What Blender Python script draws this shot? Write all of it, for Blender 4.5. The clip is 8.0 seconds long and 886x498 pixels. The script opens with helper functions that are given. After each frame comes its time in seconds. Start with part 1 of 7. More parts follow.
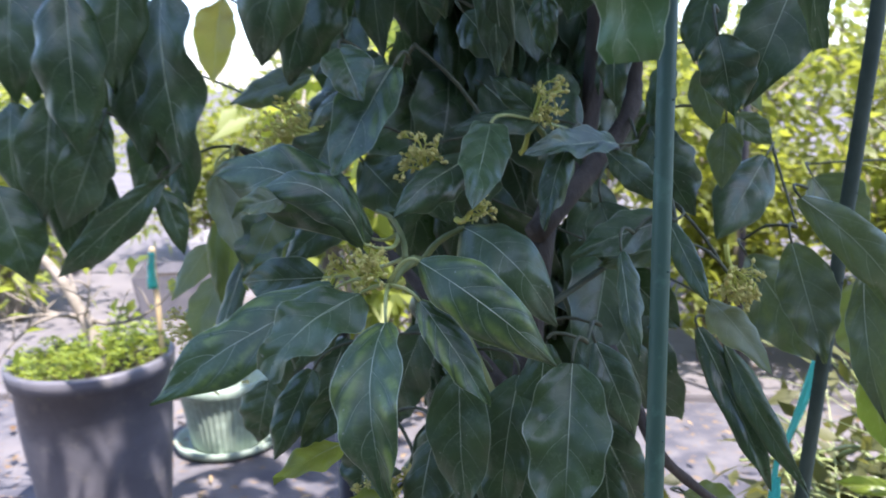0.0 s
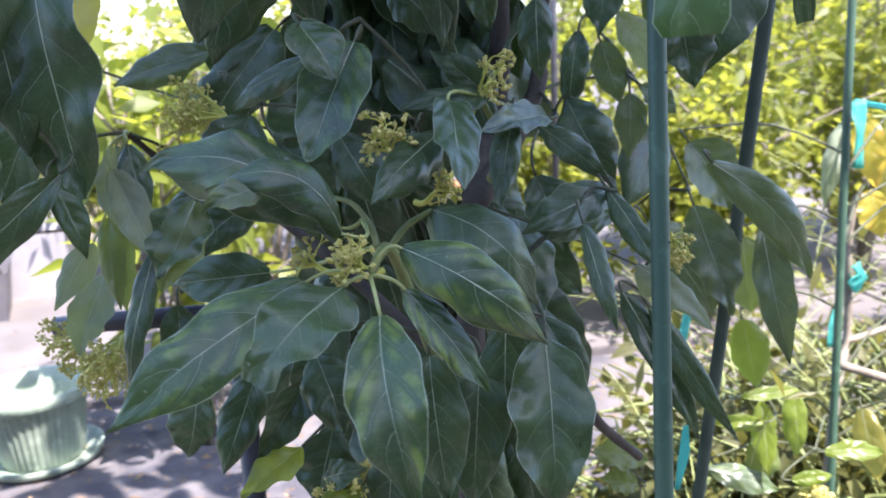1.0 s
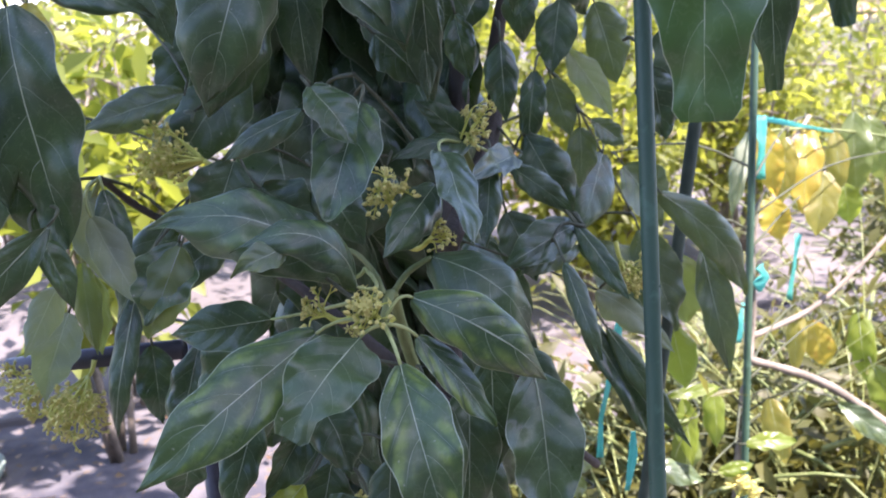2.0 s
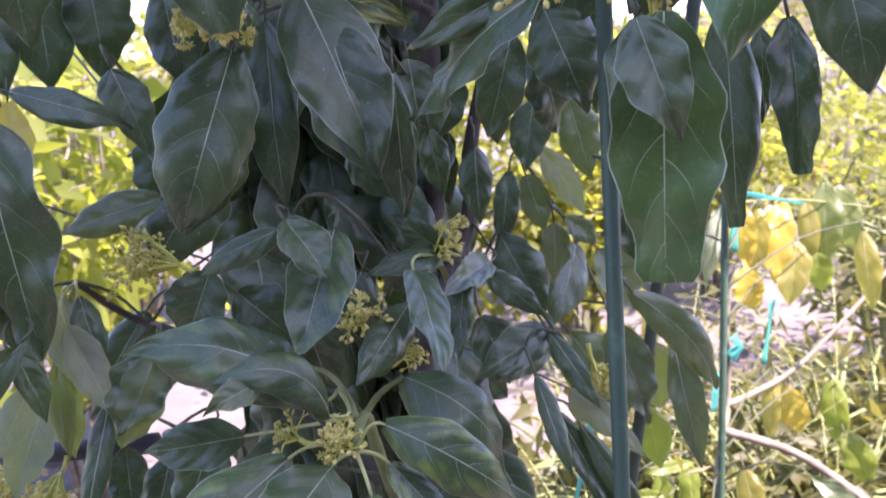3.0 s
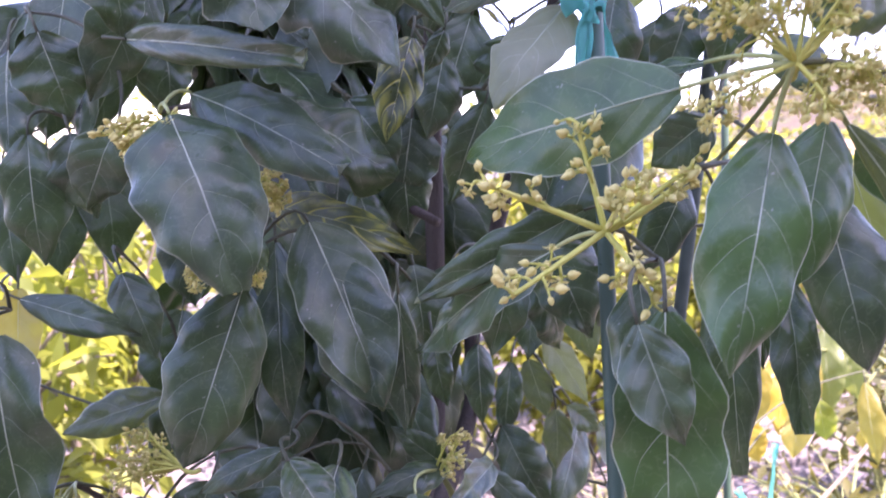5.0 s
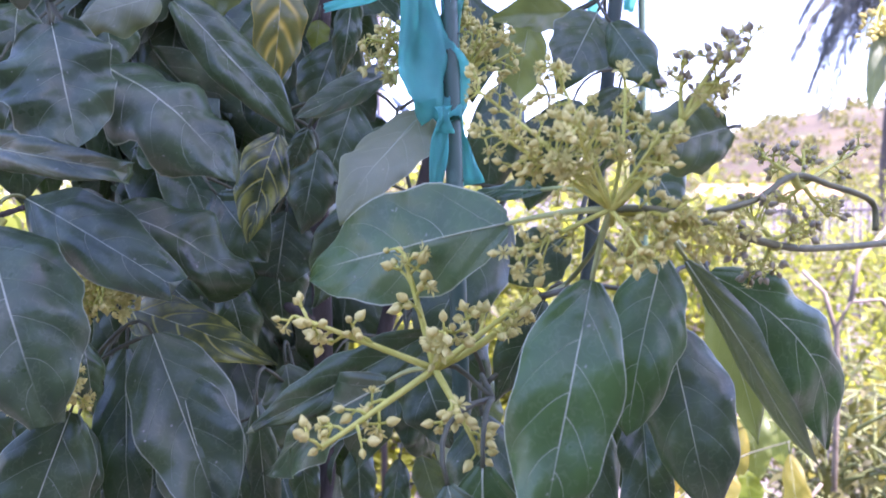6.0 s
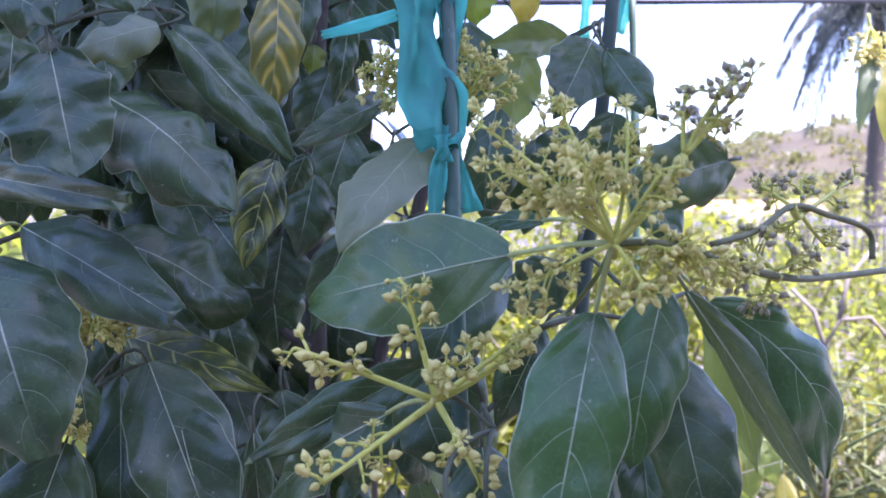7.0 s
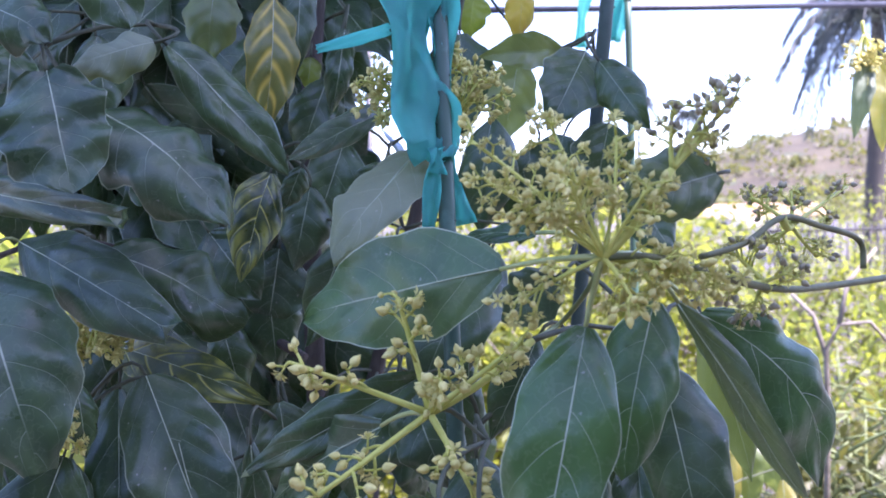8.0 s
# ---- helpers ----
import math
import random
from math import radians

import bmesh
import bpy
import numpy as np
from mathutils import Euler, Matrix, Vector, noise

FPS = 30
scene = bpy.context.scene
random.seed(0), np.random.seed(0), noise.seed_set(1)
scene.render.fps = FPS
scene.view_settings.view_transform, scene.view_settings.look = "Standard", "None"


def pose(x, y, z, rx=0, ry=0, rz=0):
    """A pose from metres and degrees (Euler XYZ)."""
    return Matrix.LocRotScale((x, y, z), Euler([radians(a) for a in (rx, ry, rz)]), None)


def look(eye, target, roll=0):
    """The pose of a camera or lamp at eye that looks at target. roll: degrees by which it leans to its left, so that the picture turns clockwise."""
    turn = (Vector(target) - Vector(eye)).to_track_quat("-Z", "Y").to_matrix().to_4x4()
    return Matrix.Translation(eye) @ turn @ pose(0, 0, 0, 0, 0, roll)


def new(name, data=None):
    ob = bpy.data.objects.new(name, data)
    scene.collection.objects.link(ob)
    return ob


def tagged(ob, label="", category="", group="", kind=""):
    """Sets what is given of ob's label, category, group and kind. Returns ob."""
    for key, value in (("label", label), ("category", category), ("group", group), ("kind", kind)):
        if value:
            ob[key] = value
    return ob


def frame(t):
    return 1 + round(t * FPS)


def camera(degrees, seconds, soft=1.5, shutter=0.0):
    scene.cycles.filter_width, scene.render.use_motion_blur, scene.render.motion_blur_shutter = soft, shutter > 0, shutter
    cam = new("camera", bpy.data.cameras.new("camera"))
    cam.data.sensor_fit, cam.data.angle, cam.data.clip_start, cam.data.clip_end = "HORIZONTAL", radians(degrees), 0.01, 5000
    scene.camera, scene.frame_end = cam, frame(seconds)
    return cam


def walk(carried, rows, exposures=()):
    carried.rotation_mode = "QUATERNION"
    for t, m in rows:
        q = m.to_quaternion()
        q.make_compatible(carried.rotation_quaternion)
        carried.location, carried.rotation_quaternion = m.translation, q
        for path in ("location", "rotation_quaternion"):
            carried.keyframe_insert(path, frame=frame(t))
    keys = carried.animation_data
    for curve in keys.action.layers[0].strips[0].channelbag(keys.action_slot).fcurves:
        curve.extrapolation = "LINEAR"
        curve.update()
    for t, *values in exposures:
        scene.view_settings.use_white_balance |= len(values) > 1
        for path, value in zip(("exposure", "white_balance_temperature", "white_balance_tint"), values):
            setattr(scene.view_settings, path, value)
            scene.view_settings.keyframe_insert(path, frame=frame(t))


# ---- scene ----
cam = camera(55.7, 8.0, soft=1.7, shutter=0.4)
# a small telephone lens focused on the near leaves
cam.data.dof.use_dof, cam.data.dof.focus_distance, cam.data.dof.aperture_fstop = True, 0.6, 12.0
PATH = [
    (0, (0.0826, 0.163, 1.3114), (-0.1167, 2.1141, 0.9197), -2.04),
    (0.5, (0.02, 0.217, 1.2991), (0.0644, 2.1654, 0.8499), -2.26),
    (1, (-0.0602, 0.195, 1.3186), (0.2346, 2.1164, 0.8482), -2.74),
    (1.2, (-0.0977, 0.19, 1.3313), (0.2794, 2.0934, 0.8465), -3.12),
    (2.3, (-0.1549, 0.187, 1.3968), (0.4289, 2.0339, 0.8989), -2.05),
    (2.5, (-0.1542, 0.189, 1.4138), (0.4405, 2.0371, 0.9334), -1.94),
    (3, (-0.1415, 0.19, 1.4513), (0.4642, 2.0462, 1.0184), -1.93),
    (3.5, (-0.1405, 0.195, 1.4743), (0.4675, 2.0621, 1.0944), -1.81),
    (4, (-0.1489, 0.2, 1.5117), (0.4547, 2.0799, 1.1931), -2.01),
    (4.2, (-0.1473, 0.202, 1.5266), (0.4572, 2.0848, 1.227), -2.0),
    (5.3, (-0.1257, 0.199, 1.5858), (0.5121, 2.0843, 1.3888), -0.68),
    (5.5, (-0.1021, 0.194, 1.5987), (0.556, 2.0743, 1.4218), -0.57),
    (6, (-0.0429, 0.208, 1.6242), (0.6604, 2.0751, 1.4854), -0.44),
    (6.5, (-0.0456, 0.21, 1.6313), (0.6759, 2.0717, 1.5157), -0.33),
    (7, (-0.0495, 0.212, 1.6335), (0.6804, 2.0712, 1.5316), -0.43),
    (7.5, (-0.0515, 0.211, 1.6346), (0.6773, 2.0712, 1.5427), -0.63),
    (8, (-0.0463, 0.206, 1.6383), (0.6815, 2.0668, 1.5505), -0.83),
]
EXPOSURES = [(0.0, 2.15, 5880.0, 23.0), (0.5, 2.42, 5950.0, 24.0), (1.0, 2.45, 6050.0, 25.0), (2.5, 2.52, 6280.0, 40.0), (4.2, 2.87, 6560.0, 56.0), (5.5, 2.94, 6060.0, 58.0), (6.5, 2.48, 5720.0, 44.0), (8.0, 2.42, 5600.0, 42.0)]
walk(cam, [(t, look(eye, target, roll)) for t, eye, target, roll in PATH], EXPOSURES)

# ---- daylight: high sun over the right shoulder, clear sky ----
SUN_DIR = Vector((0.36, -0.42, 1.10)).normalized()
world = bpy.data.worlds.new("sky")
scene.world = world
world.use_nodes = True
wn = world.node_tree.nodes
sky = wn.new("ShaderNodeTexSky")
sky.sky_type = "NISHITA"
sky.sun_disc = False
sky.sun_elevation = math.asin(SUN_DIR.z)
sky.sun_rotation = math.atan2(SUN_DIR.x, SUN_DIR.y)
sky.air_density, sky.dust_density, sky.ozone_density = 1.0, 1.0, 1.2
wn["Background"].inputs["Strength"].default_value = 0.145
world.node_tree.links.new(sky.outputs["Color"], wn["Background"].inputs["Color"])
sun_data = bpy.data.lights.new("sun", "SUN")
sun_data.energy, sun_data.angle, sun_data.color = 4.0, radians(0.6), (1.0, 0.94, 0.84)
sun = new("sun", sun_data)
sun.matrix_world = look(SUN_DIR * 30, (0, 0, 0))

# ---- materials ----
class Nodes:
    """A short way to wire a node material."""

    def __init__(self, name):
        self.mat = bpy.data.materials.new(name)
        self.mat.use_nodes = True
        self.tree = self.mat.node_tree
        self.bsdf = self.tree.nodes["Principled BSDF"]
        self.out = self.tree.nodes["Material Output"]

    def put(self, value, socket):
        if isinstance(value, bpy.types.NodeSocket):
            self.tree.links.new(value, socket)
        elif isinstance(value, tuple) and len(value) == 3 and socket.type == "RGBA":
            socket.default_value = (*value, 1)
        else:
            socket.default_value = value

    def math(self, op, a, b=0.0, c=0.0, clamp=False):
        n = self.tree.nodes.new("ShaderNodeMath")
        n.operation, n.use_clamp = op, clamp
        for i, v in enumerate((a, b, c)):
            self.put(v, n.inputs[i])
        return n.outputs[0]

    def noise(self, scale, detail=3.0, rough=0.55, coord="Object", stretch=(1, 1, 1)):
        tc = self.tree.nodes.new("ShaderNodeTexCoord")
        mp = self.tree.nodes.new("ShaderNodeMapping")
        mp.inputs["Scale"].default_value = stretch
        self.tree.links.new(tc.outputs[coord], mp.inputs["Vector"])
        n = self.tree.nodes.new("ShaderNodeTexNoise")
        n.inputs["Scale"].default_value, n.inputs["Detail"].default_value, n.inputs["Roughness"].default_value = scale, detail, rough
        self.tree.links.new(mp.outputs[0], n.inputs["Vector"])
        return n.outputs["Fac"]

    def ramp(self, fac, lo, hi):
        n = self.tree.nodes.new("ShaderNodeMapRange")
        n.interpolation_type = "SMOOTHSTEP"
        self.put(fac, n.inputs["Value"])
        n.inputs["From Min"].default_value, n.inputs["From Max"].default_value = lo, hi
        return n.outputs[0]

    def mix(self, fac, a, b):
        n = self.tree.nodes.new("ShaderNodeMix")
        n.data_type = "RGBA"
        self.put(fac, n.inputs[0])
        self.put(a, n.inputs[6])
        self.put(b, n.inputs[7])
        return n.outputs[2]

    def random(self):
        return self.tree.nodes.new("ShaderNodeObjectInfo").outputs["Random"]

    def island(self):
        return self.tree.nodes.new("ShaderNodeNewGeometry").outputs["Random Per Island"]

    def uv(self):
        n = self.tree.nodes.new("ShaderNodeUVMap")
        n.uv_map = "blade"
        s = self.tree.nodes.new("ShaderNodeSeparateXYZ")
        self.tree.links.new(n.outputs[0], s.inputs[0])
        return s.outputs[0], s.outputs[1]

    def bump(self, height, strength=0.3, distance=0.002):
        n = self.tree.nodes.new("ShaderNodeBump")
        n.inputs["Strength"].default_value, n.inputs["Distance"].default_value = strength, distance
        self.put(height, n.inputs["Height"])
        self.tree.links.new(n.outputs[0], self.bsdf.inputs["Normal"])
        return n.outputs[0]

    def finish(self, color, rough, metal=0.0, spec=0.5, backlit=None, amount=0.3):
        self.put(color, self.bsdf.inputs["Base Color"])
        self.put(rough, self.bsdf.inputs["Roughness"])
        self.put(metal, self.bsdf.inputs["Metallic"])
        self.put(spec, self.bsdf.inputs["Specular IOR Level"])
        if backlit is not None:
            tl = self.tree.nodes.new("ShaderNodeBsdfTranslucent")
            self.put(backlit, tl.inputs["Color"])
            mx = self.tree.nodes.new("ShaderNodeMixShader")
            mx.inputs[0].default_value = amount
            self.tree.links.new(self.bsdf.outputs[0], mx.inputs[1])
            self.tree.links.new(tl.outputs[0], mx.inputs[2])
            self.tree.links.new(mx.outputs[0], self.out.inputs["Surface"])
        return self.mat


def leaf_material(name, low, high, mottle=None, mottle_at=(0.5, 0.75), vein=(0.42, 0.48, 0.32), amount=0.25, rough=0.29, vein_width=0.014, backlit=None, clear=0.6):
    """Leaf blade: side veins run forward from the midrib; mottle sits between them."""
    m = Nodes(name)
    u, v = m.uv()
    side = m.math("ABSOLUTE", v)
    curve = m.math("POWER", side, 1.35)
    k = m.math("MULTIPLY_ADD", m.math("MULTIPLY_ADD", m.noise(22, 2.0), 0.05, u), 5.0, m.math("MULTIPLY_ADD", curve, -1.5, m.math("MULTIPLY", m.math("SIGN", v), 0.22)))
    near = m.math("ABSOLUTE", m.math("SUBTRACT", m.math("FRACT", k), 0.5))
    line = m.ramp(near, vein_width, 0.0)
    line = m.math("MULTIPLY", line, m.ramp(side, 1.0, 0.35))
    mid = m.math("MULTIPLY", m.ramp(side, 0.018, 0.006), m.math("MULTIPLY", m.ramp(u, 1.0, 0.4), 0.85))
    rim = m.ramp(side, 0.968, 0.985)
    fine = m.ramp(m.math("ABSOLUTE", m.math("SUBTRACT", m.noise(95, 2.0), 0.5)), 0.03, 0.0)
    veins = m.math("MAXIMUM", m.math("MAXIMUM", m.math("MULTIPLY", line, 0.8 * clear), m.math("MULTIPLY", mid, 0.5 + 0.5 * clear)), m.math("MULTIPLY", rim, 0.8 * clear))
    big, small = m.noise(28, 3.0), m.noise(320, 2.0)
    film_ = m.ramp(m.noise(13, 4.0), 0.42, 0.7)
    body = m.mix(m.ramp(big, 0.3, 0.7), low, high)
    body = m.mix(m.math("MULTIPLY", m.random(), 0.35), body, (high[0] * 1.25, high[1] * 1.15, high[2] * 0.9))
    if mottle:
        patch = m.math("MULTIPLY", m.math("MULTIPLY", m.ramp(near, 0.05, 0.3), m.ramp(side, 0.12, 0.5)), m.ramp(m.noise(42, 3.0), *mottle_at))
        body = m.mix(m.math("MULTIPLY", patch, 0.8), body, mottle)
    specks = m.ramp(m.noise(210, 1.0), 0.755, 0.79)
    body = m.mix(m.math("MULTIPLY", specks, 0.5), body, (0.32, 0.32, 0.26))
    body = m.mix(m.math("MULTIPLY", film_, 0.07), body, (0.24, 0.25, 0.23))
    color = m.mix(veins, m.mix(m.math("MULTIPLY", fine, 0.06), body, vein), vein)
    height = m.math("ADD", m.math("MULTIPLY", line, -0.3), m.math("MULTIPLY_ADD", small, 0.1, m.math("MULTIPLY", big, 0.9)))
    height = m.math("ADD", height, m.math("MULTIPLY", m.ramp(near, 0.0, 0.5), 0.28))
    m.bump(height, 0.55, 0.003)
    gloss = m.math("ADD", m.math("MULTIPLY_ADD", m.noise(60, 3.0), 0.25, rough - 0.1), m.math("MULTIPLY", film_, 0.1))
    return m.finish(color, gloss, spec=0.42, backlit=backlit or (high[0] * 4.2, high[1] * 4.0, high[2] * 1.6), amount=amount)


LEAF = {
    "dark": leaf_material("leaf_dark_green", (0.025, 0.051, 0.021), (0.051, 0.090, 0.032), amount=0.1, backlit=(0.08, 0.15, 0.02)),
    "mottled": leaf_material("leaf_mottled_green", (0.023, 0.052, 0.021), (0.046, 0.087, 0.031), mottle=(0.15, 0.22, 0.04), mottle_at=(0.42, 0.68), amount=0.1, backlit=(0.14, 0.24, 0.03), clear=0.9),
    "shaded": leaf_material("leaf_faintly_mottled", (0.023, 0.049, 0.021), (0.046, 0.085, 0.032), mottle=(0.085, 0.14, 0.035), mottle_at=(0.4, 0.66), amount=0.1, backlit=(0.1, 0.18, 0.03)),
    "pale": leaf_material("leaf_underside", (0.10, 0.135, 0.09), (0.15, 0.185, 0.12), vein=(0.36, 0.4, 0.27), amount=0.2, rough=0.5, clear=1.0),
    "green": leaf_material("leaf_fresh_green", (0.028, 0.069, 0.020), (0.051, 0.115, 0.030), amount=0.12, backlit=(0.12, 0.22, 0.03), clear=1.0),
    "mid": leaf_material("leaf_mid_green", (0.052, 0.083, 0.041), (0.081, 0.121, 0.053), mottle=(0.11, 0.15, 0.04), mottle_at=(0.42, 0.66), amount=0.18, backlit=(0.22, 0.28, 0.06)),
    "olive": leaf_material("leaf_olive", (0.069, 0.101, 0.034), (0.115, 0.155, 0.052), vein=(0.25, 0.29, 0.14), amount=0.3, backlit=(0.42, 0.5, 0.08)),
    "golden": leaf_material("leaf_sunlit_golden", (0.119, 0.128, 0.030), (0.187, 0.183, 0.043), mottle=(0.255, 0.204, 0.043), mottle_at=(0.42, 0.66), vein=(0.34, 0.34, 0.12), amount=0.45, backlit=(0.62, 0.56, 0.09), clear=1.0),
    "young": leaf_material("leaf_young_green", (0.09, 0.135, 0.02), (0.145, 0.195, 0.03), vein=(0.38, 0.42, 0.16), amount=0.42, backlit=(0.38, 0.47, 0.045), clear=1.0),
    "gilded": leaf_material("leaf_gold_veined", (0.055, 0.085, 0.03), (0.11, 0.135, 0.035), mottle=(0.25, 0.25, 0.05), mottle_at=(0.5, 0.7), vein=(0.62, 0.45, 0.07), vein_width=0.27, amount=0.25, backlit=(0.6, 0.5, 0.08), clear=1.0),
    "yellow": leaf_material("leaf_yellowed", (0.30, 0.24, 0.03), (0.36, 0.32, 0.05), mottle=(0.4, 0.16, 0.03), mottle_at=(0.5, 0.7), vein=(0.12, 0.16, 0.04), amount=0.42, backlit=(0.75, 0.55, 0.06)),
    "chlorotic": leaf_material("leaf_yellow_veined", (0.024, 0.046, 0.022), (0.04, 0.066, 0.028), mottle=(0.26, 0.27, 0.045), mottle_at=(0.42, 0.62), vein=(0.42, 0.41, 0.07), vein_width=0.1, amount=0.12, backlit=(0.3, 0.36, 0.05), clear=1.0),
}


def plain(name, low, high, scale=30, rough=0.6, bump=0.3, distance=0.002, metal=0.0, spec=0.4, stretch=(1, 1, 1), backlit=None, amount=0.3, spots=None):
    m = Nodes(name)
    big, small = m.noise(scale, 4.0, stretch=stretch), m.noise(scale * 9, 3.0, stretch=stretch)
    color = m.mix(m.ramp(big, 0.3, 0.7), low, high)
    color = m.mix(m.math("MULTIPLY", m.random(), 0.25), color, low)
    if spots:
        color = m.mix(m.ramp(m.noise(scale * 2.3, 5.0), 0.55, 0.68), color, spots)
    m.bump(m.math("MULTIPLY_ADD", small, 0.5, big), bump, distance)
    return m.finish(color, m.math("MULTIPLY_ADD", small, 0.2, rough - 0.1), metal, spec, backlit, amount)


def small_leaves(name, low, high, backlit, amount=0.45):
    """Foliage of many small leaves in one mesh, each its own shade."""
    m = Nodes(name)
    color = m.mix(m.island(), low, high)
    color = m.mix(m.math("MULTIPLY", m.ramp(m.noise(2.0), 0.4, 0.65), 0.5), color, low)
    return m.finish(color, 0.5, spec=0.4, backlit=m.mix(m.island(), tuple(c * 0.7 for c in backlit), backlit), amount=amount)


BARK = plain("bark", (0.045, 0.038, 0.028), (0.085, 0.072, 0.052), 40, 0.85, 0.8, 0.004, stretch=(1, 1, 0.25), spots=(0.055, 0.045, 0.034))
TWIG = plain("green_twig", (0.13, 0.17, 0.05), (0.2, 0.23, 0.08), 60, 0.55, 0.3, 0.001)
GREYBARK = plain("grey_bark", (0.15, 0.13, 0.095), (0.26, 0.225, 0.17), 30, 0.85, 0.6, 0.003)
RIB = plain("leaf_rib", (0.34, 0.4, 0.24), (0.44, 0.5, 0.33), 80, 0.5, 0.1, 0.0005)
BUD = plain("flower_bud", (0.55, 0.5, 0.13), (0.73, 0.66, 0.23), 160, 0.6, 0.3, 0.0005, backlit=(0.7, 0.66, 0.25), amount=0.2)
STALK = plain("flower_stalk", (0.48, 0.5, 0.085), (0.6, 0.59, 0.13), 120, 0.6, 0.2, 0.0005, backlit=(0.5, 0.56, 0.2), amount=0.12)
PETIOLE = plain("leaf_stalk", (0.27, 0.32, 0.1), (0.37, 0.41, 0.15), 120, 0.5, 0.2, 0.0005)
# Brown bud colour, darkened as for silhouettes against the sky.
DARKENED_BUD = plain("darkened_bud", (0.2, 0.18, 0.1), (0.36, 0.32, 0.16), 160, 0.6, 0.3, 0.0005)
PETAL = plain("flower_petal", (0.56, 0.53, 0.15), (0.7, 0.65, 0.23), 200, 0.6, 0.2, 0.0005, backlit=(0.75, 0.7, 0.25), amount=0.35)
STAKE = plain("green_coated_stake", (0.036, 0.08, 0.05), (0.052, 0.108, 0.066), 25, 0.5, 0.25, 0.001, stretch=(1, 1, 0.3), spots=(0.06, 0.125, 0.08))
RUSTY = plain("weathered_stake", (0.035, 0.06, 0.042), (0.065, 0.095, 0.066), 25, 0.7, 0.4, 0.001)
TAPE = plain("teal_ribbon", (0.09, 0.4, 0.36), (0.17, 0.5, 0.45), 45, 0.35, 0.6, 0.003, backlit=(0.3, 0.88, 0.78), amount=0.65)
POT = plain("black_plastic", (0.085, 0.082, 0.088), (0.125, 0.12, 0.126), 8, 0.5, 0.15, 0.002, spots=(0.13, 0.122, 0.116))
CELADON = plain("pale_green_glaze", (0.22, 0.28, 0.21), (0.28, 0.34, 0.26), 12, 0.35, 0.1, 0.001, spots=(0.36, 0.43, 0.33))
SOIL = plain("potting_soil", (0.03, 0.022, 0.015), (0.08, 0.06, 0.04), 60, 0.95, 1.0, 0.01)
IRON = plain("dark_iron", (0.03, 0.028, 0.026), (0.06, 0.055, 0.05), 30, 0.6, 0.2, 0.001, metal=0.4)
PIPE = plain("dark_pipe", (0.03, 0.03, 0.034), (0.055, 0.055, 0.06), 30, 0.45, 0.2, 0.001)
CANE = plain("cane", (0.45, 0.33, 0.16), (0.58, 0.45, 0.24), 40, 0.6, 0.3, 0.001)
STUCCO = plain("stucco", (0.58, 0.52, 0.42), (0.68, 0.62, 0.52), 5, 0.85, 0.4, 0.004)
TERRACOTTA = plain("terracotta", (0.32, 0.13, 0.06), (0.42, 0.2, 0.1), 14, 0.8, 0.3, 0.002)
ROOF = plain("roof_tile", (0.3, 0.17, 0.1), (0.4, 0.24, 0.15), 4, 0.8, 0.4, 0.02)
PANE = plain("dark_window", (0.02, 0.025, 0.03), (0.04, 0.045, 0.05), 3, 0.15, 0.0, 0.001)
HILL = plain("dry_hillside", (0.058, 0.048, 0.028), (0.088, 0.074, 0.04), 0.08, 0.95, 0.6, 1.0, spots=(0.06, 0.07, 0.032))
SHADE_WALL = plain("brown_render", (0.14, 0.11, 0.085), (0.2, 0.16, 0.12), 4, 0.9, 0.4, 0.004)
CONCRETE = plain("pale_concrete", (0.106, 0.096, 0.091), (0.149, 0.136, 0.127), 3, 0.9, 0.4, 0.004, spots=(0.102, 0.092, 0.081))
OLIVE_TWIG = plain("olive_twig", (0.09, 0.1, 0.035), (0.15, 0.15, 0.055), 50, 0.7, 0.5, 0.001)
# Twig colour darkened, with the shade inside the tree put into it.
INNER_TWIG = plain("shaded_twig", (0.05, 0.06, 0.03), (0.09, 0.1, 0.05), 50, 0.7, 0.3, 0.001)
GREYBOX = plain("grey_plastic", (0.3, 0.29, 0.29), (0.4, 0.38, 0.38), 5, 0.6, 0.1, 0.001)


def ground_material():
    """Grey weed cloth under dust, litter and pale grit."""
    m = Nodes("weed_cloth")
    big, mid_, fine = m.noise(1.1, 4.0), m.noise(9.0, 5.0), m.noise(120.0, 3.0)
    color = m.mix(m.ramp(mid_, 0.35, 0.7), (0.063, 0.062, 0.07), (0.125, 0.118, 0.116))
    color = m.mix(m.ramp(big, 0.45, 0.65), color, (0.145, 0.132, 0.123))
    color = m.mix(m.ramp(m.noise(26.0, 4.0), 0.58, 0.66), color, (0.15, 0.11, 0.07))
    m.bump(m.math("MULTIPLY_ADD", fine, 0.4, mid_), 0.6, 0.01)
    return m.finish(color, 0.9, spec=0.2)


GROUND = ground_material()
CITRUS_LEAVES = small_leaves("bush_foliage", (0.08, 0.11, 0.014), (0.19, 0.215, 0.03), (0.48, 0.54, 0.055))
HEDGE_LEAVES = small_leaves("hedge_foliage", (0.081, 0.104, 0.014), (0.180, 0.200, 0.031), (0.450, 0.486, 0.054), 0.5)
SCRUB_LEAVES = small_leaves("scrub_foliage", (0.07, 0.08, 0.03), (0.17, 0.175, 0.05), (0.3, 0.3, 0.06), 0.35)
POT_LEAVES = small_leaves("pot_foliage", (0.11, 0.16, 0.018), (0.24, 0.29, 0.04), (0.6, 0.66, 0.08), 0.45)
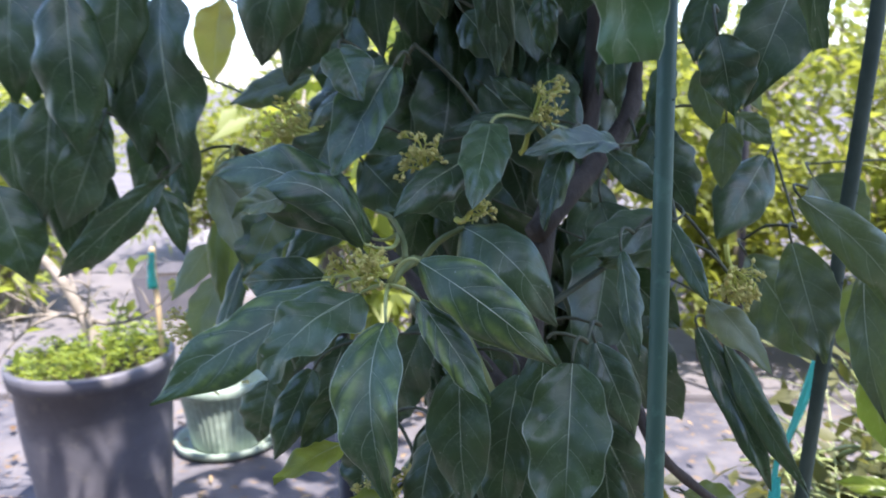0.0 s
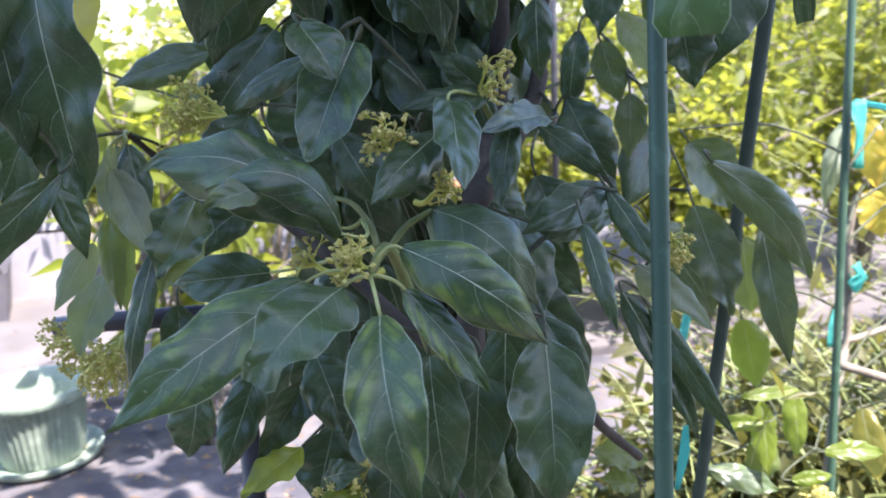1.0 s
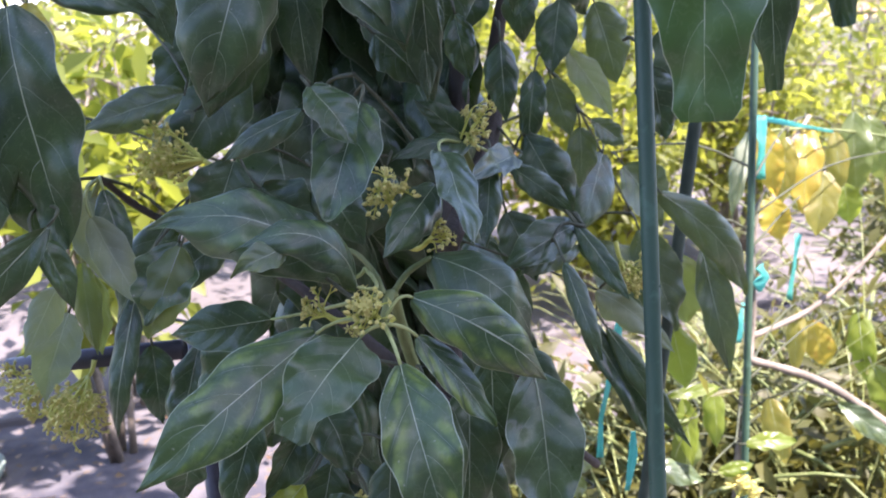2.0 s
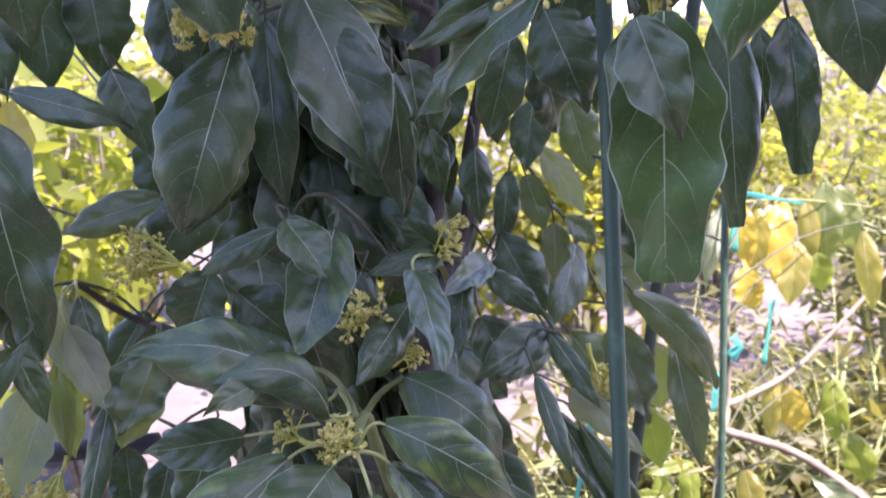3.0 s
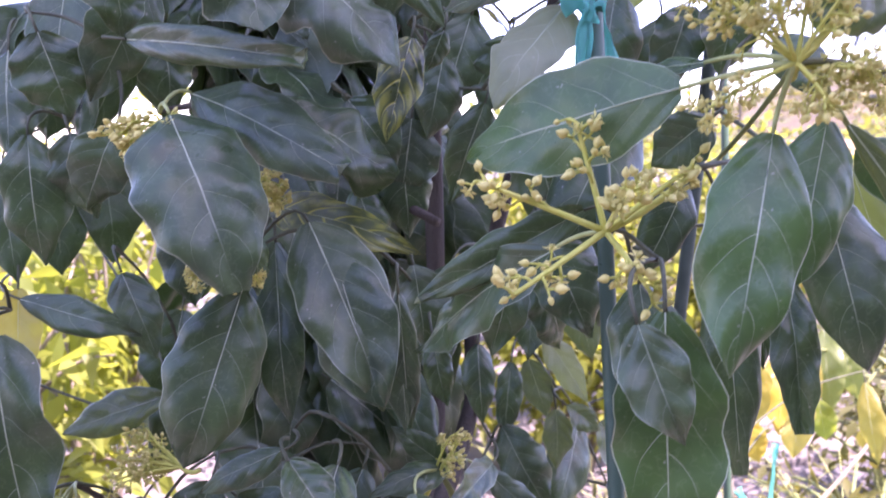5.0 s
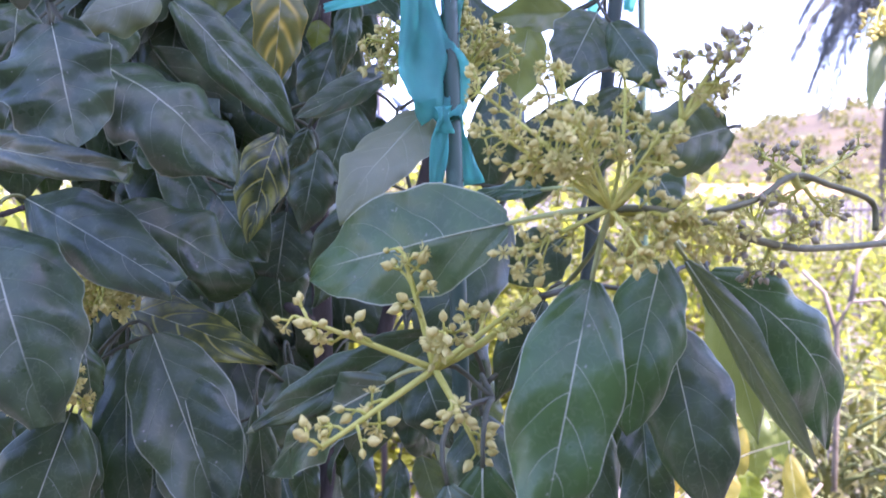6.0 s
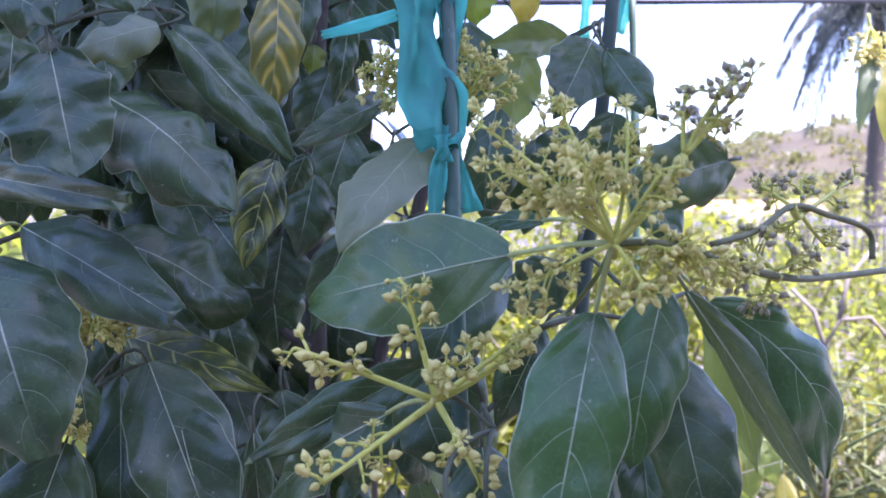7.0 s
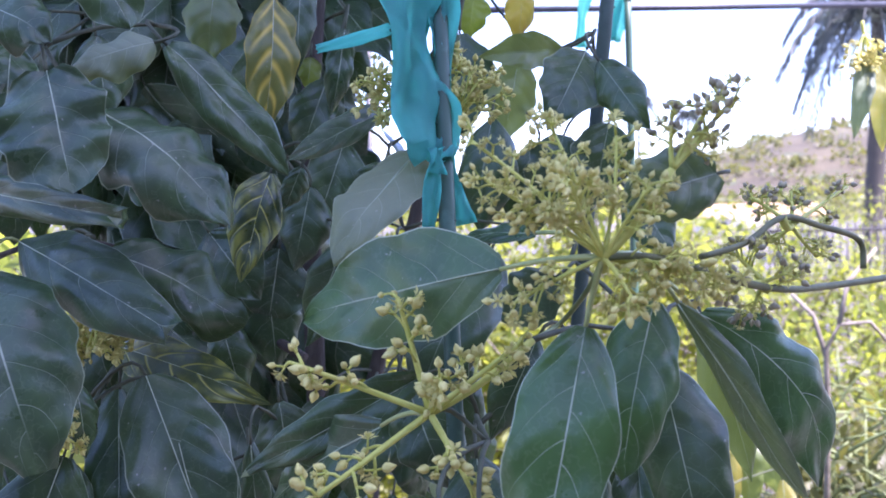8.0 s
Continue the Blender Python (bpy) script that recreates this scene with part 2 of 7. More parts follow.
WEED_LEAVES = small_leaves("weed_foliage", (0.056, 0.064, 0.015), (0.105, 0.106, 0.024), (0.239, 0.232, 0.041), 0.4)
# Frond colour greyed, with the haze of distance put into it.
PALM_LEAVES = small_leaves("palm_foliage", (0.07, 0.085, 0.08), (0.14, 0.16, 0.15), (0.16, 0.2, 0.14), 0.3)
LITTER = small_leaves("leaf_litter", (0.12, 0.07, 0.03), (0.36, 0.26, 0.13), (0.3, 0.2, 0.1), 0.1)

# ---- makers ----
def mesh_of(bm, *materials, smooth=True):
    me = bpy.data.meshes.new("mesh")
    bm.to_mesh(me)
    bm.free()
    for mt in materials:
        me.materials.append(mt)
    if smooth:
        me.polygons.foreach_set("use_smooth", [True] * len(me.polygons))
    return me


def part(name, bm, material, parent, label="", smooth=True):
    mats = material if isinstance(material, tuple) else (material,)
    ob = new(name, mesh_of(bm, *mats, smooth=smooth))
    if parent is not None:
        ob.parent = parent
    if label:
        tagged(ob, label)
    return ob


def thing(name, label, category, at=(0, 0, 0), group="", kind=""):
    ob = new(name)
    ob.empty_display_size = 0.05
    ob.location = at
    return tagged(ob, label, category, group, kind)


def solid(name, bm, material, label, category="", group="", kind="", smooth=True):
    return tagged(part(name, bm, material, None, smooth=smooth), label, category, group, kind)


def tube(bm, pts, radii, sides=8, mat=0, cap=True):
    """A round bar along pts with a radius at each."""
    pts = [Vector(p) for p in pts]
    rings = []
    ref = Vector((0.31, 0.2, 0.93))
    for i, p in enumerate(pts):
        d = (pts[min(i + 1, len(pts) - 1)] - pts[max(i - 1, 0)]).normalized()
        a = d.cross(ref)
        if a.length < 0.1:
            a = d.cross(Vector((1, 0, 0)))
        a.normalize()
        b = d.cross(a)
        r = radii[i] if isinstance(radii, (list, tuple)) else radii
        rings.append([bm.verts.new(p + (a * math.cos(q) + b * math.sin(q)) * r) for q in (2 * math.pi * j / sides for j in range(sides))])
    for r0, r1 in zip(rings, rings[1:]):
        for j in range(sides):
            bm.faces.new((r0[j], r0[(j + 1) % sides], r1[(j + 1) % sides], r1[j])).material_index = mat
    if cap:
        bm.faces.new(rings[0][::-1]).material_index = mat
        bm.faces.new(rings[-1]).material_index = mat


def lathe(bm, profile, sides=40, mat=0, flute=0.0, flutes=0):
    """Turns (radius, height) pairs round z; flute deepens the outer wall in ribs."""
    rings = []
    for k, (r, z) in enumerate(profile):
        ring = []
        for j in range(sides):
            q = 2 * math.pi * j / sides
            rr = r + (flute * math.cos(q * flutes) if flutes and 2 <= k <= len(profile) // 2 - 1 else 0)
            ring.append(bm.verts.new((rr * math.cos(q), rr * math.sin(q), z)))
        rings.append(ring)
    for r0, r1 in zip(rings, rings[1:]):
        for j in range(sides):
            bm.faces.new((r0[j], r0[(j + 1) % sides], r1[(j + 1) % sides], r1[j])).material_index = mat
    bm.faces.new(rings[0][::-1]).material_index = mat
    bm.faces.new(rings[-1]).material_index = mat


def box(bm, lo, hi, mat=0, bevel=0.0):
    r = bmesh.ops.create_cube(bm, size=1)
    c = (Vector(lo) + Vector(hi)) / 2
    s = Vector(hi) - Vector(lo)
    for v in r["verts"]:
        v.co = Vector((v.co.x * s.x, v.co.y * s.y, v.co.z * s.z)) + c
    fs = {f for v in r["verts"] for f in v.link_faces}
    for f in fs:
        f.material_index = mat
    if bevel:
        bmesh.ops.bevel(bm, geom=list({e for f in fs for e in f.edges}), offset=bevel, segments=2, affect="EDGES")


def arc(p0, p1, bend, n=8):
    """Points from p0 to p1, bowed by the vector bend at the middle."""
    p0, p1, bend = Vector(p0), Vector(p1), Vector(bend)
    return [p0.lerp(p1, i / n) + bend * (4 * (i / n) * (1 - i / n)) for i in range(n + 1)]


LEAF_RNG = random.Random(7)


def leaf(tree, base, tip, width, face, bow=0.07, fold=0.2, curl=0.0, side=0.0, kind="dark", node=None, blunt=0.0, wave=1.0, twist=0.0, coarse=False, hook=0.0, into=None, twig=False, ovate=0.0):
    """One blade from base to tip. face: the way its upper side looks; bow: the midrib's arch, fold: the V across it,
    curl: how far the margins roll under, side: sideways bend, node: where its stalk joins the twig."""
    rng = LEAF_RNG
    base, tip, face = Vector(base), Vector(tip), Vector(face)
    axis = tip - base
    length = axis.length
    axis.normalize()
    up = (face - axis * face.dot(axis)).normalized()
    across = axis.cross(up).normalized()
    rows, cols = (8, 4) if coarse else (20, 12)
    twist = twist or rng.uniform(-22, 22)
    droop, full, where = rng.uniform(-0.02, 0.12), rng.uniform(0.7, 0.92), rng.uniform(0.76, 0.9)
    full, where = full + (0.5 - full) * ovate, where + (0.84 - where) * ovate
    bm = bmesh.new() if into is None else into
    uv = bm.loops.layers.uv.get("blade") or bm.loops.layers.uv.new("blade")
    ph, ph2, freq = rng.uniform(0, 6), rng.uniform(0, 6), rng.uniform(2.2, 3.6)
    asym, ruffle, roll = rng.uniform(-0.1, 0.1), rng.uniform(0.06, 0.2), rng.uniform(0.0, 0.5)
    dent, dent_at = rng.uniform(0.0, 0.12), rng.uniform(0.3, 0.85)
    curl = curl or roll
    half = width / 2
    grid, mids, info = [], [], {}
    for i in range(rows + 1):
        u = i / rows
        mid = base + axis * (length * u) + up * (bow * length * 4 * u * (1 - u)) + across * (side * length * 4 * u * (1 - u))
        mid += up * (0.008 * length * math.sin(u * 9 + ph))
        mid -= up * (droop * length * max(0.0, (u - 0.55) / 0.45) ** 2)
        if hook and u > 0.9:
            ang = hook * (u - 0.9) / 0.1
            rad = 0.1 * length / hook
            mid = base + axis * (length * 0.9 + rad * math.sin(ang)) + up * (bow * length * 4 * 0.9 * 0.1 + rad * (1 - math.cos(ang)))
        mids.append(mid)
        w = math.sin(math.pi * (0.02 + 0.98 * u) ** where) ** full if u < 1 else 0.0
        w *= 1.0 - 0.35 * max(0.0, (u - 0.72) / 0.28) ** 1.4 * (1 - blunt) * (1 - ovate)
        if blunt:
            w = max(w, blunt * min(1, u * 2.2) * (1 if u < 0.97 else 0.75))
        if hook and u > 0.9:
            w = max(blunt, 0.2) * math.sqrt(max(0.0, 1 - ((u - 0.9) / 0.1) ** 2))
        w = max(w, 0.012)
        notch = 0.055 * wave * min(1.0, 6 * u * (1 - u))
        tw = radians(twist) * (u - 0.3)
        ac = across * math.cos(tw) + up * math.sin(tw)
        un = up * math.cos(tw) - across * math.sin(tw)
        row = []
        for j in range(cols + 1):
            v = 2 * j / cols - 1
            s = abs(v)
            reach = half * w * (1 + asym * (1 if v > 0 else -1)) * (1 + notch * s * math.sin(freq * 7.5 * u + (ph2 if v > 0 else ph))) * (1 - dent * math.exp(-((u - dent_at + 0.25 * (v > 0)) / 0.08) ** 2) * s)
            ang = curl * s * s * 2.6
            out = reach * v * (math.sin(ang) / ang if ang > 1e-3 else 1.0)
            drop = -reach * s * (1 - math.cos(ang)) / ang if ang > 1e-3 else 0.0
            rip = wave * ruffle * half * s ** 1.6 * math.sin(freq * 2 * math.pi * u + (ph if v > 0 else ph2))
            puff = 0.03 * half * math.sin(8.5 * 2 * math.pi * u - 13 * s ** 1.35) * s * (1 - s)
            co = mid + ac * out + un * (fold * reach * s + drop + rip + puff)
            co += un * (0.011 * wave * (0.25 + s) * noise.noise(co * 14) + 0.003 * wave * noise.noise(co * 48))
            vert = bm.verts.new(co)
            info[vert] = (u, v)
            row.append(vert)
        grid.append(row)
    for r0, r1 in zip(grid, grid[1:]):
        for j in range(cols):
            f = bm.faces.new((r0[j], r0[j + 1], r1[j + 1], r1[j]))
            f.material_index = 3 if hook and info[r0[j]][0] > 0.91 else 0
            for lp in f.loops:
                lp[uv].uv = info[lp.vert]
    n = max(3, int(len(mids) * 0.93))
    stalk = [mids[k] + up * 0.0002 for k in range(n)]
    rr = [0.00042 * (length / 0.15) * (1 - 0.85 * k / n) for k in range(n)]
    tube(bm, stalk, rr, 5, 1)
    if node is not None:
        node = Vector(node)
        ctrl = base - axis * min(0.5 * (base - node).length, 0.04)
        pts = []
        for k in range(7):
            q = k / 6
            pts.append(node * (1 - q) ** 2 + ctrl * (2 * q * (1 - q)) + base * q ** 2)
        tube(bm, pts, [0.0019 - 0.0006 * k / 6 for k in range(7)], 6, 2)
    else:
        tube(bm, [base - axis * 0.012 - up * 0.006, base - axis * 0.005 - up * 0.001, base], [0.0014, 0.0013, 0.0011], 6, 2)
    if into is not None:
        return None
    return part("leaf", bm, (LEAF[kind], RIB, PETIOLE if node is not None and not twig else INNER_TWIG, LEAF["pale"]), tree)


def bud(bm, p, d, size, rng, mat=0):
    """A small pointed egg along d."""
    d = Vector(d).normalized()
    a = d.cross(Vector((0.3, 0.5, 0.8))).normalized()
    b = d.cross(a)
    rings = []
    for r, h in ((0.25, 0.0), (0.5, 0.35), (0.45, 0.75), (0.2, 1.15)):
        rings.append([bm.verts.new(p + d * (h * size) + (a * math.cos(q) + b * math.sin(q)) * (r * size)) for q in (k * math.pi / 3 for k in range(6))])
    top = bm.verts.new(p + d * (1.4 * size))
    for r0, r1 in zip(rings, rings[1:]):
        for j in range(6):
            bm.faces.new((r0[j], r0[(j + 1) % 6], r1[(j + 1) % 6], r1[j])).material_index = mat
    for j in range(6):
        bm.faces.new((rings[-1][j], rings[-1][(j + 1) % 6], top)).material_index = mat


def open_flower(bm, p, d, size, mat=1):
    """Six narrow tepals and a knot of stamens."""
    d = Vector(d).normalized()
    a = d.cross(Vector((0.3, 0.5, 0.8))).normalized()
    b = d.cross(a)
    for k in range(6):
        q = k * math.pi / 3
        o = a * math.cos(q) + b * math.sin(q)
        s = d.cross(o)
        vs = [bm.verts.new(p + v) for v in (o * 0.15 * size, o * 0.7 * size + s * 0.26 * size + d * 0.3 * size, o * 1.25 * size + d * 0.35 * size, o * 0.7 * size - s * 0.26 * size + d * 0.3 * size)]
        bm.faces.new(vs).material_index = mat
    for k in range(6):
        q = k * math.pi / 3 + 0.4
        e = p + (a * math.cos(q) + b * math.sin(q)) * (0.35 * size) + d * (0.75 * size)
        tube(bm, [p, e], [0.0003, 0.0004], 4, mat)
    bud(bm, p, d, size * 0.5, None, mat)


def arm(stalks, buds, p0, p1, rng, size=0.0042, n=6, thick=0.0016, start=0.4, opened=0.25, reach=1.0, bend=0.06):
    """One arm of a panicle: a stalk with short side stalks, each with a few buds."""
    p0, p1 = Vector(p0), Vector(p1)
    d = p1 - p0
    ln = d.length
    sag = Vector((rng.uniform(-1, 1), rng.uniform(-1, 1), rng.uniform(-0.3, 1))) * (bend * ln)
    pts = arc(p0, p1, sag, 7)
    tube(stalks, pts, [thick * (1 - 0.06 * k) for k in range(8)], 6, 2)
    for k in range(n + 1):
        q = start + (1 - start) * k / n
        at = p0.lerp(p1, q) + sag * (4 * q * (1 - q))
        out = Vector((rng.gauss(0, 1), rng.gauss(0, 1), rng.gauss(0, 1))).normalized()
        out = (out - d.normalized() * out.dot(d.normalized()) * 0.8 + d.normalized() * 0.5).normalized()
        ln2 = rng.uniform(0.006, 0.016) * reach * (1 - 0.35 * q)
        mid = at + out * ln2
        tube(stalks, [at, at.lerp(mid, 0.5) + Vector((0, 0, 0.001)), mid], [thick * 0.55, thick * 0.45, thick * 0.4], 5, 2)
        for _ in range(rng.randint(2, 5)):
            o2 = (out + Vector((rng.gauss(0, 0.75), rng.gauss(0, 0.75), rng.gauss(0, 0.75)))).normalized()
            e = mid + o2 * rng.uniform(0.003, 0.007) * reach
            tube(stalks, [mid, e], [thick * 0.35, thick * 0.32], 4, 2)
            if rng.random() < opened:
                open_flower(buds, e, o2, size * rng.uniform(0.9, 1.2))
            else:
                bud(buds, e, o2, size * rng.uniform(0.75, 1.25), rng)


def panicle(tree, root, hub, ends, seed, label="", buds=None, **kw):
    """A flower panicle: its stem from root to hub and one arm with its buds to each end."""
    rng = random.Random(seed)
    stem = bmesh.new()
    tube(stem, arc(root, hub, (0, 0, -0.004), 5), [0.0028, 0.0026, 0.0025, 0.0024, 0.0023, 0.0022], 7)
    st = part("flower_panicle", stem, STALK, tree, label)
    for e in ends:
        bm = bmesh.new()
        arm(bm, bm, hub, e, rng, **kw)
        part("flower_arm", bm, (buds or BUD, PETAL, STALK), st)
    return st


def spray(tree, root, axis, length, spread, arms, seed, **kw):
    """A panicle whose arms fan out evenly round its axis."""
    rng = random.Random(seed)
    root, axis = Vector(root), Vector(axis).normalized()
    a = axis.cross(Vector((0.2, 0.3, 0.9))).normalized()
    b = axis.cross(a)
    ends = []
    for k in range(arms):
        q = 2.4 * k + rng.uniform(-0.3, 0.3)
        rad = spread * math.sqrt((k + 0.5) / arms)
        ends.append(root + axis * length * rng.uniform(0.75, 1.1) * (1 - 0.35 * (rad / spread)) + (a * math.cos(q) + b * math.sin(q)) * rad)
    return panicle(tree, root - axis * 0.02, root, ends, seed, **kw)


def small_leaf(bm, p, d, n, ln, w):
    """A small pointed leaf, folded along its rib."""
    s = d.cross(n).normalized()
    vs = [bm.verts.new(p + v) for v in (Vector(), d * ln * 0.45 + s * w * 0.5 + n * w * 0.15, d * ln - n * ln * 0.1, d * ln * 0.45 - s * w * 0.5 + n * w * 0.15, d * ln * 0.5)]
    bm.faces.new((vs[0], vs[1], vs[4]))
    bm.faces.new((vs[1], vs[2], vs[4]))
    bm.faces.new((vs[2], vs[3], vs[4]))
    bm.faces.new((vs[3], vs[0], vs[4]))


def bush(name, label, category, at, height, radius, count, leaf_size, foliage, seed, stems=6, low=0.15, group="", bark=None):
    """Stems that fork from the ground and a ragged crown of many small leaves in clumps."""
    rng = random.Random(seed)
    ob = thing(name, label, category, at, group)
    stem, crown = bmesh.new(), bmesh.new()
    clumps = []
    for k in range(stems):
        q = 2 * math.pi * k / stems + rng.uniform(-0.4, 0.4)
        top = Vector((math.cos(q) * radius * rng.uniform(0.2, 0.7), math.sin(q) * radius * rng.uniform(0.2, 0.7), height * rng.uniform(0.65, 0.95)))
        pts = arc((0.04 * math.cos(q), 0.04 * math.sin(q), 0), top, (rng.uniform(-0.1, 0.1) * radius, rng.uniform(-0.1, 0.1) * radius, 0.05 * height), 8)
        tube(stem, pts, [0.022 * height / 2 * (1 - 0.1 * i) for i in range(9)], 6)
        for _ in range(5):
            s = pts[rng.randint(2, 8)]
            e = s + Vector((rng.gauss(0, 0.4) * radius, rng.gauss(0, 0.4) * radius, rng.uniform(-0.05, 0.3) * height))
            tube(stem, arc(s, e, (0, 0, 0.03), 4), [0.007, 0.006, 0.005, 0.004, 0.003], 5)
            clumps.append(e)
            clumps.append(s.lerp(e, 0.6))
        clumps.extend(pts[3:])
    for k in range(count):
        c = clumps[rng.randrange(len(clumps))]
        o = Vector((rng.gauss(0, 1), rng.gauss(0, 1), rng.gauss(0, 0.8)))
        p = c + o * (0.15 * radius)
        if p.z < low * height:
            p.z = low * height + rng.random() * 0.2 * height
        d = (o.normalized() + Vector((rng.gauss(0, 0.5), rng.gauss(0, 0.5), rng.gauss(-0.2, 0.5)))).normalized()
        n = Vector((rng.gauss(0, 0.6), rng.gauss(0, 0.6), 1)).normalized()
        small_leaf(crown, p, d, n, leaf_size * rng.uniform(0.6, 1.3), leaf_size * rng.uniform(0.35, 0.55))
    part("stem", stem, bark or GREYBARK, ob)
    part("crown", crown, foliage, ob)
    return ob


def tuft(label, at, height, count, seed):
    """Long arching stems with a few narrow leaves."""
    rng = random.Random(seed)
    ob = thing("grass_tuft", label, "grass", at, "grass tufts")
    stems, blades = bmesh.new(), bmesh.new()
    for _ in range(count):
        q = rng.uniform(0, 6.283)
        ln = height * rng.uniform(0.6, 1.15)
        e = Vector((math.cos(q) * ln * rng.uniform(0.25, 0.8), math.sin(q) * ln * rng.uniform(0.25, 0.8), ln * rng.uniform(0.45, 0.95)))
        pts = arc((rng.gauss(0, 0.03), rng.gauss(0, 0.03), 0), e, (-e.x * 0.12, -e.y * 0.12, 0.16 * ln), 9)
        tube(stems, pts, [0.0024 - 0.0002 * k for k in range(10)], 5)
        for _k in range(7):
            p = pts[rng.randint(2, 9)]
            d = (e.normalized() + Vector((rng.gauss(0, 0.7), rng.gauss(0, 0.7), rng.gauss(-0.2, 0.5)))).normalized()
            small_leaf(blades, p, d, Vector((rng.gauss(0, 0.5), rng.gauss(0, 0.5), 1)).normalized(), rng.uniform(0.04, 0.11), rng.uniform(0.008, 0.025))
    part("stem", stems, PETIOLE, ob)
    part("foliage", blades, WEED_LEAVES, ob)
    return ob


def stake(label, foot, top, radius, material, knobs=True, name="garden_stake"):
    """A round stake pushed in the ground, its coat ringed with small nubs."""
    foot, top = Vector(foot), Vector(top)
    ob = thing(name, label, "stake", foot, "garden stakes")
    top, foot = top - foot, Vector()
    bm = bmesh.new()
    n = 24
    tube(bm, [foot.lerp(top, i / n) for i in range(n + 1)], [radius * (1.0 + (0.03 if i % 2 else 0)) for i in range(n + 1)], 12)
    if knobs:
        d = (top - foot).normalized()
        a = d.cross(Vector((0, 1, 0))).normalized()
        b = d.cross(a)
        for i in range(60):
            p = foot.lerp(top, (i + 0.5) / 60)
            q = 2.1 * i
            o = a * math.cos(q) + b * math.sin(q)
            tube(bm, [p + o * radius * 0.8, p + o * radius * 1.18], [radius * 0.22, radius * 0.1], 6)
    part("shaft", bm, material, ob)
    bm = bmesh.new()
    d = (top - foot).normalized()
    tube(bm, [top - d * 0.03, top - d * 0.002, top + d * 0.004], [radius * 1.12, radius * 1.12, radius * 0.5], 12)
    part("cap", bm, material, ob)
    return ob


def ribbon(name, pts, width, label, across=(1, 0, 0), material=None, seed=1, of=None):
    """A crumpled strip of tape along pts."""
    rng = random.Random(seed)
    bm = bmesh.new()
    pts = [Vector(p) for p in pts]
    fine = []
    for a, b in zip(pts, pts[1:]):
        fine.extend(a.lerp(b, k / 5) for k in range(5))
    fine.append(pts[-1])
    cols = 6
    rows = []
    ac0 = Vector(across).normalized()
    for i, p in enumerate(fine):
        d = (fine[min(i + 1, len(fine) - 1)] - fine[max(i - 1, 0)]).normalized()
        ac = (ac0 - d * ac0.dot(d)).normalized()
        nn = d.cross(ac)
        ac = ac * math.cos(0.35 * math.sin(i * 0.6 + seed)) + nn * math.sin(0.35 * math.sin(i * 0.6 + seed))
        wv = width * (0.8 + 0.25 * math.sin(i * 0.45 + seed))
        rows.append([bm.verts.new(p + ac * wv * (j / cols - 0.5) + nn * (width * 0.12 * math.sin(j * 1.9 + i * 0.5 + seed) + rng.gauss(0, width * 0.015))) for j in range(cols + 1)])
    for r0, r1 in zip(rows, rows[1:]):
        for j in range(cols):
            bm.faces.new((r0[j], r0[j + 1], r1[j + 1], r1[j]))
    ob = part(name, bm, material or TAPE, of) if of else solid(name, bm, material or TAPE, label, "ribbon", "teal ties")
    so = ob.modifiers.new("thick", "SOLIDIFY")
    so.thickness = 0.0004
    return ob

# ---- the ground and the far distance ----
def build_ground():
    bm = bmesh.new()
    rng = random.Random(3)
    n, rings = 64, [0.0, 0.5, 1, 1.5, 2, 2.6, 3.3, 4.2, 5.5, 7.5, 10, 15, 25, 45, 90, 200, 500, 1200]
    prev = None
    for k, r in enumerate(rings):
        if k == 0:
            prev = [bm.verts.new((0.5, 2, 0))]
            continue
        cur = []
        for j in range(n):
            q = 2 * math.pi * j / n
            x, y = 0.5 + r * math.cos(q), 2 + r * math.sin(q)
            z = 0.02 * noise.noise((x * 1.3, y * 1.3, 0)) if r < 20 else 0.0
            cur.append(bm.verts.new((x, y, z)))
        for j in range(n):
            if len(prev) == 1:
                bm.faces.new((prev[0], cur[j], cur[(j + 1) % n]))
            else:
                bm.faces.new((prev[j], cur[j], cur[(j + 1) % n], prev[(j + 1) % n]))
        prev = cur
    solid("ground", bm, GROUND, "grey weed cloth strewn with grit and dry leaves", "ground", kind="structure")


build_ground()


def build_litter():
    rng = random.Random(11)
    bm = bmesh.new()
    for _ in range(1500):
        p = Vector((rng.uniform(-2.2, 4), rng.uniform(1.6, 7), 0.028))
        q = rng.uniform(0, 6.28)
        small_leaf(bm, p, Vector((math.cos(q), math.sin(q), 0)), Vector((rng.gauss(0, 0.3), rng.gauss(0, 0.3), 1)).normalized(), rng.uniform(0.02, 0.07), rng.uniform(0.012, 0.03))
    solid("leaf_litter", bm, LITTER, "dry brown leaves scattered on the ground", "leaf litter", kind="stuff")


build_litter()


def hill_height(deg, j):
    """Height of the slope at a bearing and a step away from its foot."""
    top = 15 * math.exp(-((deg + 48) / 13) ** 2) + 7 + 2.5 * noise.noise((deg * 0.128, 3.1, 0)) + 1.2 * noise.noise((deg * 0.48, j * 0.8, 2.0))
    return top * math.sin(math.pi * min(1.0, j / 7) / 2) - 0.4


def hill_point(deg, j):
    a, r = radians(deg), 150 + 14 * j
    return Vector((-math.sin(a) * r, math.cos(a) * r, hill_height(deg, j) if j > 0.01 else -0.5))


